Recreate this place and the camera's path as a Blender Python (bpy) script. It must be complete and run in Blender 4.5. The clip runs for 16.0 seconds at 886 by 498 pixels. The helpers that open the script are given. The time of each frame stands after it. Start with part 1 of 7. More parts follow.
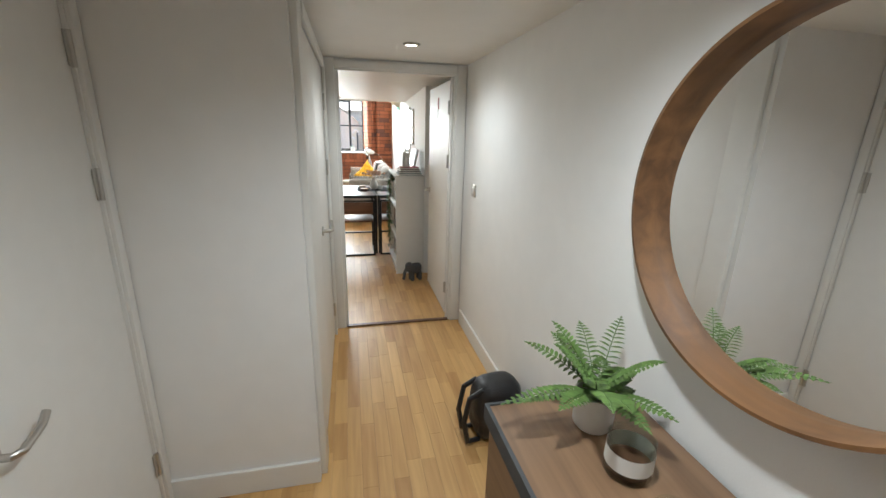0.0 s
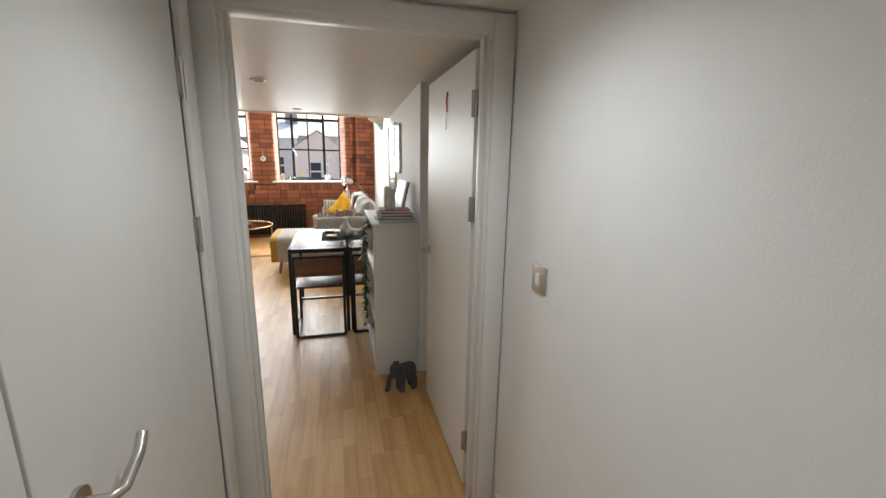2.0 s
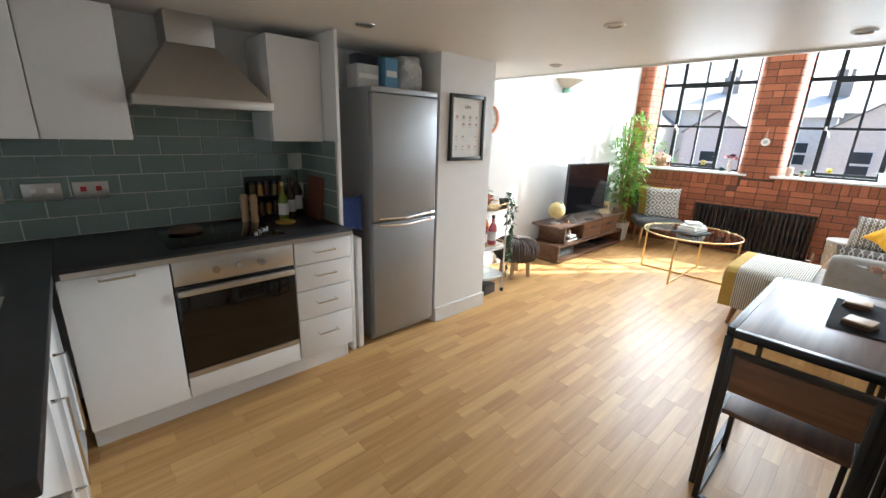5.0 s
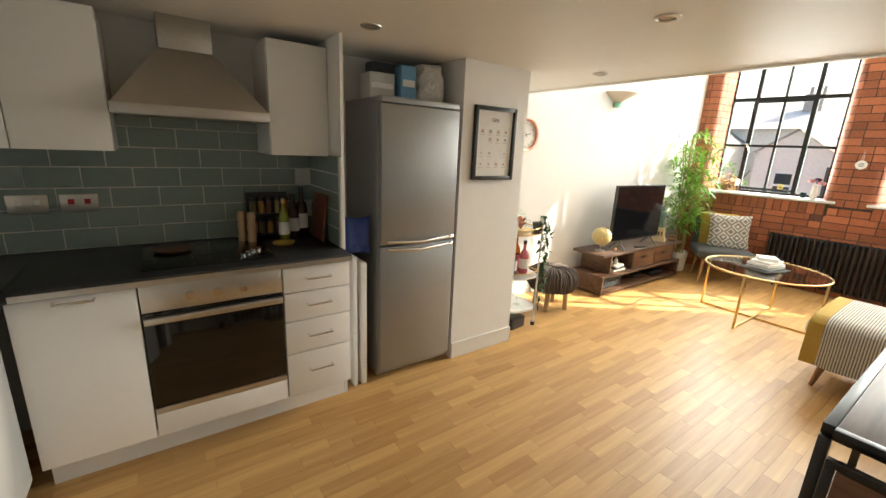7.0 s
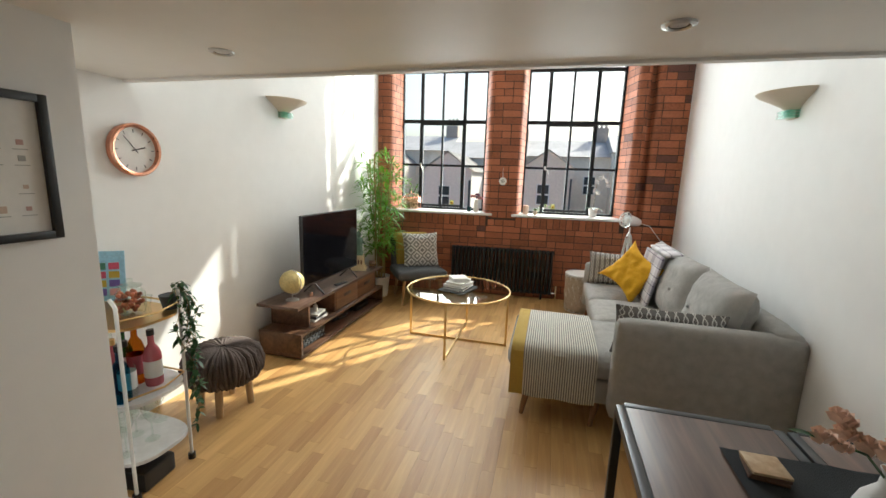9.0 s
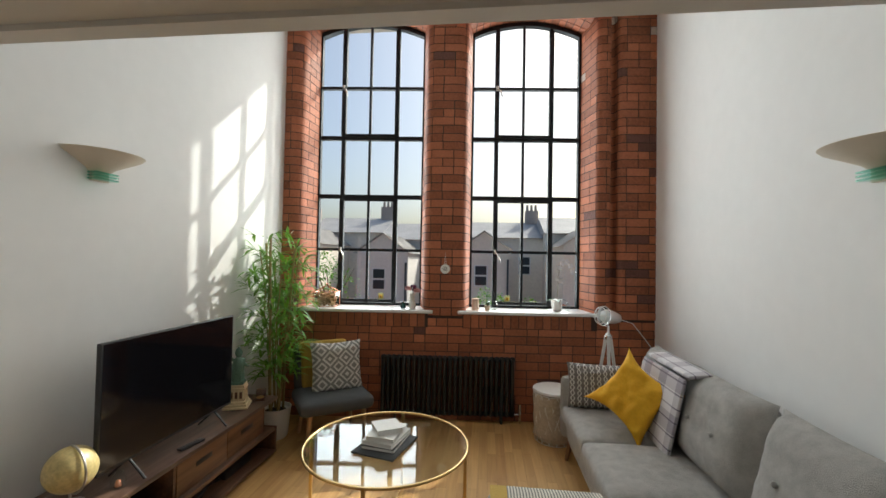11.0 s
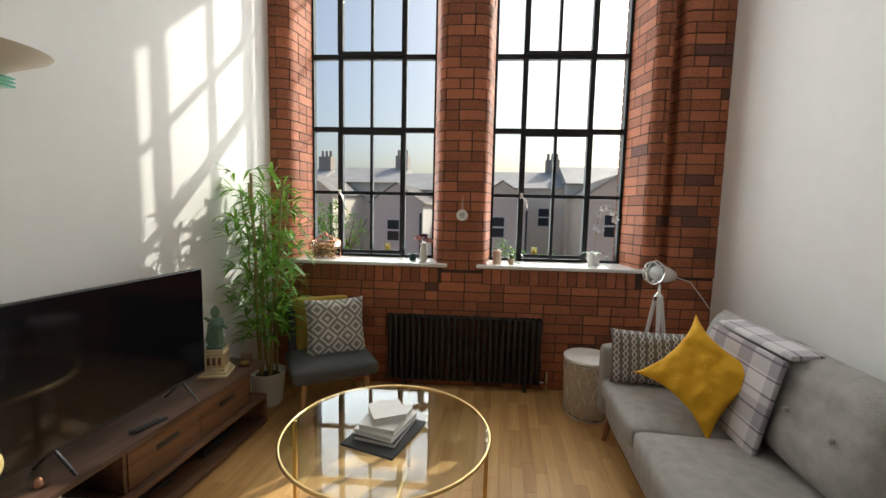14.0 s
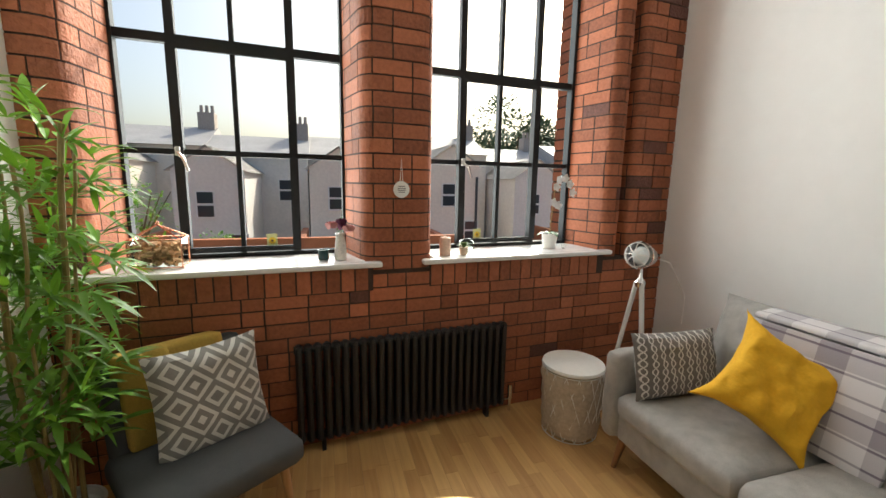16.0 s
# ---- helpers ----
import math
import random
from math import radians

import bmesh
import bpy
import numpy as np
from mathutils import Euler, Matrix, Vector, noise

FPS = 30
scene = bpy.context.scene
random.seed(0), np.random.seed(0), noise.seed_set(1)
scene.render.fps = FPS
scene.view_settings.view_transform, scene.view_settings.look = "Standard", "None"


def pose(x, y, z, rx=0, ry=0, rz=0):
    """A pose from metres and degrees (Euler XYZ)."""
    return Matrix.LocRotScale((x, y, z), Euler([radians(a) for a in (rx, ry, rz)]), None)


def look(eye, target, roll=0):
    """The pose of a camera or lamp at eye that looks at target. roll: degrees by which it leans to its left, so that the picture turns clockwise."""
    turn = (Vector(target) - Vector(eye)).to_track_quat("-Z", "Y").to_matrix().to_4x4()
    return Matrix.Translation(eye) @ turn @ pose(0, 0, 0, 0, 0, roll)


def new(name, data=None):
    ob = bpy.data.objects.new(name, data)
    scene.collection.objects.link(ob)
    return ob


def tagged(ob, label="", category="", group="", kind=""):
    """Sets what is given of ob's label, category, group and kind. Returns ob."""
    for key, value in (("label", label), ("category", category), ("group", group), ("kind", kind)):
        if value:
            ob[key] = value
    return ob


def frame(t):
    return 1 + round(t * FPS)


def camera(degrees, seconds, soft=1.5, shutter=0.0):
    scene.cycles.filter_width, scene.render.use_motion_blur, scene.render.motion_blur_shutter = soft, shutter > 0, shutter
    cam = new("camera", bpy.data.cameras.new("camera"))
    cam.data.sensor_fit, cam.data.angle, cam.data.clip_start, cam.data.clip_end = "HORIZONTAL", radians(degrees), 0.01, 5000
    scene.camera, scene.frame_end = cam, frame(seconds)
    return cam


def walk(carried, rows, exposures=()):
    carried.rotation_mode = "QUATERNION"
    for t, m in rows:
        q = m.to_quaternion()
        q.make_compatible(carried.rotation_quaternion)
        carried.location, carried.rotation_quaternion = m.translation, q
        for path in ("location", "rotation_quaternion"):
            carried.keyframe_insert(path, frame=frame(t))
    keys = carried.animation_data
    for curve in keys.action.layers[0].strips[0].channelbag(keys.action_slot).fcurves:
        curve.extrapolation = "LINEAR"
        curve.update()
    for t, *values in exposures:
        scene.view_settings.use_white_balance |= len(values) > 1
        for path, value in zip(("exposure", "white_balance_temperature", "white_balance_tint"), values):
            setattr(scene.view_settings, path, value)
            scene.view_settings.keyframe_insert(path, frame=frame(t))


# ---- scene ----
cam = camera(95.4, 16.0)
METRES, EYE, TILT, LEAN, TURN = 8.24, 1.545, 0.0, 0.0, -12.9
ROWS = [
    (0.0, 0.0, 0.0, 0.0, 0.4, -15.98, -1.4),
    (0.5, -0.0137, 0.0532, -0.0006, -2.0, -15.29, -1.42),
    (1.0, -0.0169, 0.1005, -0.0009, -3.37, -14.25, -1.39),
    (1.5, -0.0131, 0.1534, 0.0018, -3.53, -13.18, -1.08),
    (2.0, -0.0174, 0.2028, -0.0024, -1.63, -12.45, -1.01),
    (2.5, -0.0214, 0.2491, 0.0007, 2.44, -12.3, -1.02),
    (3.0, -0.0185, 0.2951, -0.0033, 8.72, -12.53, -1.15),
    (3.5, -0.0235, 0.3288, -0.0052, 17.51, -13.29, -1.46),
    (4.0, -0.0419, 0.3601, -0.0061, 29.3, -14.24, -1.75),
    (4.5, -0.0612, 0.3807, -0.006, 43.1, -15.32, -2.01),
    (5.0, -0.076, 0.3968, -0.0072, 60.89, -16.28, -1.91),
    (5.2, -0.081, 0.403, -0.0073, 68.2, -16.5, -1.95),
    (6.2, -0.096, 0.425, -0.0075, 82.0, -15.6, -2.3),
    (7.3, -0.1065, 0.445, -0.0075, 58.9, -13.8, -2.6),
    (7.5, -0.1123, 0.4519, -0.0074, 52.58, -13.66, -2.56),
    (8.0, -0.1409, 0.4754, -0.0053, 38.01, -13.17, -2.1),
    (8.5, -0.1611, 0.5086, -0.0066, 30.72, -11.93, -1.76),
    (9.0, -0.183, 0.5488, -0.0019, 28.02, -10.25, -1.88),
    (9.5, -0.2089, 0.5872, -0.0022, 23.57, -9.72, -1.21),
    (10.0, -0.2243, 0.6249, -0.0007, 19.88, -8.59, -0.84),
    (10.2, -0.2285, 0.639, 0.0, 19.1, -7.3, -0.8),
    (11.8, -0.2465, 0.713, 0.0115, 19.4, 6.9, -1.0),
    (12.3, -0.248, 0.7205, 0.0122, 19.9, 6.3, -1.05),
    (12.5, -0.2484, 0.7221, 0.0121, 20.1, 5.54, -1.07),
    (13.0, -0.2494, 0.7292, 0.0094, 20.91, 1.47, -1.18),
    (13.5, -0.2505, 0.738, 0.0029, 21.54, -2.54, -1.27),
    (14.0, -0.265, 0.7564, -0.0021, 21.38, -5.48, -1.28),
    (14.5, -0.2952, 0.7828, 0.0006, 19.55, -7.28, -1.31),
    (15.0, -0.3239, 0.8088, -0.0025, 15.07, -8.18, -1.14),
    (15.5, -0.3533, 0.8402, -0.0002, 7.44, -8.71, -1.05),
    (16.0, -0.3845, 0.8634, -0.0017, -3.26, -9.3, -1.05),
]
walk(cam, [(t, pose(0, 0, EYE, TILT, LEAN, TURN) @ pose(METRES * x, METRES * y, METRES * z, 90 + pitch, roll, yaw)) for t, x, y, z, yaw, pitch, roll in ROWS],
     exposures=[(0.0, 2.1, 6150, 3), (1.5, 1.82, 5900, 3), (2.0, 1.6, 6300, 6), (2.5, 1.45, 6050, 5), (3.0, 1.3, 5850, 5), (3.5, 1.4, 5500, 4), (4.0, 1.5, 5300, 3), (4.5, 1.75, 5500, 3), (5.0, 1.9, 5600, 3),
                (7.5, 1.75, 7000, 2), (8.0, 1.28, 6500, 1), (8.5, 1.05, 6450, 1), (9.5, 0.65, 6000, 2), (10.0, 0.42, 6100, 2), (12.5, 0.0, 6250, 5), (14.0, 0.12, 6400, 4), (16.0, 0.45, 6600, 4)])

# ---- light ----
SUN_DIR = Vector((-0.58, -0.815, -0.79)).normalized()
world = bpy.data.worlds.new("world")
scene.world = world
world.use_nodes = True
wn = world.node_tree.nodes
sky = wn.new("ShaderNodeTexSky")
sky.sky_type = "NISHITA"
sky.sun_disc = False
sky.sun_elevation = math.asin(-SUN_DIR.z)
sky.sun_rotation = math.atan2(-SUN_DIR.x, -SUN_DIR.y)
sky.air_density, sky.dust_density = 1.0, 5.0
world.node_tree.links.new(sky.outputs[0], wn["Background"].inputs[0])
wn["Background"].inputs[1].default_value = 0.15
sun = new("sun", bpy.data.lights.new("sun", "SUN"))
sun.data.energy, sun.data.angle, sun.data.color = 3.9, radians(0.6), (1.0, 0.93, 0.82)
sun.matrix_world = look((0, 0, 30), Vector((0, 0, 30)) + SUN_DIR)
sun.location = (12, 25, 14)

# the brick window wall stands a little askew to the long walls
WALL = pose(-0.95, 9.97, 0, 0, 0, 4.5)
for u in (-0.98, 0.71):
    sky_light = new("window_light", bpy.data.lights.new("window_light", "AREA"))
    sky_light.data.shape, sky_light.data.size, sky_light.data.size_y = "RECTANGLE", 1.1, 2.9
    sky_light.data.energy, sky_light.data.color = 52, (0.97, 0.98, 0.98)
    sky_light.matrix_world = WALL @ pose(u, 0.46, 2.6, -90, 0, 0)

# ---- helpers ----
random.seed(7)


def mat(name, color, rough=0.5, metal=0.0, vary=0.12, scale=8.0, bump=0.0, bscale=60.0, spec=0.5, island=0.0, obj=0.0):
    """A surface whose colour wanders at two scales, with fine relief."""
    m = bpy.data.materials.new(name)
    m.use_nodes = True
    n, l = m.node_tree.nodes, m.node_tree.links
    b = n["Principled BSDF"]
    b.inputs["Roughness"].default_value = rough
    b.inputs["Metallic"].default_value = metal
    b.inputs["Specular IOR Level"].default_value = spec
    tc = n.new("ShaderNodeTexCoord")
    a, c = n.new("ShaderNodeTexNoise"), n.new("ShaderNodeTexNoise")
    a.inputs["Scale"].default_value, c.inputs["Scale"].default_value = scale * 0.25, scale * 5
    a.inputs["Detail"].default_value = 4
    for q in (a, c):
        l.new(tc.outputs["Object"], q.inputs["Vector"])
    add = n.new("ShaderNodeMath")
    l.new(a.outputs[0], add.inputs[0]); l.new(c.outputs[0], add.inputs[1])
    last = add.outputs[0]
    for amount, sort, out in ((island, "ShaderNodeNewGeometry", "Random Per Island"), (obj, "ShaderNodeObjectInfo", "Random")):
        if amount:
            g, mul = n.new(sort), n.new("ShaderNodeMath")
            mul.operation = "MULTIPLY_ADD"
            mul.inputs[1].default_value = amount
            l.new(g.outputs[out], mul.inputs[0]); l.new(last, mul.inputs[2])
            last = mul.outputs[0]
    mr = n.new("ShaderNodeMapRange")
    mr.inputs[1].default_value, mr.inputs[2].default_value = 0.5, 1.5 + island + obj
    mr.inputs[3].default_value, mr.inputs[4].default_value = 1 - vary, 1 + vary
    l.new(last, mr.inputs[0])
    mix = n.new("ShaderNodeVectorMath")
    mix.operation = "SCALE"
    mix.inputs[0].default_value = color
    l.new(mr.outputs[0], mix.inputs["Scale"])
    l.new(mix.outputs[0], b.inputs["Base Color"])
    if bump:
        t, bp = n.new("ShaderNodeTexNoise"), n.new("ShaderNodeBump")
        t.inputs["Scale"].default_value = bscale
        bp.inputs["Strength"].default_value, bp.inputs["Distance"].default_value = bump, 0.01
        l.new(tc.outputs["Object"], t.inputs["Vector"])
        l.new(t.outputs[0], bp.inputs["Height"]); l.new(bp.outputs[0], b.inputs["Normal"])
    return m


def grain(name, dark, light, rough=0.4, axis="Y", scale=14.0, obj=0.0, island=0.0, spec=0.5, coat=0.0):
    """Wood with grain drawn out along one axis."""
    m = bpy.data.materials.new(name)
    m.use_nodes = True
    n, l = m.node_tree.nodes, m.node_tree.links
    b = n["Principled BSDF"]
    b.inputs["Roughness"].default_value, b.inputs["Specular IOR Level"].default_value = rough, spec
    b.inputs["Coat Weight"].default_value, b.inputs["Coat Roughness"].default_value = coat, 0.12
    tc, mp = n.new("ShaderNodeTexCoord"), n.new("ShaderNodeMapping")
    mp.inputs["Scale"].default_value = {"X": (0.06, 1, 1), "Y": (1, 0.06, 1), "Z": (1, 1, 0.06)}[axis]
    l.new(tc.outputs["Object"], mp.inputs["Vector"])
    t, t2 = n.new("ShaderNodeTexNoise"), n.new("ShaderNodeTexNoise")
    t.inputs["Scale"].default_value, t.inputs["Detail"].default_value, t.inputs["Distortion"].default_value = scale * 3, 8, 0.6
    t2.inputs["Scale"].default_value = scale * 0.4
    l.new(mp.outputs[0], t.inputs["Vector"]); l.new(mp.outputs[0], t2.inputs["Vector"])
    add = n.new("ShaderNodeMath")
    l.new(t.outputs[0], add.inputs[0]); l.new(t2.outputs[0], add.inputs[1])
    last = add.outputs[0]
    for amount, sort, out in ((island, "ShaderNodeNewGeometry", "Random Per Island"), (obj, "ShaderNodeObjectInfo", "Random")):
        if amount:
            g, mul = n.new(sort), n.new("ShaderNodeMath")
            mul.operation = "MULTIPLY_ADD"
            mul.inputs[1].default_value = amount
            l.new(g.outputs[out], mul.inputs[0]); l.new(last, mul.inputs[2])
            last = mul.outputs[0]
    ramp, mr = n.new("ShaderNodeValToRGB"), n.new("ShaderNodeMapRange")
    mr.inputs[1].default_value, mr.inputs[2].default_value = 0.7, 1.3 + obj + island
    l.new(last, mr.inputs[0]); l.new(mr.outputs[0], ramp.inputs[0])
    ramp.color_ramp.elements[0].color, ramp.color_ramp.elements[1].color = (*dark, 1), (*light, 1)
    l.new(ramp.outputs[0], b.inputs["Base Color"])
    bp = n.new("ShaderNodeBump")
    bp.inputs["Strength"].default_value, bp.inputs["Distance"].default_value = 0.12, 0.004
    l.new(t.outputs[0], bp.inputs["Height"]); l.new(bp.outputs[0], b.inputs["Normal"])
    return m


def glass(name, color=(1, 1, 1), rough=0.0, ior=1.45, thin=True):
    m = bpy.data.materials.new(name)
    m.use_nodes = True
    n, l = m.node_tree.nodes, m.node_tree.links
    b = n["Principled BSDF"]
    b.inputs["Base Color"].default_value = (*color, 1)
    b.inputs["Roughness"].default_value, b.inputs["IOR"].default_value = rough, ior
    b.inputs["Transmission Weight"].default_value = 1
    if thin:
        tr, mx, fr = n.new("ShaderNodeBsdfTransparent"), n.new("ShaderNodeMixShader"), n.new("ShaderNodeMath")
        lw = n.new("ShaderNodeLayerWeight")
        lw.inputs[0].default_value = 0.5
        fr.operation, fr.inputs[1].default_value = "POWER", 4.0
        fr.use_clamp = True
        l.new(lw.outputs["Facing"], fr.inputs[0])
        gl = n.new("ShaderNodeBsdfGlossy")
        gl.inputs["Roughness"].default_value = 0.02
        tr.inputs[0].default_value = (*color, 1)
        l.new(fr.outputs[0], mx.inputs[0]); l.new(tr.outputs[0], mx.inputs[1]); l.new(gl.outputs[0], mx.inputs[2])
        l.new(mx.outputs[0], n["Material Output"].inputs[0])
    return m


def pattern(name, base, ink, kind, scale=20.0, rough=0.9):
    """Woven cloth: stripes, trellis, diamonds or plaid in two colours over the cloth's own coordinates."""
    m = bpy.data.materials.new(name)
    m.use_nodes = True
    n, l = m.node_tree.nodes, m.node_tree.links
    b = n["Principled BSDF"]
    b.inputs["Roughness"].default_value, b.inputs["Sheen Weight"].default_value = rough, 0.2
    tc, sp = n.new("ShaderNodeTexCoord"), n.new("ShaderNodeSeparateXYZ")
    l.new(tc.outputs["Object"], sp.inputs[0])

    def op(kind_, a, b_=None):
        q = n.new("ShaderNodeMath")
        q.operation = kind_
        for i, v in enumerate((a, b_)):
            if v is None:
                continue
            if isinstance(v, (int, float)):
                q.inputs[i].default_value = v
            else:
                l.new(v, q.inputs[i])
        return q.outputs[0]
    x, y = op("MULTIPLY", sp.outputs[0], scale), op("MULTIPLY", sp.outputs[1], scale)
    if kind == "stripes":
        f = op("GREATER_THAN", op("SINE", op("MULTIPLY", x, 6.283)), 0.1)
    elif kind == "trellis":
        w = op("MULTIPLY", op("SINE", op("MULTIPLY", y, 3.9)), 0.25)
        d1 = op("ABSOLUTE", op("SUBTRACT", op("FRACT", op("ADD", x, w)), 0.5))
        d2 = op("ABSOLUTE", op("SUBTRACT", op("FRACT", op("SUBTRACT", x, w)), 0.5))
        f = op("LESS_THAN", op("MINIMUM", d1, d2), 0.075)
    elif kind == "diamonds":
        ax = op("ABSOLUTE", op("SUBTRACT", op("FRACT", x), 0.5))
        ay = op("ABSOLUTE", op("SUBTRACT", op("FRACT", y), 0.5))
        d = op("FRACT", op("MULTIPLY", op("ADD", ax, ay), 3.0))
        f = op("LESS_THAN", d, 0.42)
    else:
        px = op("GREATER_THAN", op("FRACT", x), 0.55)
        py = op("GREATER_THAN", op("FRACT", y), 0.55)
        lx = op("LESS_THAN", op("ABSOLUTE", op("SUBTRACT", op("FRACT", op("MULTIPLY", x, 3.0)), 0.5)), 0.06)
        f = op("MINIMUM", op("ADD", op("MULTIPLY", op("ADD", px, py), 0.35), op("MULTIPLY", lx, 0.6)), 1.0)
    mix = n.new("ShaderNodeMix")
    mix.data_type = "RGBA"
    mix.inputs[6].default_value, mix.inputs[7].default_value = (*base, 1), (*ink, 1)
    l.new(f, mix.inputs[0])
    t, bp = n.new("ShaderNodeTexNoise"), n.new("ShaderNodeBump")
    t.inputs["Scale"].default_value = 220
    bp.inputs["Strength"].default_value, bp.inputs["Distance"].default_value = 0.4, 0.003
    l.new(tc.outputs["Object"], t.inputs["Vector"])
    l.new(t.outputs[0], bp.inputs["Height"]); l.new(bp.outputs[0], b.inputs["Normal"])
    l.new(mix.outputs[2], b.inputs["Base Color"])
    return m


def bx(bm, x0, x1, y0, y1, z0, z1, bev=0.0, m=None):
    """A box between limits, with bevelled edges, into bm."""
    vs = [bm.verts.new((x, y, z)) for x in (x0, x1) for y in (y0, y1) for z in (z0, z1)]
    fs = [bm.faces.new([vs[i] for i in q]) for q in ((0, 1, 3, 2), (4, 6, 7, 5), (0, 4, 5, 1), (2, 3, 7, 6), (0, 2, 6, 4), (1, 5, 7, 3))]
    if bev:
        r = bmesh.ops.bevel(bm, geom=list({e for f in fs for e in f.edges}), offset=bev, segments=2, affect="EDGES", profile=0.5)
        vs = list({v for f in r["faces"] for v in f.verts} | {v for v in vs if v.is_valid})
    if m is not None:
        bmesh.ops.transform(bm, matrix=m, verts=vs)
    return bm


def box(*a, **k):
    return bx(bmesh.new(), *a, **k)


def tube(bm, p, q, r, n=10, r2=None):
    """A round bar from p to q."""
    p, q = Vector(p), Vector(q)
    d = q - p
    t = d.to_track_quat("Z", "Y").to_matrix().to_4x4()
    bmesh.ops.create_cone(bm, cap_ends=True, segments=n, radius1=r, radius2=r if r2 is None else r2, depth=d.length,
                          matrix=Matrix.Translation((p + q) / 2) @ t)
    return bm


def bent(bm, pts, r, n=8):
    """A round bar through several points, one skin."""
    pts = [Vector(p) for p in pts]
    rings = []
    for i, p in enumerate(pts):
        d = (pts[min(i + 1, len(pts) - 1)] - pts[max(i - 1, 0)]).normalized()
        a = d.orthogonal().normalized() if not rings else (rings[-1][1] - d * d.dot(rings[-1][1])).normalized()
        c = d.cross(a)
        rings.append(([bm.verts.new(p + r * (math.cos(k * 2 * math.pi / n) * a + math.sin(k * 2 * math.pi / n) * c)) for k in range(n)], a))
    for (u, _), (v, _) in zip(rings, rings[1:]):
        for k in range(n):
            bm.faces.new((u[k], u[(k + 1) % n], v[(k + 1) % n], v[k]))
    bm.faces.new(rings[0][0][::-1]); bm.faces.new(rings[-1][0])
    return bm


def lathe(bm, prof, n=28, m=None):
    """A turned body from (radius, height) pairs."""
    m = m or Matrix()
    rings = []
    for r, z in prof:
        if r < 1e-4:
            rings.append([bm.verts.new(m @ Vector((0, 0, z)))] * n)
        else:
            rings.append([bm.verts.new(m @ Vector((r * math.cos(k * 2 * math.pi / n), r * math.sin(k * 2 * math.pi / n), z))) for k in range(n)])
    for u, v in zip(rings, rings[1:]):
        for k in range(n):
            q = [u[k], u[(k + 1) % n], v[(k + 1) % n], v[k]]
            q = [a for i, a in enumerate(q) if a is not q[i - 1]]
            if len(q) > 2:
                bm.faces.new(q)
    if prof[0][0] > 1e-4:
        bm.faces.new(rings[0][::-1])
    if prof[-1][0] > 1e-4 and (len(prof) > 2 or prof[0][0] > 1e-4):
        bm.faces.new(rings[-1])
    return bm


def pillow(bm, w, h, d, n=14, pinch=0.12, m=None, wrinkle=0.006):
    """A stuffed cushion, w by h and d thick, with drawn-in edges and pointed corners."""
    m = m or Matrix()
    sides = []
    for s in (1, -1):
        g = {}
        for i in range(n + 1):
            for j in range(n + 1):
                a, b = 2 * i / n - 1, 2 * j / n - 1
                k = max(0.0, (1 - a ** 4) * (1 - b ** 4)) ** 0.6
                x = a * w / 2 * (1 - pinch * (1 - b * b) * abs(a) ** 3)
                y = b * h / 2 * (1 - pinch * (1 - a * a) * abs(b) ** 3)
                z = s * d / 2 * k + (math.sin(9 * a + 5 * b) + math.sin(13 * b - 4 * a * b)) * wrinkle * k
                edge = i in (0, n) or j in (0, n)
                g[i, j] = sides[0][i, j] if edge and sides else bm.verts.new(m @ Vector((x, y, 0 if edge else z)))
        sides.append(g)
        for i in range(n):
            for j in range(n):
                q = [g[i, j], g[i + 1, j], g[i + 1, j + 1], g[i, j + 1]]
                bm.faces.new(q if s > 0 else q[::-1])
    return bm


def soft(bm, x0, x1, y0, y1, z0, z1, r=0.05, puff=0.0, n=6):
    """An upholstered block with round edges and a puffed top."""
    m = Matrix.Translation(((x0 + x1) / 2, (y0 + y1) / 2, (z0 + z1) / 2))
    hx, hy, hz = (x1 - x0) / 2, (y1 - y0) / 2, (z1 - z0) / 2
    r = min(r, hx, hy, hz)
    tmp = bmesh.new()
    bmesh.ops.create_cube(tmp, size=2)
    bmesh.ops.subdivide_edges(tmp, edges=tmp.edges[:], cuts=2 * n - 1, use_grid_fill=True)
    made = {}
    for v in tmp.verts:
        c = v.co.copy()
        p = Vector((c.x * hx, c.y * hy, c.z * hz))
        core = Vector((max(-hx + r, min(hx - r, p.x)), max(-hy + r, min(hy - r, p.y)), max(-hz + r, min(hz - r, p.z))))
        d = p - core
        if d.length > 1e-6:
            p = core + d.normalized() * r
        p.z += puff * (1 - c.x ** 2) * (1 - c.y ** 2) * (0.5 + 0.5 * c.z)
        made[v] = bm.verts.new(m @ p)
    for f in tmp.faces:
        bm.faces.new([made[v] for v in f.verts])
    tmp.free()
    return bm


def mesh_of(name, bm, material, smooth=False):
    bmesh.ops.recalc_face_normals(bm, faces=bm.faces[:])
    me = bpy.data.meshes.new(name)
    bm.to_mesh(me)
    bm.free()
    me.materials.append(material)
    if smooth:
        me.shade_smooth()
        me.set_sharp_from_angle(angle=radians(40))
    return me


def part(name, bm, material, parent=None, label="", smooth=True):
    ob = new(name, mesh_of(name, bm, material, smooth))
    ob.parent = parent
    if label:
        tagged(ob, label)
    return ob


def thing(name, label, category, m=None, group="", kind=""):
    ob = new(name)
    ob.empty_display_size = 0.1
    ob.matrix_world = m or Matrix()
    return tagged(ob, label, category, group, kind)


def solid(name, bm, material, label, category="", kind="", group="", m=None, smooth=True):
    ob = new(name, mesh_of(name, bm, material, smooth))
    if m is not None:
        ob.matrix_world = m
    return tagged(ob, label, category, group, kind)


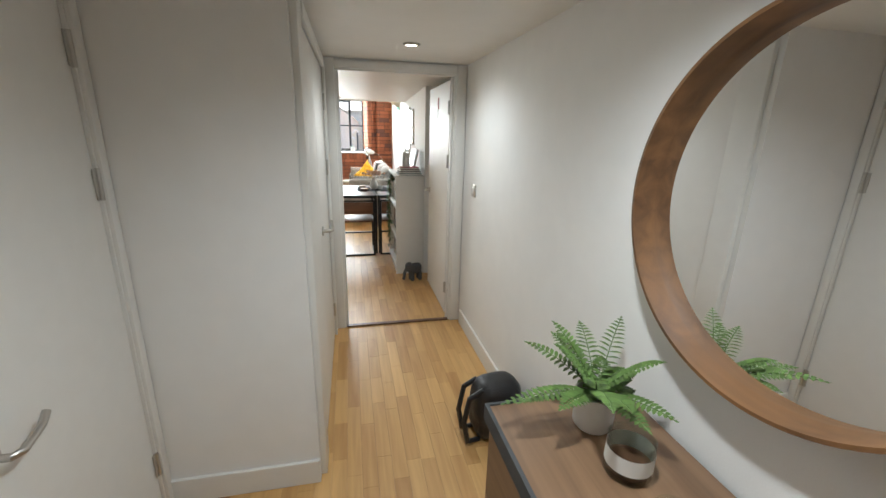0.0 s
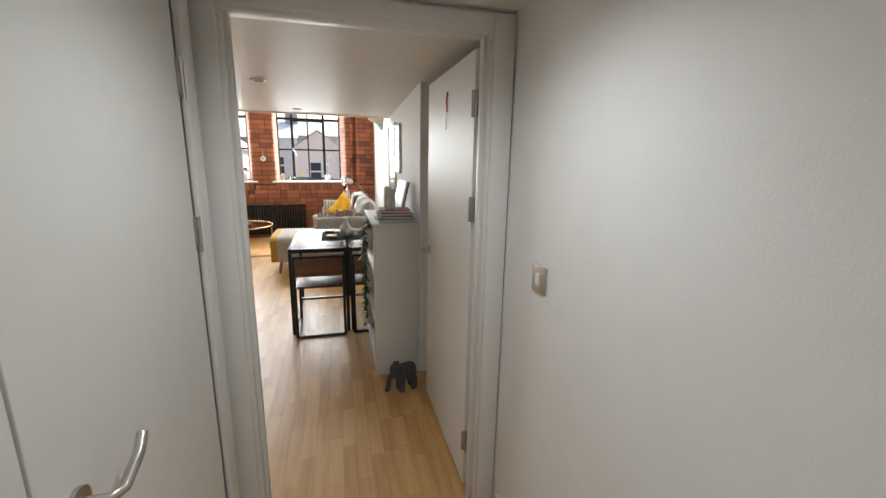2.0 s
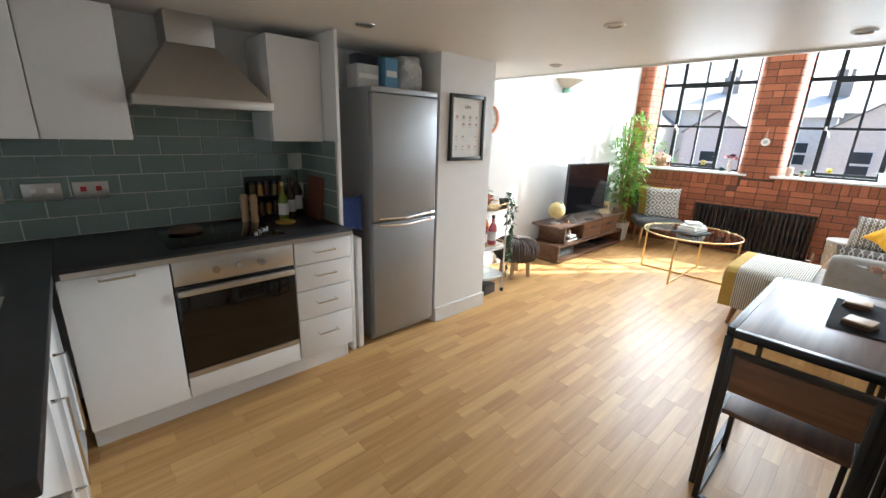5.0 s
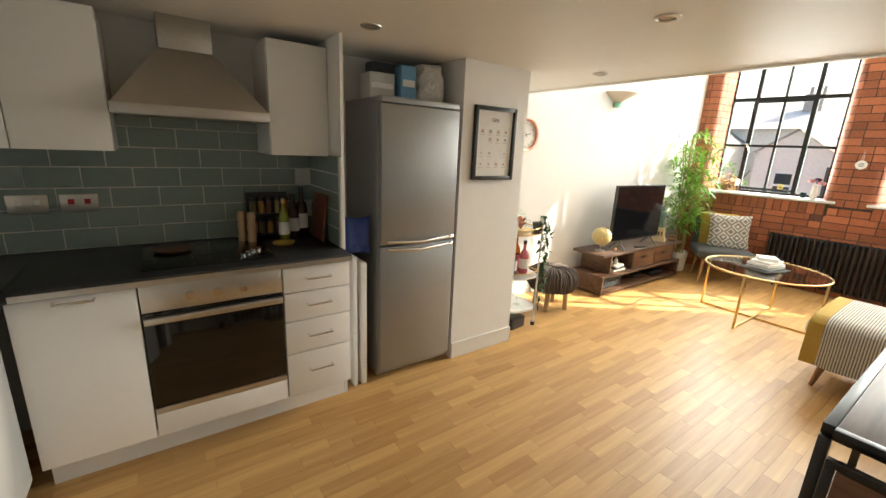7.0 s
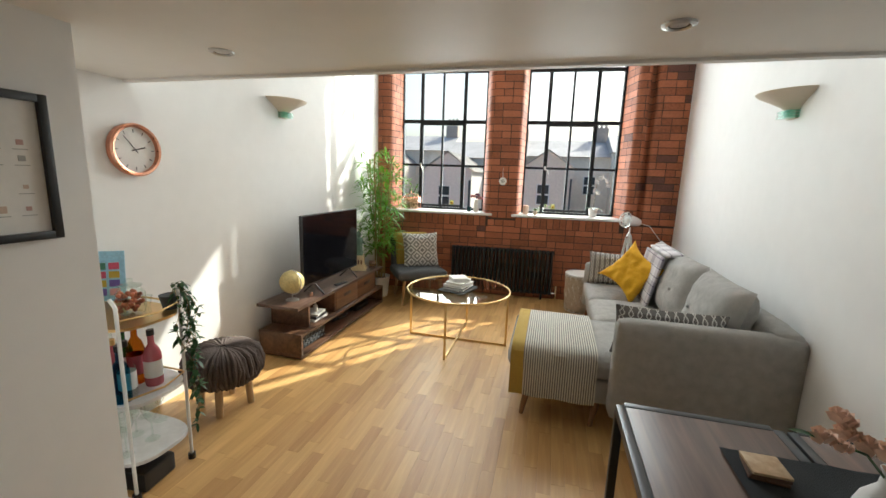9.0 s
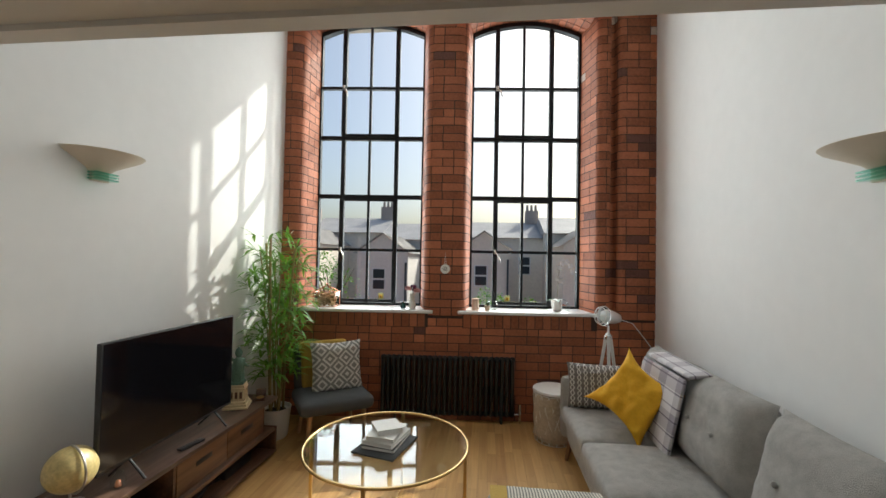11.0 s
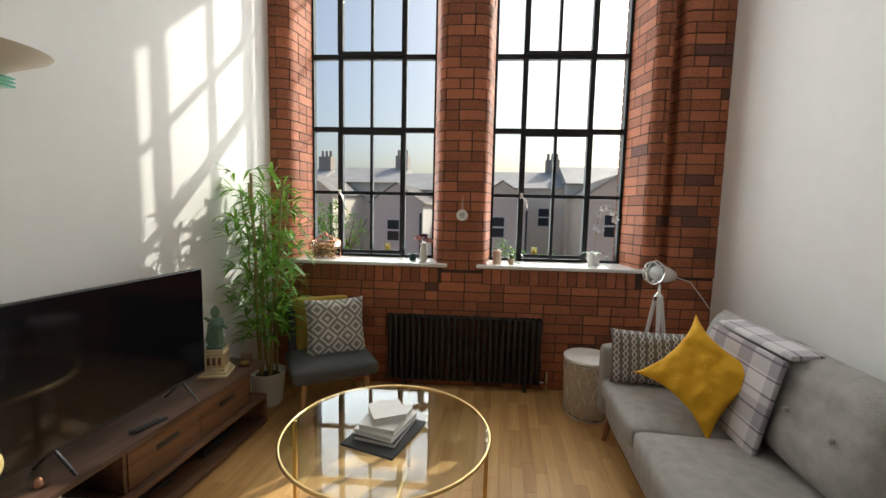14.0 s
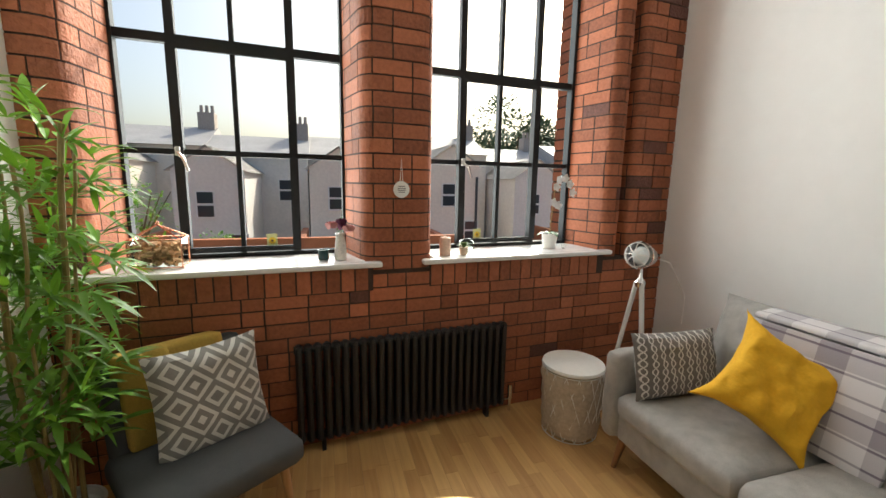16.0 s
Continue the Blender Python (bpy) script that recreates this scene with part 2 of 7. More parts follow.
def setting(name, bm, material, label, category="wall", m=None, smooth=False):
    return solid(name, bm, material, label, category, "structure", "", m, smooth)


def extrude_path(bm, pts, z0, z1, back):
    """A wall skin along a plan line, with its back 'back' metres behind; pts run left to right seen from the room."""
    front = [Vector((*p, 0)) for p in pts]
    norm = []
    for i in range(len(front)):
        d = front[min(i + 1, len(front) - 1)] - front[max(i - 1, 0)]
        norm.append(Vector((-d.y, d.x, 0)).normalized())
    rear = [f + q * back for f, q in zip(front, norm)]
    vs = [[bm.verts.new((p.x, p.y, z)) for p in line] for line in (front, rear) for z in (z0, z1)]
    f0, f1, r0, r1 = vs
    for i in range(len(front) - 1):
        bm.faces.new((f0[i], f0[i + 1], f1[i + 1], f1[i]))
        bm.faces.new((r0[i + 1], r0[i], r1[i], r1[i + 1]))
        bm.faces.new((f1[i], f1[i + 1], r1[i + 1], r1[i]))
        bm.faces.new((f0[i + 1], f0[i], r0[i], r0[i + 1]))
    bm.faces.new((f0[0], f1[0], r1[0], r0[0])); bm.faces.new((f0[-1], r0[-1], r1[-1], f1[-1]))
    return bm


# ---- materials ----
M_WALL = mat("white_wall_paint", (0.84, 0.835, 0.82), 0.7, vary=0.03, scale=2.0, bump=0.05, bscale=180)
M_CEIL = mat("ceiling_paint", (0.84, 0.825, 0.79), 0.45, vary=0.03, scale=1.5, bump=0.04, bscale=120)
M_TRIM = mat("white_gloss_paint", (0.78, 0.77, 0.74), 0.45, vary=0.03, scale=3.0, bump=0.03, bscale=60)
M_OAK = grain("oak_strip", (0.40, 0.205, 0.066), (0.74, 0.465, 0.185), 0.42, "Y", 12, obj=0.6, coat=0.04)
M_OAKJ = grain("oak_strip_joined", (0.40, 0.205, 0.066), (0.74, 0.465, 0.185), 0.42, "Y", 12, island=0.6, coat=0.04)
M_OAKB = mat("oak_underlay", (0.16, 0.09, 0.04), 0.7)
M_BRICK = mat("red_brick", (0.36, 0.118, 0.055), 0.72, vary=0.62, scale=9, bump=0.55, bscale=55, obj=1.0)
M_BRICKJ = mat("red_brick_joined", (0.39, 0.13, 0.056), 0.75, vary=0.5, scale=14, bump=0.5, bscale=120, island=1.6)
M_BRICK_PALE = mat("pale_scarred_brick", (0.50, 0.40, 0.34), 0.85, vary=0.4, scale=12, bump=0.9, bscale=70)
M_BRICK_DARK = mat("burnt_brick", (0.15, 0.065, 0.05), 0.8, vary=0.4, scale=12, bump=0.9, bscale=70)
M_MORTAR = mat("dark_mortar", (0.07, 0.045, 0.035), 0.95, vary=0.3, scale=20, bump=0.6, bscale=150)
M_STEEL_BLACK = mat("black_window_steel", (0.022, 0.024, 0.026), 0.65, vary=0.2, scale=10, spec=0.2)
M_BLACK = mat("black_metal", (0.015, 0.015, 0.016), 0.35, vary=0.15)
M_PANE = glass("window_glass", (0.97, 0.98, 0.98))
M_CLEAR = glass("clear_glass", (0.94, 0.97, 0.95))
M_TOPGLASS = glass("table_glass", (0.90, 0.94, 0.94))
M_SILL = mat("sill_white_gloss", (0.80, 0.80, 0.79), 0.22, vary=0.04)
M_STEEL = mat("brushed_steel", (0.55, 0.53, 0.50), 0.35, metal=1.0, vary=0.08, scale=10)
M_CHROME = mat("chrome", (0.75, 0.75, 0.76), 0.12, metal=1.0, vary=0.03)
M_GOLD = mat("brushed_gold", (0.72, 0.50, 0.22), 0.28, metal=1.0, vary=0.08)
M_COPPER = mat("copper", (0.75, 0.36, 0.24), 0.25, metal=1.0, vary=0.08)
M_MIRROR = mat("mirror", (0.92, 0.92, 0.92), 0.015, metal=1.0, vary=0.0)
M_WALNUT = grain("walnut", (0.055, 0.026, 0.014), (0.20, 0.10, 0.055), 0.4, "Y", 10)
M_WALNUT_D = grain("dark_walnut_top", (0.055, 0.031, 0.022), (0.17, 0.098, 0.068), 0.38, "Y", 14)
M_OAKLEG = grain("stained_leg", (0.16, 0.07, 0.03), (0.34, 0.17, 0.08), 0.4, "Z", 14)
M_CHAIRLEG = grain("oak_leg", (0.28, 0.14, 0.06), (0.50, 0.30, 0.14), 0.45, "Z", 14)
M_BEECH = grain("pale_wood", (0.38, 0.24, 0.12), (0.62, 0.45, 0.27), 0.5, "Z", 14)
M_CONSOLE = grain("console_pine", (0.13, 0.07, 0.038), (0.30, 0.18, 0.10), 0.45, "Y", 8)
M_SOFA = mat("grey_weave", (0.47, 0.45, 0.42), 0.92, vary=0.3, scale=70, bump=0.9, bscale=300)
M_DGREY = mat("charcoal_cloth", (0.085, 0.088, 0.092), 0.92, vary=0.15, scale=60, bump=0.5, bscale=380)
M_KNIT = mat("brown_grey_wool", (0.115, 0.088, 0.078), 0.95, vary=0.35, scale=40, bump=0.8, bscale=90)
M_MUSTARD = mat("mustard_cotton", (0.78, 0.42, 0.018), 0.85, vary=0.1, scale=12, bump=0.35, bscale=40)
M_OCHRE = mat("ochre_throw", (0.50, 0.33, 0.07), 0.9, vary=0.15, scale=20, bump=0.5, bscale=200)
M_FRIDGE = mat("silver_fridge", (0.36, 0.37, 0.38), 0.38, metal=0.6, vary=0.05)
M_KWHITE = mat("white_gloss_door", (0.86, 0.86, 0.85), 0.12, vary=0.02)
M_WORKTOP = mat("black_worktop", (0.022, 0.022, 0.024), 0.42, vary=0.5, scale=60)
M_TILE = mat("grey_green_tile", (0.22, 0.285, 0.26), 0.16, vary=0.1, scale=6, obj=0.4)
M_GROUT = mat("pale_grout", (0.62, 0.63, 0.60), 0.85)
M_OVENGLASS = mat("black_oven_glass", (0.008, 0.006, 0.005), 0.06, vary=0.1)
M_TV = mat("tv_screen", (0.006, 0.006, 0.008), 0.08, vary=0.1)
M_PLASTIC_BLACK = mat("black_plastic", (0.018, 0.018, 0.02), 0.35, vary=0.1)
M_WHITE = mat("white_ceramic", (0.80, 0.79, 0.76), 0.3, vary=0.04)
M_PAPER = mat("paper", (0.82, 0.81, 0.78), 0.85, vary=0.05)
M_RED = mat("crimson_blind", (0.22, 0.010, 0.022), 0.8, vary=0.12, scale=12)
M_IRON = mat("black_cast_iron", (0.016, 0.016, 0.017), 0.45, vary=0.2, scale=12)
M_LEAF = mat("bamboo_leaf", (0.12, 0.27, 0.035), 0.45, vary=0.5, scale=6, island=1.0)
for q in (M_LEAF,):
    nt = q.node_tree
    thru, blend = nt.nodes.new("ShaderNodeBsdfTranslucent"), nt.nodes.new("ShaderNodeMixShader")
    thru.inputs[0].default_value, blend.inputs[0].default_value = (0.22, 0.42, 0.03, 1), 0.28
    nt.links.new(nt.nodes["Principled BSDF"].outputs[0], blend.inputs[1])
    nt.links.new(thru.outputs[0], blend.inputs[2])
    nt.links.new(blend.outputs[0], nt.nodes["Material Output"].inputs[0])
M_FERN = mat("fern_leaf", (0.10, 0.175, 0.04), 0.5, vary=0.45, scale=8, island=1.0)
M_IVY = mat("ivy_leaf", (0.035, 0.10, 0.028), 0.45, vary=0.4, scale=8, island=1.0)
M_CANE = mat("bamboo_cane", (0.30, 0.22, 0.08), 0.5, vary=0.3, scale=10)
M_SOIL = mat("soil", (0.03, 0.02, 0.015), 0.95, vary=0.3, scale=40, bump=0.8)
M_LAMPSHADE = mat("plaster_sconce", (0.66, 0.58, 0.47), 0.55, vary=0.04)
M_GREENGLASS = glass("green_glass", (0.55, 0.85, 0.75))
M_GREY_CLOTH = mat("slate_runner", (0.07, 0.075, 0.08), 0.9, vary=0.15, scale=30, bump=0.4, bscale=300)

# ---- structure ----
LOW = 2.005      # underside of the gallery and the hall ceiling
TOP = 4.29       # ceiling of the tall room
XL, XH = -2.84, 0.86


def xr(y):
    """The right-hand wall of the room, a little out of square."""
    return 0.83 + (y - 6.0) * 0.037


b = box(XL - 0.3, 1.4, -1.6, 10.6, -0.25, -0.012)
floor = setting("floor", b, M_OAKB, "oak strip floor with a satin varnish", "floor")

# long walls
def xw(y):
    """The left-hand wall of the room, out of square by as much."""
    return -2.85 + (y - 6.2) * 0.031


b = bmesh.new()
vs = [b.verts.new((x, y, z)) for z in (-0.1, TOP + 0.1) for x, y in ((XL - 0.2, 5.86), (xw(5.86), 5.86), (xw(10.6), 10.6), (XL - 0.2, 10.6))]
for q in ((0, 1, 5, 4), (1, 2, 6, 5), (2, 3, 7, 6), (3, 0, 4, 7), (3, 2, 1, 0), (4, 5, 6, 7)):
    b.faces.new([vs[i] for i in q])
setting("wall_west", b, M_WALL, "white painted plaster wall")
b = bmesh.new()
vs = [b.verts.new((x, y, z)) for z in (-0.1, TOP + 0.1) for x, y in ((xr(4.32), 4.32), (1.25, 4.32), (1.25, 10.6), (xr(10.6), 10.6))]
for q in ((0, 1, 5, 4), (1, 2, 6, 5), (2, 3, 7, 6), (3, 0, 4, 7), (3, 2, 1, 0), (4, 5, 6, 7)):
    b.faces.new([vs[i] for i in q])
setting("wall_east", b, M_WALL, "white painted plaster wall behind the sofa")
setting("wall_door_recess", box(1.0, 1.25, 3.165, 4.32, -0.1, TOP), M_WALL, "white plaster wall behind the open door")
setting("wall_hall_east", box(XH, 1.25, -1.5, 3.1, -0.1, 2.4), M_WALL, "white painted hall wall")
# wall with the doorway
b = bmesh.new()
bx(b, -0.30, -0.125, 3.1, 3.165, -0.1, 2.4)
bx(b, 0.805, 1.25, 3.1, 3.165, -0.1, 2.4)
bx(b, -0.125, 0.805, 3.1, 3.165, 1.995, 2.4)
setting("wall_doorway", b, M_WALL, "white wall around the doorway")
# hall: cupboard wall, return and entrance wall
b = bmesh.new()
bx(b, -0.30, -0.187, 1.57, 1.70, -0.1, 2.4)
bx(b, -0.30, -0.17, 3.02, 3.1, -0.1, 2.4)
bx(b, -0.30, -0.17, 1.70, 3.02, 1.985, 2.4)
setting("wall_cupboard", b, M_WALL, "white wall around the cupboard doors")
setting("wall_return", box(-1.0, -0.30, 1.57, 1.67, -0.1, 2.4), M_WALL, "short return wall in the hall")
b = bmesh.new()
bx(b, -1.0, -0.80, -1.5, 0.66, -0.1, 2.4)
bx(b, -1.0, -0.80, 0.66, 1.57, 2.02, 2.4)
setting("wall_entrance", b, M_WALL, "white hall wall with the entrance door")
setting("wall_hall_end", box(-1.0, 1.25, -1.7, -1.5, -0.1, 2.4), M_WALL, "white wall at the hall's end")
setting("ceiling_hall", box(-1.1, 1.3, -1.6, 3.1, LOW + 0.025, LOW + 0.2), M_CEIL, "white hall ceiling", "ceiling")
# kitchen corner
setting("wall_kitchen_west", box(-2.84, -2.61, 2.45, 5.29, -0.1, 2.4), M_WALL, "white kitchen wall")
setting("wall_kitchen_south", box(-2.84, -0.30, 2.45, 2.60, -0.1, 2.4), M_WALL, "white kitchen wall")
setting("wall_kitchen_side", box(-0.30, -0.21, 2.60, 3.1, -0.1, 2.4), M_WALL, "white wall beside the kitchen")
setting("wall_nib", box(-2.84, -2.11, 5.30, 5.86, -0.1, 2.4), M_WALL, "white wall stub beside the fridge")
# gallery: its underside is the low ceiling, its face the edge over the room
b = bmesh.new()
bx(b, XL, 1.25, 3.101, 6.58, LOW, LOW + 0.22)
bx(b, XL, -0.301, 2.45, 3.10, LOW, LOW + 0.22)
bx(b, XL, 1.25, 6.58, 6.62, LOW - 0.012, LOW + 0.35)
setting("ceiling_gallery", b, M_CEIL, "low white ceiling under the gallery", "ceiling")
b = bmesh.new()
bx(b, XL - 0.2, 1.3, 2.3, 10.6, TOP, TOP + 0.2)
setting("ceiling_room", b, M_CEIL, "high white ceiling", "ceiling")
setting("wall_gallery_back", box(XL - 0.2, 1.3, 2.25, 2.45, 2.2, TOP + 0.1), M_WALL, "white wall behind the gallery")
setting("wall_gallery_west", box(XL - 0.2, XL, 2.45, 5.86, 2.2, TOP + 0.1), M_WALL, "white wall beside the gallery")
setting("wall_gallery_east", box(1.0, 1.25, 2.45, 4.32, TOP - 2.0, TOP + 0.1), M_WALL, "white wall beside the gallery")
b = bmesh.new()
bx(b, 0.82, 1.0, 6.8, 9.95, 4.04, TOP + 0.05, 0.01)
setting("beam", b, M_WALL, "boxed-in white beam under the ceiling", "beam")

# skirtings
b = bmesh.new()
for i in range(3):
    bx(b, xw(6.1 + i * 0.5) - 0.004, xw(6.1 + i * 0.5) + 0.016, 5.88 + i * 0.5, 6.38 + i * 0.5, 0, 0.12)
setting("baseboard", b, M_TRIM, "white skirting board", "skirting")
b = bmesh.new()
bx(b, -2.11, -2.094, 5.30, 5.86, 0, 0.12, 0.004)
bx(b, -2.84, -2.094, 5.86, 5.876, 0, 0.12, 0.004)
setting("baseboard", b, M_TRIM, "white skirting board", "skirting")
setting("baseboard", box(XH - 0.016, XH, -1.5, 3.03, 0, 0.12, 0.004), M_TRIM, "white hall skirting board", "skirting")
setting("baseboard", box(-0.80, -0.187, 1.554, 1.57, 0, 0.12, 0.004), M_TRIM, "white hall skirting board", "skirting")
b = bmesh.new()
for i in range(12):
    bx(b, xr(4.4 + i * 0.46) - 0.018, xr(4.4 + i * 0.46) + 0.002, 4.34 + i * 0.46, 4.80 + i * 0.46, 0, 0.12)
setting("baseboard", b, M_TRIM, "white skirting board", "skirting")


# ---- window wall: everything in the wall's own frame ----
def arc_path(pts, r=0.10, n=7):
    """Rounds the inner corners of a plan line."""
    out = [Vector(pts[0])]
    for a, c, e in zip(pts, pts[1:], pts[2:]):
        a, c, e = Vector(a), Vector(c), Vector(e)
        rr = min(r, (a - c).length * 0.45, (e - c).length * 0.45)
        p, q = c + (a - c).normalized() * rr, c + (e - c).normalized() * rr
        for k in range(n + 1):
            t = k / n
            out.append((1 - t) ** 2 * p + 2 * t * (1 - t) * c + t * t * q)
    out.append(Vector(pts[-1]))
    return out


def cut(path, s0, s1):
    """The piece of a plan line between two lengths along it."""
    out, s = [], 0.0
    for a, c in zip(path, path[1:]):
        d = (c - a).length
        if s + d > s0 and s < s1 and d > 1e-6:
            t0, t1 = max(0, (s0 - s) / d), min(1, (s1 - s) / d)
            if not out:
                out.append(a + (c - a) * t0)
            out.append(a + (c - a) * t1)
        s += d
    return out


COURSE, JOINT = 0.0835, 0.0095


def lay(name, label, path, z0, z1, first=0.0):
    """A brick skin: a mortar core with single bricks on it."""
    b = bmesh.new()
    extrude_path(b, [(p.x, p.y + 0.007) for p in path], z0, z1, 0.12)
    core = setting(name, b, M_MORTAR, label, "wall", m=WALL)
    total = sum((c - a).length for a, c in zip(path, path[1:]))
    k, z = 0, z0
    rnd = random.Random(name)
    while z < z1 - 0.02:
        s = -0.115 * (k % 2) - first
        j = 0
        while s < total - 0.01:
            ln = 0.225 if (k + j) % 3 else 0.112
            a0, a1 = max(0, s), min(total, s + ln) - JOINT
            if a1 - a0 > 0.025:
                out = rnd.uniform(-0.002, 0.003)
                piece = [(p.x, p.y - out) for p in cut(path, a0, a1)]
                if len(piece) >= 2:
                    q = bmesh.new()
                    extrude_path(q, piece, z + JOINT / 2, min(z + COURSE - JOINT / 2, z1), 0.05)
                    odd = rnd.random()
                    worn = 0.05 if "pilaster" in name else 0.004
                    part("brick", q, M_BRICK_PALE if odd < worn and ln < 0.2 else M_BRICK_DARK if odd > 1 - worn - 0.008 else M_BRICK, core, smooth=False)
            s += ln
            j += 1
        z += COURSE
        k += 1
    return core


lay("wall_brick_low", "red brick wall below the windows", [Vector((-2.0, 0)), Vector((2.10, 0))], 0.0, 1.02)
lay("wall_brick_jamb", "red brick jamb with a bullnose corner", arc_path([(-1.95, 0), (-1.625, 0), (-1.55, 0.37)]), 1.02, TOP)
lay("wall_brick_pier", "red brick pier between the windows with bullnose corners", arc_path([(-0.405, 0.37), (-0.335, 0), (0.065, 0), (0.13, 0.37)]), 1.02, TOP, 0.05)
lay("wall_brick_pilaster", "red brick jamb and pilaster with a worn pipe chase", arc_path([(1.30, 0.37), (1.375, 0), (1.505, 0), (1.515, 0.10), (1.565, 0.10), (1.575, -0.015), (2.10, -0.015)], 0.07), 1.02, TOP)
b = bmesh.new()
bx(b, -2.2, -1.60, 0.372, 0.50, -0.2, TOP + 0.1)
bx(b, -0.395, 0.085, 0.372, 0.61, -0.2, TOP + 0.1)
bx(b, 1.345, 2.4, 0.372, 0.61, -0.2, TOP + 0.1)
bx(b, -1.60, -0.36, 0.34, 0.50, -0.2, 1.06)
bx(b, 0.085, 1.31, 0.34, 0.50, -0.2, 1.06)
outer = setting("wall_north", b, M_MORTAR, "outer leaf of the red brick wall", m=WALL)
facing = mesh_of("brick", box(-0.010, 0.0, 0.0, 0.215, 0.005, 0.074), M_BRICK)
for u, step in ((1.345, 1), (0.085, -1)):
    for k in range(38):
        o = new("brick", facing)
        o.parent, o.location, o.scale = outer, (u, 0.39, 1.06 + k * 0.0835), (step, 1, 1)

ARCH = 0.135
SPRING = 4.055


def arch_z(s):
    """Height of the segmental arch at s from -1 to 1 across the opening."""
    return SPRING + ARCH * (1 - s * s)


def window(name, u0, u1):
    w, uc, hw = thing(name, "tall black steel window with an arched head", "window", WALL, kind="structure"), (u0 + u1) / 2, (u1 - u0) / 2
    cols = [u0, u0 + 0.272, u0 + 0.563, u0 + 0.862, u1]
    rows = [1.095, 1.674, 2.257, 2.905, 3.465]
    v = 0.38
    fr = bmesh.new()
    for u in (u0, u1):
        bx(fr, u - 0.022, u + 0.022, v - 0.03, v + 0.03, 1.07, SPRING + 0.01)
    bx(fr, u0, u1, v - 0.03, v + 0.03, 1.06, 1.10)
    n = 20
    for i in range(n):
        s0, s1 = -1 + 2 * i / n, -1 + 2 * (i + 1) / n
        q = [fr.verts.new((uc + s * hw, y, arch_z(s) + dz)) for y in (v - 0.03, v + 0.03) for s, dz in ((s0, -0.03), (s1, -0.03), (s1, 0.02), (s0, 0.02))]
        for f in ((0, 1, 2, 3), (7, 6, 5, 4), (0, 4, 5, 1), (2, 6, 7, 3)):
            fr.faces.new([q[k] for k in f])
    part("window_frame", fr, M_STEEL_BLACK, w, smooth=False)
    for i, u in enumerate(cols[1:-1]):
        thick = 0.013 if i == 1 else 0.022
        top = arch_z((u - uc) / hw) - 0.01
        part("mullion", box(u - thick, u + thick, v - 0.022, v + 0.022, 1.09, top), M_STEEL_BLACK, w, smooth=False)
    for z in rows[1:]:
        thick = 0.023 if z in (2.257, 2.905) else 0.015
        part("glazing_bar", box(u0, u1, v - 0.021, v + 0.021, z - thick, z + thick), M_STEEL_BLACK, w, smooth=False)
    for z0, z1 in ((1.125, 2.225), (2.935, 4.10)):
        cs = bmesh.new()
        c0, c1 = cols[1], cols[3]
        for a in (c0, c1):
            bx(cs, a - 0.024, a + 0.024, v - 0.038, v - 0.02, z0, min(z1, arch_z((a - uc) / hw) - 0.03))
        bx(cs, c0, c1, v - 0.038, v - 0.02, z0 - 0.018, z0 + 0.014)
        if z1 < 3:
            bx(cs, c0, c1, v - 0.038, v - 0.02, z1 - 0.018, z1 + 0.014)
        cas = part("casement", cs, M_STEEL_BLACK, w, smooth=False)
        hz = 1.67 if z1 < 3 else 3.45
        hb = bmesh.new()
        bx(hb, c0 - 0.012, c0 + 0.012, v - 0.065, v - 0.038, hz - 0.02, hz + 0.03, 0.004)
        bent(hb, [(c0, v - 0.06, hz), (c0 + 0.03, v - 0.085, hz - 0.03), (c0 + 0.05, v - 0.09, hz - 0.10)], 0.008)
        part("handle", hb, M_STEEL, cas, "dull metal casement handle")
    edges = [1.095] + rows[1:] + [None]
    for i in range(4):
        for j in range(5):
            a, c = cols[i], cols[i + 1]
            z0 = edges[j]
            g = bmesh.new()
            if edges[j + 1] is None:
                tops = [(a + (c - a) * k / 4, arch_z((a + (c - a) * k / 4 - uc) / hw)) for k in range(5)]
                lo = [g.verts.new((a, v + 0.004, z0)), g.verts.new((c, v + 0.004, z0))]
                g.faces.new(lo + [g.verts.new((x, v + 0.004, z)) for x, z in reversed(tops)])
            else:
                z1 = edges[j + 1]
                g.faces.new([g.verts.new(p) for p in ((a, v + 0.004, z0), (c, v + 0.004, z0), (c, v + 0.004, z1), (a, v + 0.004, z1))])
            pn = part("pane", g, M_PANE, w, smooth=False)
            pn.visible_shadow = False
    # brick arch over the head
    mort = bmesh.new()
    for i in range(n):
        s0, s1 = -1.06 + 2.12 * i / n, -1.06 + 2.12 * (i + 1) / n
        q = [mort.verts.new((uc + s * hw, y, z)) for y in (0.03, 0.50) for s, z in ((s0, arch_z(s0) + 0.025), (s1, arch_z(s1) + 0.025), (s1, TOP + 0.1), (s0, TOP + 0.1))]
        for f in ((0, 1, 2, 3), (7, 6, 5, 4), (0, 4, 5, 1), (2, 6, 7, 3)):
            mort.faces.new([q[k] for k in f])
    head = setting("wall_arch", mort, M_MORTAR, "segmental brick arch over a window", m=WALL)
    m = 17
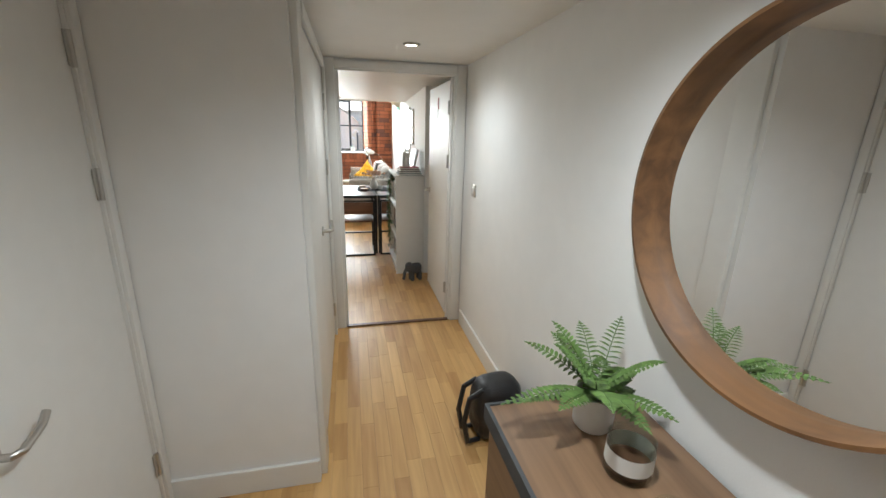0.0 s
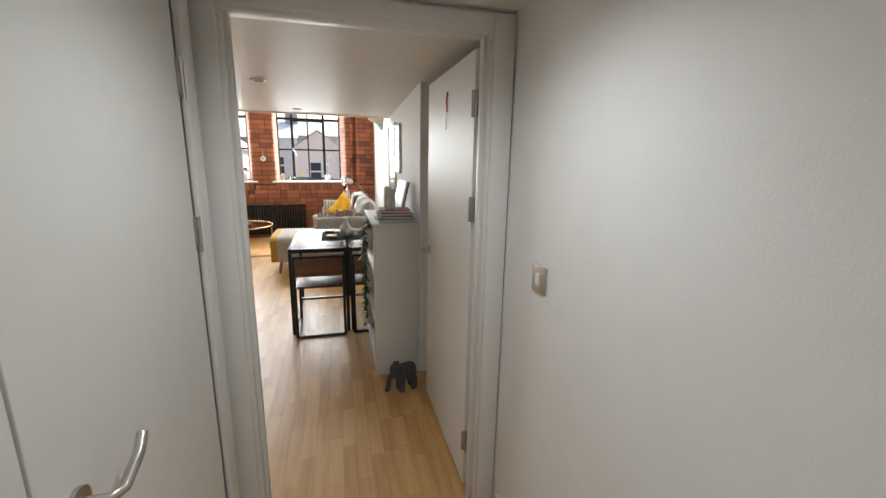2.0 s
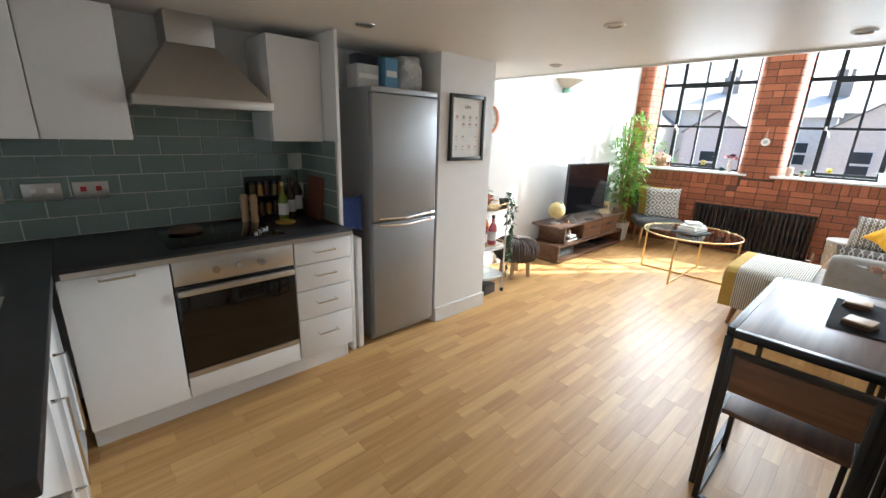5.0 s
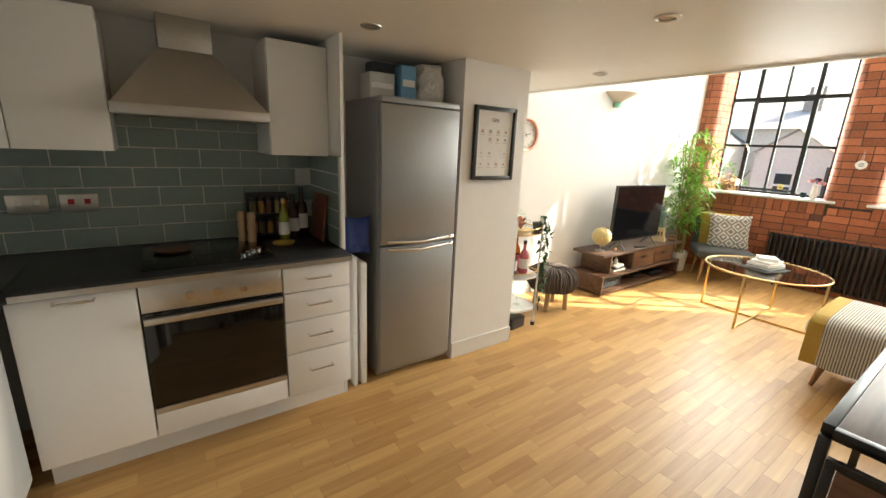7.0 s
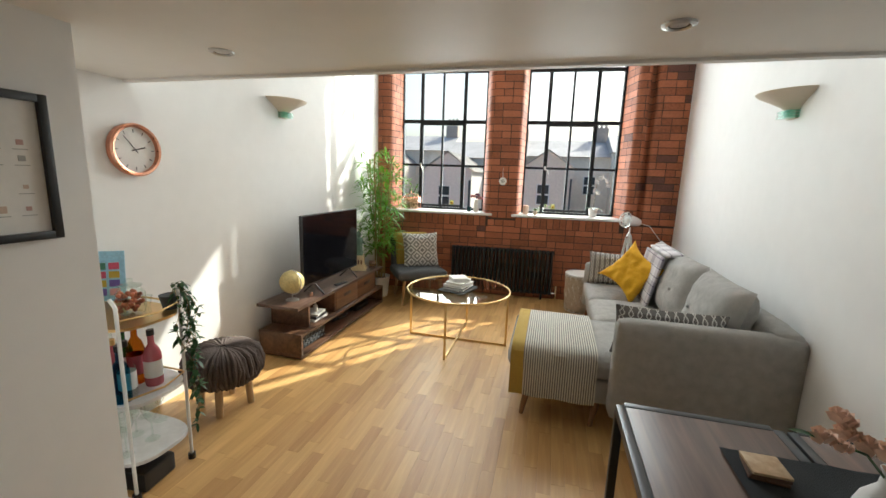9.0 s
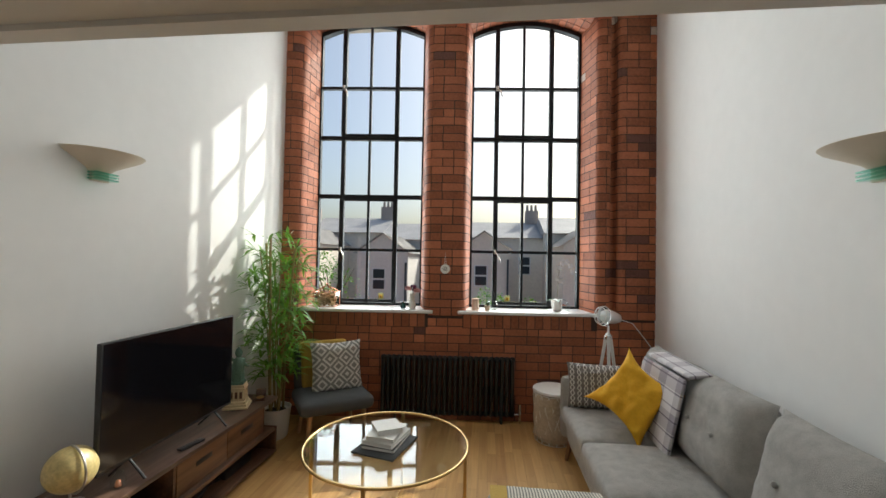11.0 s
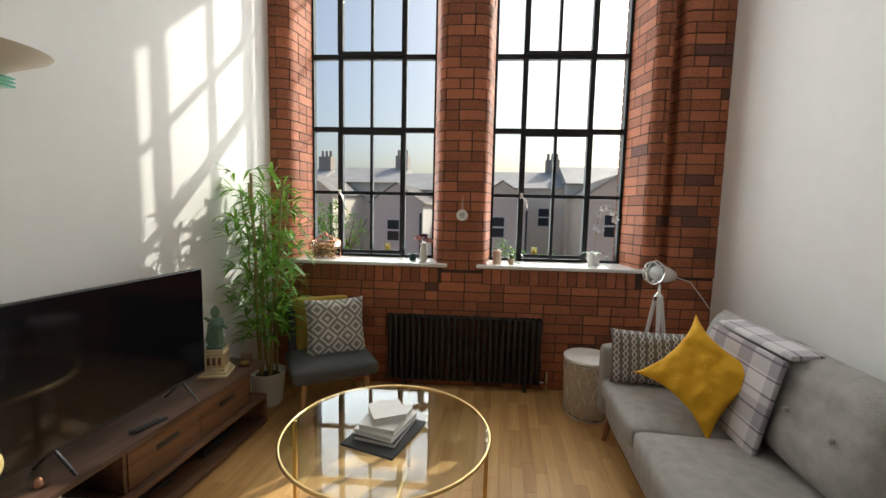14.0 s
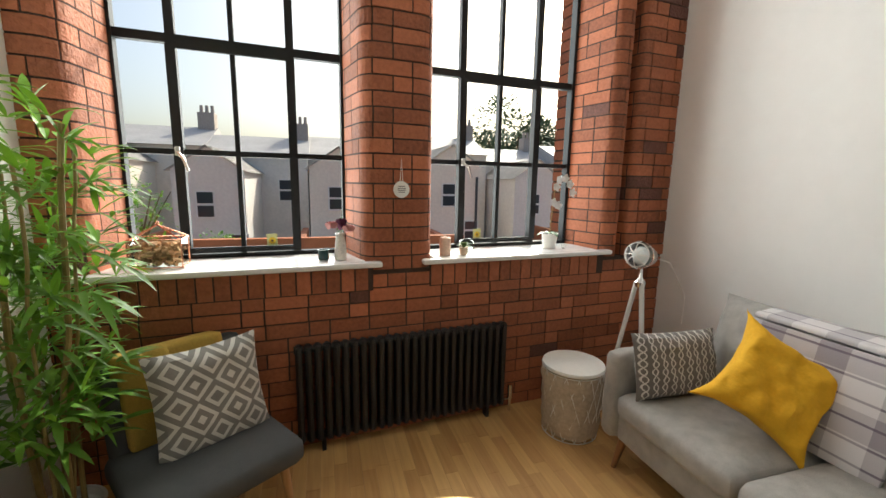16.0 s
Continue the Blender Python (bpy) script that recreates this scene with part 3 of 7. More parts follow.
    for i in range(m):
        s0, s1 = -1.07 + 2.14 * i / m + 0.008, -1.07 + 2.14 * (i + 1) / m - 0.008
        for row, (y0, y1) in enumerate(((0.012, 0.125), (0.135, 0.245), (0.255, 0.36))):
            q = bmesh.new()
            e = [q.verts.new((uc + s * hw * (1 + dz * 0.12), y, arch_z(s) + 0.018 + dz)) for y in (y0, y1) for s, dz in ((s0, 0), (s1, 0), (s1, 0.20), (s0, 0.20))]
            for f in ((0, 1, 2, 3), (7, 6, 5, 4), (0, 4, 5, 1), (2, 6, 7, 3), (1, 5, 6, 2), (0, 3, 7, 4)):
                q.faces.new([e[k] for k in f])
            part("brick", q, M_BRICK, head, smooth=False)
    return w


window("window_1", -1.56, -0.395)
window("window_2", 0.125, 1.30)

for u0, u1 in ((-1.72, -0.245), (0.0, 1.425)):
    b = bmesh.new()
    bx(b, u0, u1, -0.045, 0.02, 1.045, 1.078, 0.012)
    bx(b, u0 + 0.09, u1 - 0.09, 0.0, 0.37, 1.047, 1.076, 0.004)
    setting("window_sill", b, M_SILL, "glossy white window sill", "sill", WALL, True)
    # soldier course beneath the sill
    sold = setting("wall_soldier_course", box(u0 + 0.05, u1 - 0.05, -0.004, 0.01, 0.905, 1.043), M_MORTAR, "upright brick course under a sill", m=WALL)
    k = u0 + 0.06
    while k < u1 - 0.12:
        part("brick", box(k, k + 0.07, -0.010, 0.0, 0.912, 1.04), M_BRICK, sold, smooth=False)
        k += 0.079


def blind(u0, u1, drop):
    t = thing("roller_blind", "rolled-up crimson fabric blind over the window", "blind", WALL, "window blinds")
    b = bmesh.new()
    lathe(b, [(0.034, 0), (0.034, u1 - u0)], 16, Matrix.Translation((u0, -0.06, TOP - 0.06)) @ pose(0, 0, 0, 0, 90, 0))
    part("roll", b, M_RED, t)
    part("fabric", box(u0 + 0.015, u1 - 0.015, -0.094, -0.088, TOP - drop, TOP - 0.05), M_RED, t, smooth=False)
    part("bottom_bar", box(u0 + 0.015, u1 - 0.015, -0.099, -0.083, TOP - drop - 0.018, TOP - drop, 0.004), M_RED, t)
    part("cassette", box(u0, u1, -0.10, -0.002, TOP - 0.03, TOP - 0.002, 0.005), M_RED, t)


blind(-1.76, -0.275, 0.24)
blind(-0.01, 1.43, 0.27)

# ---- doors ----
def lever(parent, loc, along, out):
    """A bent lever handle on a round rose."""
    loc, along, out = Vector(loc), Vector(along), Vector(out)
    h = bmesh.new()
    tube(h, loc, loc + out * 0.008, 0.026, 20)
    bent(h, [loc, loc + out * 0.045, loc + out * 0.055 + along * 0.02, loc + out * 0.05 + along * 0.09 + Vector((0, 0, 0.012)), loc + out * 0.045 + along * 0.12 + Vector((0, 0, 0.03))], 0.0095, 10)
    return part("handle", h, M_STEEL, parent, "brushed steel lever handle")


def hinge(parent, x0, x1, y0, y1, z, axis):
    h = bmesh.new()
    bx(h, x0, x1, y0, y1, z - 0.05, z + 0.05, 0.002)
    tube(h, (axis[0], axis[1], z - 0.052), (axis[0], axis[1], z + 0.052), 0.007, 10)
    return part("hinge", h, M_STEEL, parent, "steel butt hinge")


d = thing("door_1", "open white flush door with steel lever", "door", kind="structure")
part("leaf", box(0.762, 0.802, 3.225, 4.045, 0.012, 1.94, 0.002), M_TRIM, d, smooth=False)
lever(d, (0.762, 3.985, 1.0), (0, -1, 0), (-1, 0, 0))
lever(d, (0.802, 3.985, 1.0), (0, -1, 0), (1, 0, 0))
for z in (0.25, 1.33, 1.74):
    hinge(d, 0.748, 0.80, 3.2205, 3.2245, z, (0.766, 3.214))
b = bmesh.new()
bent(b, [(0.758, 3.62, 1.84), (0.754, 3.62, 1.80), (0.758, 3.622, 1.75)], 0.004)
ribbon = thing("door_ornament", "red ribbon and beads hanging on the white door", "ornament")
part("ribbon", b, mat("red_ribbon", (0.45, 0.02, 0.03), 0.6), ribbon)
b = bmesh.new()
for i in range(6):
    bmesh.ops.create_icosphere(b, subdivisions=1, radius=0.005, matrix=Matrix.Translation((0.756, 3.625, 1.74 - i * 0.013)))
part("beads", b, M_CHROME, ribbon)
# frame of the doorway
fr = thing("door_frame", "white painted door lining with architraves", "door frame", kind="structure")
part("jamb", box(-0.125, -0.08, 3.09, 3.172, 0, 1.95, 0.003), M_TRIM, fr)
part("jamb", box(0.765, 0.805, 3.09, 3.172, 0, 1.95, 0.003), M_TRIM, fr)
part("head", box(-0.125, 0.805, 3.09, 3.172, 1.95, 1.995, 0.003), M_TRIM, fr)
part("stop", box(-0.08, -0.066, 3.12, 3.15, 0, 1.95, 0.002), M_TRIM, fr)
part("stop", box(0.751, 0.765, 3.12, 3.15, 0, 1.95, 0.002), M_TRIM, fr)
part("architrave", box(-0.165, -0.092, 3.074, 3.098, 0, 2.015, 0.006), M_TRIM, fr)
part("architrave", box(0.777, 0.855, 3.074, 3.098, 0, 2.015, 0.006), M_TRIM, fr)
part("architrave", box(-0.092, 0.777, 3.074, 3.098, 1.962, 2.015, 0.006), M_TRIM, fr)
part("strike_plate", box(-0.081, -0.0785, 3.152, 3.17, 0.93, 1.07, 0.0008), M_STEEL, fr, "steel strike plate")
setting("threshold", box(-0.08, 0.765, 3.085, 3.125, 0, 0.012, 0.004), M_WALNUT, "wooden threshold strip", "threshold")

# entrance door
d = thing("door_2", "closed white flush entrance door", "door", kind="structure")
part("leaf", box(-0.845, -0.805, 0.70, 1.515, 0.01, 1.965, 0.002), M_TRIM, d, smooth=False)
lever(d, (-0.805, 0.92, 0.83), (0, 1, 0), (1, 0, 0))
for z in (0.25, 1.36, 1.76):
    hinge(d, -0.803, -0.797, 1.50, 1.535, z, (-0.796, 1.52))
part("jamb", box(-0.86, -0.795, 1.519, 1.568, 0, 2.02, 0.003), M_TRIM, d)
part("jamb", box(-0.86, -0.795, 0.66, 0.696, 0, 2.02, 0.003), M_TRIM, d)
part("architrave", box(-0.80, -0.782, 1.525, 1.566, 0, 2.03, 0.004), M_TRIM, d)
part("architrave", box(-0.80, -0.782, 0.59, 0.67, 0, 2.03, 0.004), M_TRIM, d)
part("head", box(-0.80, -0.782, 0.67, 1.525, 1.97, 2.03, 0.004), M_TRIM, d)

# hall cupboard doors
d = thing("door_3", "pair of closed white flush cupboard doors", "door", kind="structure")
part("leaf", box(-0.205, -0.172, 1.745, 2.224, 0.02, 1.94, 0.002), M_TRIM, d, smooth=False)
lf = part("leaf", box(-0.205, -0.172, 2.231, 2.965, 0.02, 1.94, 0.002), M_TRIM, d, smooth=False)
lever(d, (-0.172, 2.302, 1.0), (0, 1, 0), (1, 0, 0))
for z in (0.22, 1.30, 1.73):
    hinge(d, -0.172, -0.166, 2.955, 2.985, z, (-0.163, 2.968))
part("architrave", box(-0.187, -0.160, 1.60, 1.74, 0, 2.0, 0.005), M_TRIM, d)
part("architrave", box(-0.172, -0.152, 2.97, 3.05, 0, 2.0, 0.005), M_TRIM, d)
part("architrave", box(-0.172, -0.152, 1.74, 2.97, 1.945, 2.0, 0.005), M_TRIM, d)

s = thing("light_switch", "brushed steel light switch plate", "switch")
part("plate", box(0.851, 0.86, 2.75, 2.835, 1.11, 1.20, 0.003), M_STEEL, s)
part("rocker", box(0.846, 0.852, 2.78, 2.805, 1.135, 1.175, 0.002), M_WHITE, s, "white rocker")


def downlight(x, y, lit=False):
    t = thing("downlight", "recessed round ceiling spotlight with a steel rim" if not lit else "lit round ceiling spotlight, either the hall's own or an added unseen one", "spotlight", pose(x, y, LOW + (0.025 if lit else 0)), "ceiling spotlights")
    b = bmesh.new()
    lathe(b, [(0.030, -0.004), (0.036, -0.010), (0.048, -0.006), (0.05, 0.0)], 28)
    part("rim", b, M_STEEL, t)
    b = bmesh.new()
    lathe(b, [(0.0, 0.0), (0.031, -0.005)], 24)
    m_ = M_PLASTIC_BLACK
    if lit:
        m_ = bpy.data.materials.new("lit_lamp")
        m_.use_nodes = True
        m_.node_tree.nodes["Principled BSDF"].inputs["Emission Color"].default_value = (1, 0.9, 0.75, 1)
        m_.node_tree.nodes["Principled BSDF"].inputs["Emission Strength"].default_value = 12
    part("lamp_face", b, m_, t)


for x, y in ((-0.23, 4.61), (-0.95, 5.38), (-1.82, 6.22), (-0.13, 6.2), (-1.9, 4.58)):
    downlight(x, y)
# the first is the hall's own spot; the second is added fill, out of view
for x, y in ((0.36, 2.5), (0.30, 0.55)):
    downlight(x, y, True)
    lamp = new("hall_spot", bpy.data.lights.new("hall_spot", "SPOT"))
    lamp.data.energy, lamp.data.color, lamp.data.spot_size, lamp.data.spot_blend, lamp.data.shadow_soft_size = 5.8 if y > 2 else 12.5, (0.97, 0.98, 1.0), radians(160), 1.0, 0.04
    lamp.location = (x, y, LOW - 0.01)
t = thing("smoke_detector", "white round smoke alarm on the low ceiling", "smoke alarm", pose(-1.12, 4.45, LOW))
b = bmesh.new()
lathe(b, [(0.0, -0.045), (0.03, -0.045), (0.05, -0.03), (0.055, -0.012), (0.055, 0)], 28)
part("body", b, M_WHITE, t)
b = bmesh.new()
for k in range(10):
    bx(b, -0.0015, 0.0015, 0.028, 0.048, -0.04, -0.026, m=pose(0, 0, 0, 0, 0, k * 36))
part("vents", b, M_PLASTIC_BLACK, t)


# ---- kitchen ----
KX = -1.98


def pull(parent, y, z, ln=0.12, x=KX):
    b = bmesh.new()
    bent(b, [(x, y - ln / 2, z), (x + 0.03, y - ln / 2, z), (x + 0.03, y + ln / 2, z), (x, y + ln / 2, z)], 0.005)
    part("handle", b, M_CHROME, parent, "slim chrome bar handle")


def base_unit(label, y0, y1, fronts):
    t = thing("base_cabinet", label, "kitchen cabinet", group="kitchen units")
    part("body", box(-2.60, KX - 0.022, y0, y1, 0.15, 0.872), M_KWHITE, t, smooth=False)
    for z0, z1, hz in fronts:
        f = part("drawer_front" if z1 - z0 < 0.3 else "cabinet_door", box(KX - 0.02, KX, y0 + 0.002, y1 - 0.002, z0, z1, 0.002), M_KWHITE, t)
        pull(f, (y0 + y1) / 2, hz)
    return t


base_unit("glossy white kitchen cabinet with a door", 3.20, 3.58, [(0.16, 0.868, 0.85)])
base_unit("white four-drawer kitchen unit with chrome handles", 4.15, 4.495, [(0.16, 0.40, 0.30), (0.405, 0.58, 0.50), (0.585, 0.735, 0.67), (0.74, 0.868, 0.81)])
oven = thing("oven", "built-in steel oven with a black glass door", "oven", group="kitchen units")
part("body", box(-2.55, KX - 0.02, 3.585, 4.145, 0.26, 0.87), M_BLACK, oven)
part("control_panel", box(KX - 0.02, KX, 3.585, 4.145, 0.752, 0.87, 0.003), M_STEEL, oven)
dr = part("oven_door", box(KX - 0.02, KX, 3.585, 4.145, 0.30, 0.748, 0.003), M_OVENGLASS, oven, "black glass oven door")
part("bottom_strip", box(KX - 0.02, KX + 0.001, 3.585, 4.145, 0.27, 0.298, 0.002), M_STEEL, oven)
part("handle", box(KX, KX + 0.03, 3.59, 4.14, 0.705, 0.735, 0.006), M_STEEL, dr, "broad steel oven handle")
for y in (3.76, 3.865, 3.97):
    b = bmesh.new()
    tube(b, (KX, y, 0.81), (KX + 0.028, y, 0.81), 0.017, 16)
    part("knob", b, M_CHROME, oven)
part("filler", box(KX - 0.02, KX - 0.001, 3.585, 4.145, 0.16, 0.268, 0.002), M_KWHITE, oven, "white filler strip under the oven")
setting("plinth", box(-2.5, -2.10, 3.2, 4.5, 0, 0.15), M_KWHITE, "white kitchen plinth", "plinth")
setting("plinth", box(-2.1, -0.74, 2.65, 3.09, 0, 0.15), M_KWHITE, "white kitchen plinth", "plinth")
# second leg of the kitchen
KY = 3.18
for x0, x1, lab in ((-1.95, -1.50, "glossy white kitchen cabinet under the sink"), (-1.495, -1.20, "glossy white kitchen cabinet with a door")):
    t = thing("base_cabinet", lab, "kitchen cabinet", group="kitchen units")
    part("body", box(x0, x1, 2.62, KY - 0.022, 0.15, 0.872), M_KWHITE, t, smooth=False)
    f = part("cabinet_door", box(x0 + 0.002, x1 - 0.002, KY - 0.02, KY, 0.16, 0.868, 0.002), M_KWHITE, t)
    b = bmesh.new()
    bent(b, [(x1 - 0.06, KY, 0.45), (x1 - 0.06, KY + 0.03, 0.45), (x1 - 0.06, KY + 0.03, 0.75), (x1 - 0.06, KY, 0.75)], 0.006)
    part("handle", b, M_CHROME, f, "slim chrome bar handle")
t = thing("washing_machine", "white built-under appliance with a steel handle", "appliance")
part("body", box(-1.19, -0.75, 2.62, KY - 0.01, 0.01, 0.868, 0.006), M_KWHITE, t)
part("front", box(-1.185, -0.755, KY - 0.008, KY + 0.004, 0.12, 0.86, 0.004), M_KWHITE, t)
b = bmesh.new()
bent(b, [(-0.82, KY, 0.50), (-0.82, KY + 0.035, 0.50), (-0.82, KY + 0.035, 0.78), (-0.82, KY, 0.78)], 0.008)
part("handle", b, M_STEEL, t, "brushed steel bar handle")
part("end_panel", box(-0.745, -0.725, 2.61, KY + 0.004, 0, 0.872, 0.001), M_KWHITE, t)
b = bmesh.new()
bx(b, -2.61, KX + 0.02, KY + 0.02, 4.5, 0.874, 0.912, 0.004)
bx(b, -2.61, -0.715, 2.605, KY + 0.02, 0.874, 0.912, 0.004)
solid("worktop", b, M_WORKTOP, "speckled black laminate worktop with a pale edge", "worktop")
part("edge_strip", box(KX + 0.0205, KX + 0.022, 3.22, 4.5, 0.876, 0.90), M_STEEL, bpy.data.objects["worktop"])
t = thing("sink", "steel sink set in the black worktop", "sink")
part("rim", box(-1.75, -1.0, 2.72, 3.09, 0.913, 0.917, 0.002), M_STEEL, t)
# flat black sheet; its colour stands for the shade inside the steel bowl
part("bowl", box(-1.68, -1.35, 2.76, 3.05, 0.9175, 0.9185, 0.0005), M_PLASTIC_BLACK, t)
b = bmesh.new()
bent(b, [(-1.40, 2.70, 0.915), (-1.40, 2.70, 1.12), (-1.40, 2.74, 1.18), (-1.40, 2.84, 1.18), (-1.40, 2.87, 1.13)], 0.012, 10)
part("tap", b, M_CHROME, t, "chrome kitchen tap")
# hob, hood, wall units
t = thing("hob", "black glass ceramic hob", "hob")
part("glass_top", box(-2.50, -2.05, 3.60, 4.14, 0.913, 0.918, 0.002), M_OVENGLASS, t)
for y in (4.0, 4.03, 4.06, 4.09):
    b = bmesh.new()
    lathe(b, [(0.014, 0.918), (0.014, 0.935), (0.0, 0.937)], 14, Matrix.Translation((-2.10 - (y - 4.0) * 1.2, y, 0)))
    part("knob", b, M_CHROME, t)
b = bmesh.new()
lathe(b, [(0.0, 0.920), (0.07, 0.920), (0.085, 0.932), (0.07, 0.94), (0.0, 0.936)], 28, Matrix.Translation((-2.36, 3.72, 0)))
solid("trivet", b, M_WALNUT, "round dark coiled trivet on the hob", "trivet")
t = thing("cooker_hood", "steel chimney cooker hood", "cooker hood")
b = bmesh.new()
lo = [(-2.605, 3.575), (-2.17, 3.575), (-2.17, 4.17), (-2.605, 4.17)]
hi = [(-2.605, 3.76), (-2.40, 3.76), (-2.40, 3.985), (-2.605, 3.985)]
r0 = [b.verts.new((*p, 1.60)) for p in lo]; r1 = [b.verts.new((*p, 1.86)) for p in hi]
for k in range(4):
    b.faces.new((r0[k], r0[(k + 1) % 4], r1[(k + 1) % 4], r1[k]))
b.faces.new(r0[::-1]); b.faces.new(r1)
part("canopy", b, M_STEEL, t, smooth=False)
part("rim", box(-2.605, -2.165, 3.57, 4.175, 1.555, 1.60, 0.003), M_STEEL, t)
part("chimney", box(-2.605, -2.395, 3.765, 3.98, 1.86, LOW, 0.002), M_STEEL, t)


def wall_unit(y0, y1, doors, label, z0=1.40, z1=1.955):
    t = thing("wall_cabinet", label, "kitchen cabinet", group="kitchen units")
    part("body", box(-2.605, -2.292, y0, y1, z0, z1), M_KWHITE, t, smooth=False)
    w = (y1 - y0) / doors
    for k in range(doors):
        part("cabinet_door", box(-2.29, -2.27, y0 + k * w + 0.002, y0 + (k + 1) * w - 0.002, z0, z1, 0.002), M_KWHITE, t)


wall_unit(2.62, 3.56, 3, "glossy white wall cabinets")
wall_unit(4.195, 4.50, 1, "glossy white wall cabinet beside the hood")
solid("tall_end_panel", box(-2.61, -2.10, 4.502, 4.52, 0, 2.0, 0.001), M_KWHITE, "tall white end panel beside the fridge", "panel", smooth=False)
# tiles behind the worktop
splash = setting("splashback", box(-2.6095, -2.604, 2.61, 4.5, 0.913, 1.60), M_GROUT, "grey-green brick-tiled splashback", "splashback")
tile = mesh_of("tile", box(-0.002, 0.004, 0.003, 0.197, 0.003, 0.096, 0.0015), M_TILE)
for r in range(7):
    for c in range(11):
        y = 2.50 + c * 0.20 - (r % 2) * 0.1
        if y < 2.62 or y > 4.30:
            continue
        o = new("tile", tile)
        o.parent, o.location = splash, (-2.603, y, 0.914 + r * 0.099)
side = setting("splashback_side", box(-2.60, -2.10, 4.494, 4.501, 0.913, 1.40), M_GROUT, "grey-green tiles on the end panel", "splashback")
tile2 = mesh_of("tile", box(0.003, 0.157, -0.004, 0.001, 0.003, 0.096, 0.0015), M_TILE)
for r in range(5):
    for c in range(3):
        o = new("tile", tile2)
        o.parent, o.location = side, (-2.60 + c * 0.16, 4.494, 0.914 + r * 0.099)
for k, (y, n) in enumerate(((3.0, "double socket on the tiles"), (3.2, "brushed steel double socket"), (3.38, "steel cooker switch with a red rocker"))):
    t = thing("socket", n, "socket", pose(-2.598, y, 1.14))
    part("plate", box(0, 0.008, -0.07, 0.07, -0.042, 0.042, 0.003), M_STEEL, t)
    for q in (-0.03, 0.03):
        part("rocker", box(0.008, 0.011, q - 0.012, q + 0.012, -0.005, 0.02, 0.001), M_WHITE if k < 2 else bpy.data.materials.get("red_ribbon"), t)

fr = thing("fridge", "tall silver fridge freezer", "fridge")
part("body", box(-2.69, -2.14, 4.735, 5.275, 0.02, 1.735, 0.006), M_FRIDGE, fr)
for z0, z1, n in ((0.06, 0.885, "freezer_door"), (0.895, 1.70, "fridge_door")):
    dd = part(n, box(-2.135, -2.10, 4.737, 5.273, z0, z1, 0.012), M_FRIDGE, fr)
    zz = 0.868 if z0 < 0.5 else 0.915
    b = bmesh.new()
    bent(b, [(-2.10, 4.78, zz), (-2.085, 4.86, zz - 0.004), (-2.08, 5.0, zz - 0.012), (-2.085, 5.2, zz + 0.002), (-2.10, 5.255, zz)], 0.011, 8)
    part("handle", b, M_CHROME, dd, "curved silver grip")
part("top_cap", box(-2.68, -2.105, 4.737, 5.273, 1.702, 1.738, 0.008), M_FRIDGE, fr)
for y0, y1, h_ in ((4.57, 4.60, 0.84), (4.62, 4.66, 0.80)):
    solid("folded_board", box(-2.45, -2.12, y0, y1, 0.0, h_, 0.01), M_PAPER, "white folded board stored beside the fridge", "board", group="folded boards")
b = bmesh.new()
pillow(b, 0.16, 0.24, 0.07, 10, m=pose(-2.2, 4.63, 0.95, 90, 0, 80))
solid("blue_bag", b, mat("blue_plastic", (0.02, 0.05, 0.22), 0.5), "blue plastic bag beside the fridge", "bag")

# ---- living room ----
# television unit
tv = thing("tv_unit", "long dark walnut television unit with stepped shelves", "tv unit")
part("base_board", box(-2.735, -2.33, 7.43, 9.07, 0.02, 0.045, 0.002), M_WALNUT, tv)
part("base_back", box(-2.735, -2.715, 7.455, 9.045, 0.045, 0.20), M_WALNUT, tv)
part("end_panel", box(-2.735, -2.33, 7.43, 7.455, 0.045, 0.222, 0.002), M_WALNUT, tv)
part("end_panel", box(-2.735, -2.33, 9.045, 9.07, 0.045, 0.222, 0.002), M_WALNUT, tv)
part("mid_shelf", box(-2.735, -2.33, 7.455, 9.045, 0.198, 0.222, 0.002), M_WALNUT, tv)
part("upper_end", box(-2.74, -2.37, 7.60, 7.625, 0.222, 0.425, 0.002), M_WALNUT, tv)
part("upper_divider", box(-2.74, -2.37, 8.03, 8.05, 0.222, 0.425, 0.002), M_WALNUT, tv)
part("upper_end", box(-2.74, -2.37, 8.93, 8.95, 0.222, 0.425, 0.002), M_WALNUT, tv)
part("upper_back", box(-2.74, -2.72, 7.625, 8.93, 0.222, 0.425), M_WALNUT, tv)
for y0, y1 in ((8.052, 8.49), (8.494, 8.928)):
    df = part("drawer_front", box(-2.39, -2.365, y0, y1, 0.226, 0.422, 0.002), grain("walnut_front", (0.09, 0.042, 0.02), (0.27, 0.14, 0.07), 0.4, "Y", 10), tv)
    # no slot is cut: a raised black strip gives its shade by colour
    part("finger_slot", box(-2.366, -2.3635, (y0 + y1) / 2 - 0.07, (y0 + y1) / 2 + 0.07, 0.33, 0.36, 0.0008), M_BLACK, df, "raised black strip for the shade in a slot handle")
part("top_board", box(-2.735, -2.345, 7.42, 9.10, 0.425, 0.452, 0.003), M_WALNUT_D, tv)
part("foot", box(-2.72, -2.38, 7.46, 9.04, 0.0, 0.02), M_BLACK, tv)

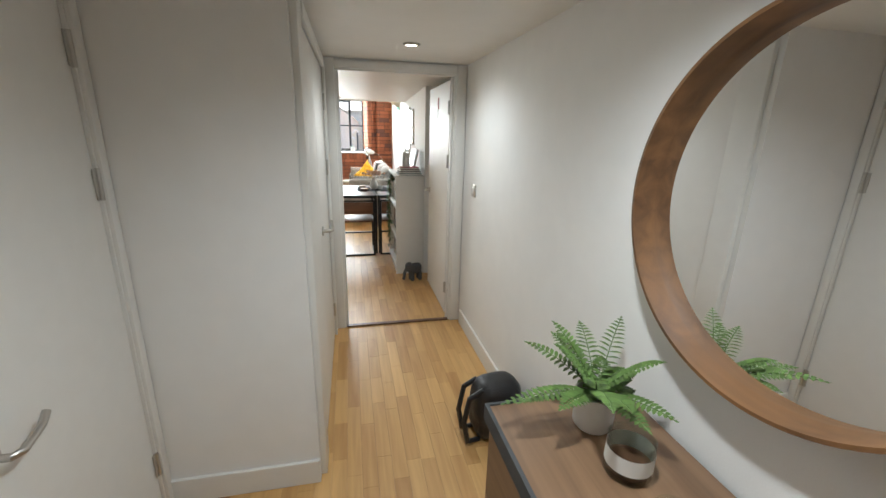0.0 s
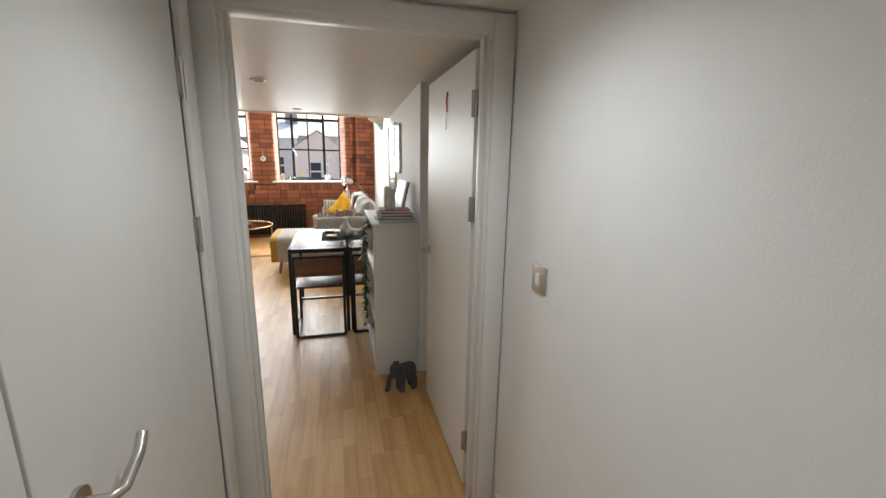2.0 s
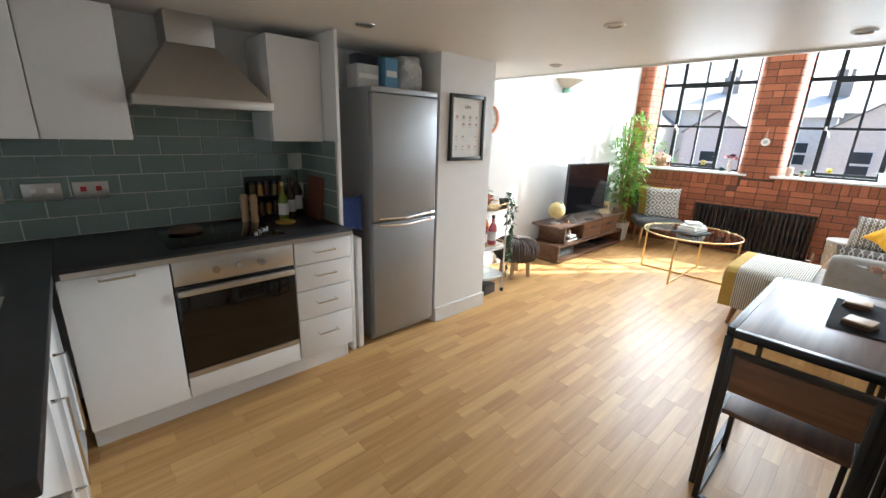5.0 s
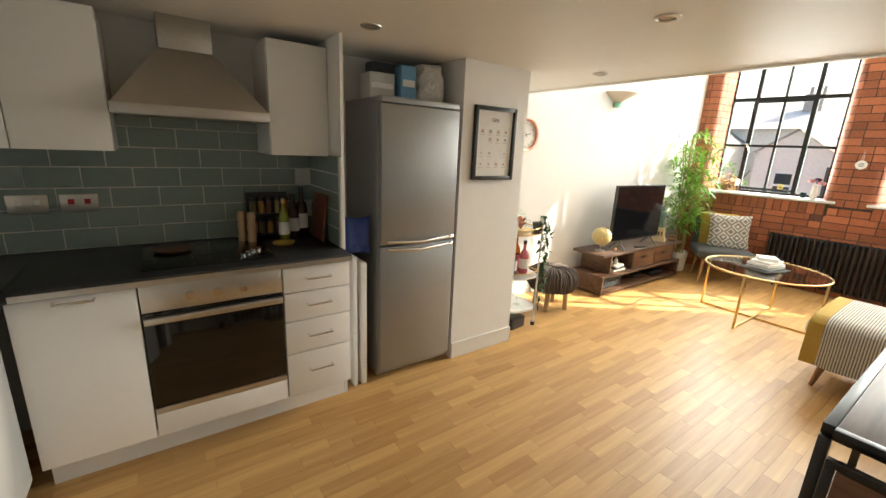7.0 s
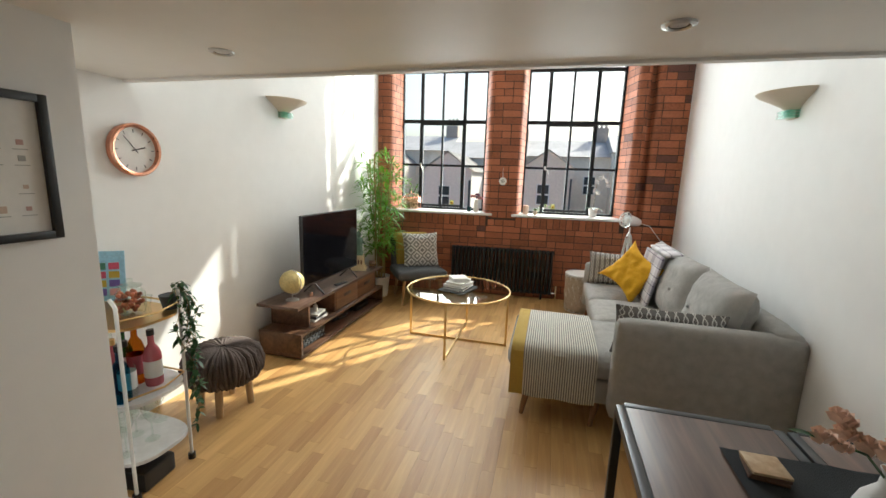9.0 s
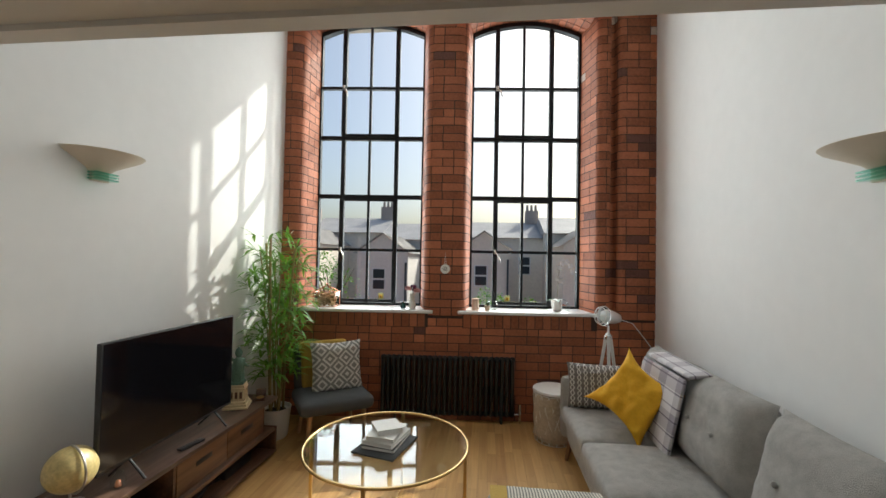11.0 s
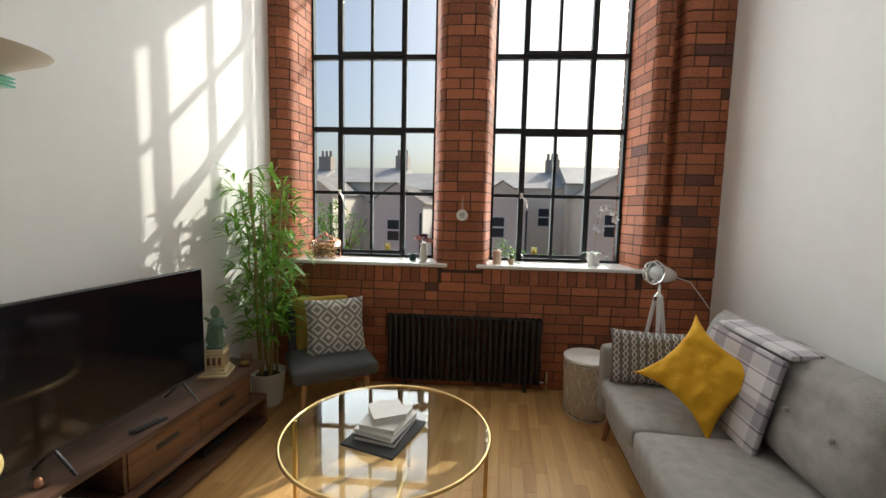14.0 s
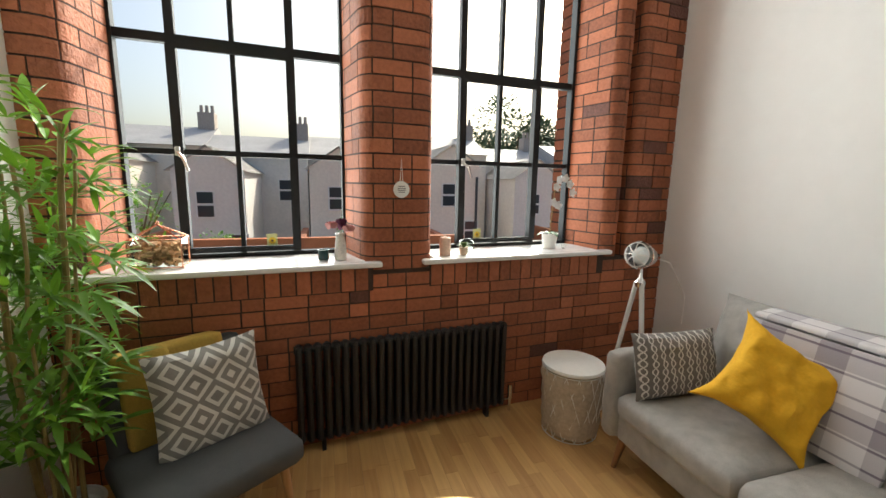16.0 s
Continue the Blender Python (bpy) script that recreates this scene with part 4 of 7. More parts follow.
t = thing("television", "large flat black television on two splayed feet", "television")
part("casing", box(-2.475, -2.447, 7.655, 8.64, 0.545, 1.165, 0.004), M_PLASTIC_BLACK, t)
part("screen", box(-2.4468, -2.4455, 7.663, 8.632, 0.562, 1.158), M_TV, t, "glossy black screen", smooth=False)
part("back_bulge", box(-2.51, -2.475, 7.85, 8.45, 0.60, 0.95, 0.015), M_PLASTIC_BLACK, t)
for y in (7.83, 8.47):
    b = bmesh.new()
    bent(b, [(-2.36, y, 0.459), (-2.455, y, 0.555), (-2.56, y, 0.459)], 0.007)
    part("foot", b, M_PLASTIC_BLACK, t)

# coffee table
t = thing("coffee_table", "round glass coffee table on a thin gold frame", "coffee table", pose(-1.235, 8.30, 0))
R = 0.475
b = bmesh.new()
ring = [(R * math.cos(a * math.pi / 24), R * math.sin(a * math.pi / 24), 0.50) for a in range(48)]
bent(b, ring + ring[:1], 0.008, 10)
part("rim", b, M_GOLD, t)
b = bmesh.new()
lathe(b, [(0.0, 0.502), (R - 0.008, 0.502), (R - 0.004, 0.506), (R - 0.008, 0.510), (0.0, 0.510)], 64)
gl = part("glass_top", b, M_TOPGLASS, t, "clear glass top")
gl.visible_shadow = False
for k in range(4):
    a = k * math.pi / 2
    p = (0.462 * math.cos(a), 0.462 * math.sin(a))
    part("leg", box(p[0] - 0.009, p[0] + 0.009, p[1] - 0.009, p[1] + 0.009, 0.0, 0.50, 0.001), M_GOLD, t)
part("stretcher", box(-0.46, 0.46, -0.008, 0.008, 0.002, 0.018), M_GOLD, t)
part("stretcher", box(-0.008, 0.008, -0.46, 0.46, 0.004, 0.020), M_GOLD, t)

# sofa along the right-hand wall
sf = thing("corner_sofa", "light grey woven chaise sofa with wooden legs", "sofa")
b = bmesh.new()
soft(b, -0.02, 0.86, 7.20, 9.30, 0.17, 0.33, 0.03)
soft(b, -0.62, 0.0, 7.20, 7.93, 0.17, 0.33, 0.03)
part("base", b, M_SOFA, sf)
b = bmesh.new()
soft(b, -0.66, 0.62, 7.205, 7.98, 0.32, 0.47, 0.055, 0.015)
part("chaise_cushion", b, M_SOFA, sf)
for y0, y1 in ((7.985, 8.63), (8.635, 9.285)):
    b = bmesh.new()
    soft(b, -0.06, 0.64, y0, y1, 0.32, 0.46, 0.05, 0.02)
    part("seat_cushion", b, M_SOFA, sf)
b = bmesh.new()
soft(b, -0.05, 0.88, 7.08, 7.21, 0.14, 0.765, 0.05)
part("arm", b, M_SOFA, sf)
b = bmesh.new()
soft(b, -0.05, 0.88, 9.29, 9.41, 0.16, 0.66, 0.05)
part("arm", b, M_SOFA, sf)
b = bmesh.new()
soft(b, 0.70, 0.88, 7.1, 9.40, 0.2, 0.80, 0.07)
part("backrest", b, M_SOFA, sf)
for y in (7.58, 8.28, 8.96):
    b = bmesh.new()
    pillow(b, 0.68, 0.52, 0.24, 14, 0.04, m=pose(0.60, y, 0.70, 90, 0, -90) @ pose(0, 0, 0, -14, 0, 0), wrinkle=0.004)
    bc = part("back_cushion", b, M_SOFA, sf)
    for q in (-0.12, 0.12):
        b = bmesh.new()
        bmesh.ops.create_icosphere(b, subdivisions=2, radius=0.013, matrix=Matrix.Translation((0.478, y + q, 0.72)))
        part("button", b, M_SOFA, bc)
for x, y in ((-0.52, 7.27), (-0.09, 7.26), (0.02, 9.28), (0.78, 9.28), (0.78, 7.25), (-0.52, 7.86)):
    b = bmesh.new()
    tube(b, (x, y, 0.17), (x - 0.03, y - 0.02 if y < 8 else y + 0.02, 0.0), 0.024, 12, 0.014)
    part("leg", b, M_OAKLEG, sf)

# radiator
t = thing("radiator", "long black cast-iron column radiator under the windows", "radiator", WALL)
fin = bmesh.new()
for v in (-0.078, -0.055, -0.032):
    bent(fin, [(0, v, 0.085), (0, v, 0.62)], 0.0185, 8)
for z in (0.09, 0.615):
    lathe(fin, [(0.020, -0.024), (0.026, -0.012), (0.026, 0.012), (0.020, 0.024)], 12, Matrix.Translation((0, -0.055, z)) @ pose(0, 0, 0, 0, 90, 0))
    bx(fin, -0.014, 0.014, -0.092, -0.018, z - 0.02, z + 0.022, 0.008)
me = mesh_of("column", fin, M_IRON, True)
for k in range(26):
    o = new("column", me)
    o.parent, o.location = t, (-0.72 + k * 0.0505, 0, 0)
for u in (-0.60, 0.44):
    part("foot", box(u - 0.012, u + 0.012, -0.085, -0.03, 0.0, 0.08, 0.004), M_IRON, t)
b = bmesh.new()
bent(b, [(0.56, -0.055, 0.09), (0.62, -0.055, 0.09), (0.62, -0.055, 0.0)], 0.011)
tube(b, (0.62, -0.055, 0.09), (0.62, -0.055, 0.19), 0.017, 14)
part("valve", b, M_CHROME, t, "chrome radiator valve")

# dining table: two leaves on a black frame
t = thing("dining_table", "dark walnut gate table on a black steel frame", "dining table")
for x0, x1 in ((-0.19, 0.305), (0.315, 0.78)):
    part("tabletop", box(x0 + 0.03, x1 - 0.03, 5.20, 6.14, 0.738, 0.768, 0.001), M_WALNUT_D, t)
    part("top_frame", box(x0, x0 + 0.029, 5.19, 6.15, 0.735, 0.769, 0.002), M_BLACK, t)
    part("top_frame", box(x1 - 0.029, x1, 5.19, 6.15, 0.735, 0.769, 0.002), M_BLACK, t)
    part("top_frame", box(x0 + 0.029, x1 - 0.029, 5.17, 5.199, 0.735, 0.769, 0.002), M_BLACK, t)
    part("top_frame", box(x0 + 0.029, x1 - 0.029, 6.141, 6.17, 0.735, 0.769, 0.002), M_BLACK, t)
for x in (-0.175, 0.29, 0.33, 0.765):
    for y in (5.185, 6.155):
        part("leg", box(x - 0.014, x + 0.014, y - 0.014, y + 0.014, 0, 0.735, 0.002), M_BLACK, t)
for x in (-0.175, 0.765):
    part("rail", box(x - 0.012, x + 0.012, 5.2, 6.14, 0.0, 0.024), M_BLACK, t)


def folding_chair(x, y):
    t = thing("folding_chair", "black-framed wooden chair tucked under the table", "chair", pose(x, y, 0), "dining chairs")
    for sx in (-0.20, 0.20):
        for sy in (-0.0, 0.42):
            part("leg", box(sx - 0.011, sx + 0.011, sy - 0.011, sy + 0.011, 0, 0.72 if sy < 0.1 else 0.44, 0.002), M_BLACK, t)
        part("side_rail", box(sx - 0.01, sx + 0.01, 0.011, 0.409, 0.0, 0.02), M_BLACK, t)
        part("side_rail", box(sx - 0.01, sx + 0.01, 0.011, 0.409, 0.42, 0.44), M_BLACK, t)
    part("front_rail", box(-0.189, 0.189, -0.01, 0.01, 0.0, 0.02), M_BLACK, t)
    part("front_rail", box(-0.189, 0.189, 0.41, 0.43, 0.20, 0.22), M_BLACK, t)
    part("top_rail", box(-0.189, 0.189, -0.011, 0.011, 0.70, 0.72), M_BLACK, t)
    part("backrest", box(-0.187, 0.187, -0.008, 0.008, 0.545, 0.695, 0.003), grain("chair_wood", (0.10, 0.042, 0.02), (0.26, 0.12, 0.06), 0.4, "X", 10), t)
    part("seat", box(-0.187, 0.187, 0.0, 0.42, 0.44, 0.46, 0.004), M_WALNUT, t)


folding_chair(0.06, 5.10)
folding_chair(0.545, 5.12)
# bookcase
t = thing("bookcase", "white open bookcase beside the door", "bookcase")
bk = (0.455, 0.765, 4.33, 5.13)
part("side", box(bk[0], bk[1], 4.33, 4.35, 0.0, 1.08, 0.002), M_TRIM, t)
part("side", box(bk[0], bk[1], 5.11, 5.13, 0.0, 1.08, 0.002), M_TRIM, t)
part("top", box(bk[0] - 0.004, bk[1], 4.325, 5.135, 1.08, 1.10, 0.002), M_TRIM, t)
for z in (0.06, 0.40, 0.74):
    part("shelf", box(bk[0], bk[1] - 0.01, 4.35, 5.11, z, z + 0.018, 0.001), M_TRIM, t)
part("back", box(bk[1] - 0.01, bk[1] - 0.002, 4.35, 5.11, 0.0, 1.08), M_TRIM, t)
part("plinth", box(bk[0] + 0.01, bk[1] - 0.01, 4.35, 5.11, 0.0, 0.06), M_TRIM, t)

# ---- things in the living room ----
def leafy(bm, p, d, ln, w, droop, up=Vector((0, 0, 1))):
    """One narrow leaf, folded along its rib, five faces long."""
    d = d.normalized()
    side = d.cross(up)
    side = side.normalized() if side.length > 1e-3 else Vector((1, 0, 0))
    pts = []
    for t, k in ((0, 0.15), (0.25, 0.85), (0.55, 1.0), (0.8, 0.6), (1.0, 0.03)):
        c = p + d * ln * t - up * droop * ln * t * t
        pts.append((bm.verts.new(c - side * w / 2 * k + up * 0.12 * w * k), bm.verts.new(c), bm.verts.new(c + side * w / 2 * k + up * 0.12 * w * k)))
    for a, b_ in zip(pts, pts[1:]):
        bm.faces.new((a[0], a[1], b_[1], b_[0]))
        bm.faces.new((a[1], a[2], b_[2], b_[1]))


rnd = random.Random(3)
pl = thing("bamboo_plant", "tall artificial bamboo with dense narrow leaves in a white pot", "plant", pose(-2.50, 9.36, 0))
b = bmesh.new()
lathe(b, [(0.0, 0.01), (0.095, 0.0), (0.105, 0.02), (0.128, 0.25), (0.132, 0.262), (0.122, 0.262), (0.115, 0.23), (0.0, 0.225)], 32)
part("pot", b, M_WHITE, pl, "white plastic pot")
b = bmesh.new()
lathe(b, [(0.0, 0.232), (0.114, 0.228)], 24)
part("soil", b, M_SOIL, pl)
leaves = bmesh.new()
for k in range(8):
    a = k * 2.4
    base = Vector((0.07 * math.cos(a) * rnd.uniform(0.3, 1), 0.07 * math.sin(a), 0.22))
    tip = Vector((0.16 * math.cos(a + 0.5) + 0.0, 0.16 * math.sin(a + 0.5), rnd.uniform(1.42, 1.86)))
    line = [base.lerp(tip, i / 8) + Vector((rnd.uniform(-1, 1), rnd.uniform(-1, 1), 0)) * 0.012 for i in range(9)]
    c = bmesh.new()
    bent(c, line, 0.010 if k % 2 else 0.006, 7)
    part("cane", c, M_CANE, pl)
    for i in range(36):
        t = rnd.uniform(0.16, 1.0) ** 0.9
        p = base.lerp(tip, t)
        az = rnd.uniform(0, 6.283)
        twig = Vector((math.cos(az), math.sin(az), rnd.uniform(0.2, 0.9))).normalized()
        reach = rnd.uniform(0.06, 0.20) * (1.05 - 0.45 * abs(t - 0.6))
        q = p + twig * reach
        for j in range(rnd.randint(3, 5)):
            dd = (twig + Vector((rnd.uniform(-1, 1), rnd.uniform(-1, 1), rnd.uniform(-0.5, 0.6)))).normalized()
            leafy(leaves, q, dd, rnd.uniform(0.11, 0.20), rnd.uniform(0.017, 0.029), rnd.uniform(0.1, 0.6))
tagged(part("foliage", leaves, M_LEAF, pl), kind="stuff")

# armchair with cushion and throw
ac = thing("armchair", "low charcoal armchair with tapered wooden legs", "armchair", pose(-2.02, 9.43, 0, 0, 0, 34))
b = bmesh.new()
soft(b, -0.31, 0.31, -0.29, 0.24, 0.29, 0.41, 0.05, 0.015)
part("seat", b, M_DGREY, ac)
b = bmesh.new()
soft(b, -0.29, 0.29, -0.045, 0.045, 0.0, 0.42, 0.045)
bk_ = part("backrest", b, M_DGREY, ac)
bk_.matrix_local = pose(0, 0.20, 0.36, -14, 0, 0)
for x, y in ((-0.22, -0.23), (0.22, -0.23), (-0.21, 0.18), (0.21, 0.18)):
    b = bmesh.new()
    tube(b, (x, y, 0.30), (x * 1.13, y * 1.15, 0.0), 0.022, 12, 0.012)
    part("leg", b, M_CHAIRLEG, ac)
b = bmesh.new()
pillow(b, 0.46, 0.46, 0.14, 14, 0.08)
solid("diamond_cushion", b, pattern("diamond_weave", (0.23, 0.22, 0.20), (0.62, 0.60, 0.55), "diamonds", 7.0), "grey and white diamond-patterned cushion on the armchair", "cushion",
      m=pose(-2.02, 9.43, 0, 0, 0, 34) @ pose(0.05, 0.04, 0.60, 74, 0, 0))
b = bmesh.new()
soft(b, -0.10, 0.10, -0.066, 0.07, 0.02, 0.44, 0.03)
fringe = bmesh.new()
for k in range(12):
    tube(fringe, (-0.09 + k * 0.0164, -0.06, 0.03), (-0.09 + k * 0.0164, -0.063, -0.05), 0.004, 5)
ot = solid("ochre_throw", b, M_OCHRE, "fringed ochre throw over the chair back", "throw", m=pose(-2.02, 9.43, 0, 0, 0, 34) @ pose(-0.13, 0.19, 0.37, -14, 0, 0))
tagged(part("fringe", fringe, M_OCHRE, ot), kind="stuff")
b = bmesh.new()
soft(b, -0.22, 0.22, -0.058, 0.06, 0.33, 0.44, 0.03)
solid("ochre_throw", b, M_OCHRE, "ochre throw folded along the chair top", "throw", m=pose(-2.02, 9.43, 0, 0, 0, 34) @ pose(-0.03, 0.19, 0.37, -14, 0, 0))

# cushions and throws on the sofa
M_TREL = pattern("trellis_weave", (0.16, 0.145, 0.135), (0.62, 0.60, 0.56), "trellis", 21.0)
b = bmesh.new()
pillow(b, 0.50, 0.34, 0.14, 14, 0.06)
solid("trellis_cushion", b, M_TREL, "dark grey trellis-patterned oblong cushion on the sofa", "cushion", group="trellis cushions", m=pose(0.22, 9.19, 0.63, 76, 0, -4))
b = bmesh.new()
pillow(b, 0.60, 0.34, 0.14, 14, 0.06)
solid("trellis_cushion", b, M_TREL, "dark grey trellis-patterned oblong cushion on the sofa", "cushion", group="trellis cushions", m=pose(0.26, 7.29, 0.64, 80, 0, 178))
b = bmesh.new()
pillow(b, 0.48, 0.48, 0.16, 34, 0.30, wrinkle=0.004)
for v in b.verts:
    v.co.z += 0.03 * (noise.noise(Vector((v.co.x * 5 + v.co.y * 3, v.co.y * 14 - v.co.x * 9, 1.7))) + 0.5 * noise.noise(v.co * 22)) * min(1, 4 * (0.25 - max(abs(v.co.x), abs(v.co.y))) + 0.25)
solid("mustard_cushion", b, M_MUSTARD, "crumpled mustard-yellow cushion resting on its corner", "cushion", m=pose(0.325, 8.79, 0.695, 62, 0, -34) @ pose(0, 0, 0, 0, 0, 58))
b = bmesh.new()
soft(b, 0.0, 0.46, -0.30, 0.30, 0.0, 0.03, 0.014)
thr = solid("plaid_throw", b, pattern("plaid_weave", (0.66, 0.63, 0.64), (0.16, 0.13, 0.17), "plaid", 4.2), "white and purple-grey plaid blanket over the sofa back", "throw", m=pose(0.41, 8.74, 0.46, 0, -78, 0))
b = bmesh.new()
soft(b, 0.0, 0.14, -0.30, 0.30, 0.0, 0.03, 0.014)
part("top_fold", b, thr.data.materials[0], thr).matrix_local = pose(0.46, 0, 0.0, 0, 72, 0)
cb = thing("striped_blanket", "cream and charcoal striped blanket with an ochre border over the chaise", "blanket")
M_STRIPE = pattern("striped_weave", (0.66, 0.62, 0.52), (0.17, 0.16, 0.15), "stripes", 70.0)
b = bmesh.new()
prof = [(7.97, 0.487), (7.9, 0.502), (7.6, 0.508), (7.3, 0.500), (7.215, 0.487), (7.188, 0.46), (7.178, 0.40), (7.182, 0.30), (7.176, 0.22), (7.18, 0.17)]


def drape(bm, x0, x1, n):
    cols_ = []
    for i in range(n + 1):
        x = x0 + (x1 - x0) * i / n
        cols_.append([(bm.verts.new((x + (0.006 * math.sin(x * 30) if z < 0.4 else 0), y - (0.008 * math.sin(x * 26 + 1) if z < 0.45 else 0), z)),
                       bm.verts.new((x + (0.006 * math.sin(x * 30) if z < 0.4 else 0), y + (0.009 if z < 0.48 else 0), z - (0.009 if z >= 0.48 else 0)))) for y, z in prof])
    for a, c in zip(cols_, cols_[1:]):
        for p, q, r, s in zip(a, a[1:], c[1:], c):
            bm.faces.new((p[0], q[0], r[0], s[0])); bm.faces.new((p[1], s[1], r[1], q[1]))
    return bm


part("cloth", drape(b, -0.555, -0.115, 22), M_STRIPE, cb)
b = bmesh.new()
part("border", drape(b, -0.635, -0.556, 5), M_OCHRE, cb, "ochre border")

# side table: wire basket with a lid
t = thing("basket_table", "white wire basket side table with a pale round lid", "side table", pose(-0.05, 9.67, 0))
b = bmesh.new()
lathe(b, [(0.0, 0.43), (0.185, 0.43), (0.19, 0.438), (0.185, 0.452), (0.0, 0.452)], 40)
part("lid", b, M_PAPER, t, "pale wooden lid")
b = bmesh.new()
n = 16
for k in range(n):
    for s in (1, -1):
        a0, a1, a2 = k * 6.283 / n, (k + s) * 6.283 / n, (k + 2 * s) * 6.283 / n
        bent(b, [(0.165 * math.cos(a0), 0.165 * math.sin(a0), 0.005), (0.178 * math.cos(a1), 0.178 * math.sin(a1), 0.2), (0.183 * math.cos(a2), 0.183 * math.sin(a2), 0.42)], 0.0024, 5)
for r_, z in ((0.165, 0.005), (0.183, 0.42)):
    c = [(r_ * math.cos(k * 6.283 / 32), r_ * math.sin(k * 6.283 / 32), z) for k in range(33)]
    bent(b, c, 0.003, 5)
part("wire_frame", b, M_WHITE, t)
b = bmesh.new()
lathe(b, [(0.0, 0.01), (0.15, 0.01), (0.17, 0.04), (0.176, 0.10), (0.172, 0.16), (0.181, 0.24), (0.176, 0.31), (0.186, 0.37), (0.18, 0.42), (0.0, 0.425)], 40)
for v in b.verts:
    v.co += Vector((v.co.x, v.co.y, 0)) * 0.10 * noise.noise(v.co * 16)
part("cloth_filling", b, mat("stored_blankets", (0.52, 0.43, 0.33), 0.95, vary=0.3, scale=9, bump=0.8, bscale=25), t, "cream and grey blankets")

# tripod lamp
t = thing("tripod_lamp", "chrome caged spotlight lamp on a white wooden tripod", "floor lamp", pose(0.42, 9.70, 0))
for k, a in enumerate((20, 140, 260)):
    a = radians(a)
    b = bmesh.new()
    tube(b, (0.17 * math.cos(a), 0.17 * math.sin(a), 0.0), (0.02 * math.cos(a), 0.02 * math.sin(a), 0.93), 0.013, 10, 0.015)
    part("leg", b, M_WHITE, t)
b = bmesh.new()
lathe(b, [(0.03, 0.90), (0.035, 0.93), (0.012, 0.96), (0.010, 1.04)], 18)
part("collar", b, M_CHROME, t)
hd = Matrix.Translation((0, 0, 1.10)) @ pose(0, 0, 0, 0, -80, 25)
b = bmesh.new()
lathe(b, [(0.0, -0.11), (0.045, -0.11), (0.06, -0.09), (0.075, -0.02), (0.085, 0.05), (0.088, 0.052), (0.08, 0.05), (0.065, 0.0), (0.0, -0.03)], 28, hd)
hdp = part("lamp_head", b, M_CHROME, t, "chrome drum lamp head")
b = bmesh.new()
for k in range(8):
    a = k * 6.283 / 8
    bent(b, [hd @ Vector((r_ * math.cos(a), r_ * math.sin(a), z)) for r_, z in ((0.088, 0.05), (0.075, 0.09), (0.045, 0.115), (0.012, 0.12))], 0.003, 5)
c = [hd @ Vector((0.075 * math.cos(k * 6.283 / 24), 0.075 * math.sin(k * 6.283 / 24), 0.09)) for k in range(25)]
bent(b, c, 0.003, 5)
part("cage", b, M_WHITE, hdp, "white wire cage")
b = bmesh.new()
lathe(b, [(0.0, 0.075), (0.04, 0.06), (0.055, 0.03), (0.03, 0.0)], 20, hd)
part("bulb", b, mat("frosted_bulb", (0.75, 0.80, 0.80), 0.15), hdp)
b = bmesh.new()
bent(b, [(0.10, -0.03, 1.08), (0.2, -0.02, 1.05), (0.30, 0.0, 0.93), (0.40, 0.02, 0.80), (0.43, 0.05, 0.6)], 0.003, 6)
part("cable", b, M_WHITE, t, "white cable")

# knitted pouffe on legs
t = thing("pouffe", "brown-grey chunky knitted pouffe stool on wooden legs", "stool", pose(-2.43, 6.74, 0) @ Matrix.Diagonal((0.88, 0.88, 0.97, 1)))
b = bmesh.new()
N = 56
for i in range(N):
    a = i * 6.283 / N
    pts = []
    for r_, z in ((0.03, 0.405), (0.10, 0.415), (0.18, 0.41), (0.235, 0.38), (0.262, 0.32), (0.255, 0.26), (0.225, 0.215), (0.15, 0.20)):
        w = 0.006 * math.sin(z * 160 + i * 1.5 + r_ * 90)
        pts.append((r_ * math.cos(a) + w, r_ * math.sin(a) + w, z))
    bent(b, pts, 0.017 if i % 2 else 0.014, 6)
tagged(part("knitted_cover", b, M_KNIT, t), kind="stuff")
b = bmesh.new()
lathe(b, [(0.0, 0.41), (0.2, 0.40), (0.25, 0.3), (0.2, 0.2), (0.0, 0.2)], 28)
part("padding", b, M_KNIT, t)
for k in range(4):
    a = k * 1.571 + 0.5
    b = bmesh.new()
    tube(b, (0.155 * math.cos(a), 0.155 * math.sin(a), 0.22), (0.17 * math.cos(a), 0.17 * math.sin(a), 0), 0.028, 14, 0.024)
    part("leg", b, M_BEECH, t)


# wall sconces
def sconce(x, y, z, turn, s):
    t = thing("wall_sconce", "pale plaster uplighter bowl with a green glass ring", "wall light", pose(x, y, z, 0, 0, turn), "wall sconces")
    b = bmesh.new()
    prof_ = [(0.055, 0.0), (0.075, 0.02), (0.13, 0.05), (0.20, 0.085), (0.215, 0.10), (0.205, 0.10), (0.12, 0.06), (0.05, 0.03)]
    rings = []
    for r_, zz in prof_:
        rings.append([b.verts.new((r_ * 0.95 * math.sin(k * math.pi / 20), r_ * math.cos(k * math.pi / 20), zz)) for k in range(21)])
    for u, v in zip(rings, rings[1:]):
        for k in range(20):
            b.faces.new((u[k], u[k + 1], v[k + 1], v[k]))
    part("bowl", b, M_LAMPSHADE, t)
    for j in range(3):
        b = bmesh.new()
        bx(b, 0.002, 0.065, -0.065, 0.065, -0.012 - j * 0.016, -0.002 - j * 0.016, 0.004)
        part("glass_ring", b, M_GREENGLASS, t, "green-edged glass plate")
    part("backplate", box(0.0, 0.02, -0.05, 0.05, -0.05, 0.03, 0.004), M_LAMPSHADE, t)


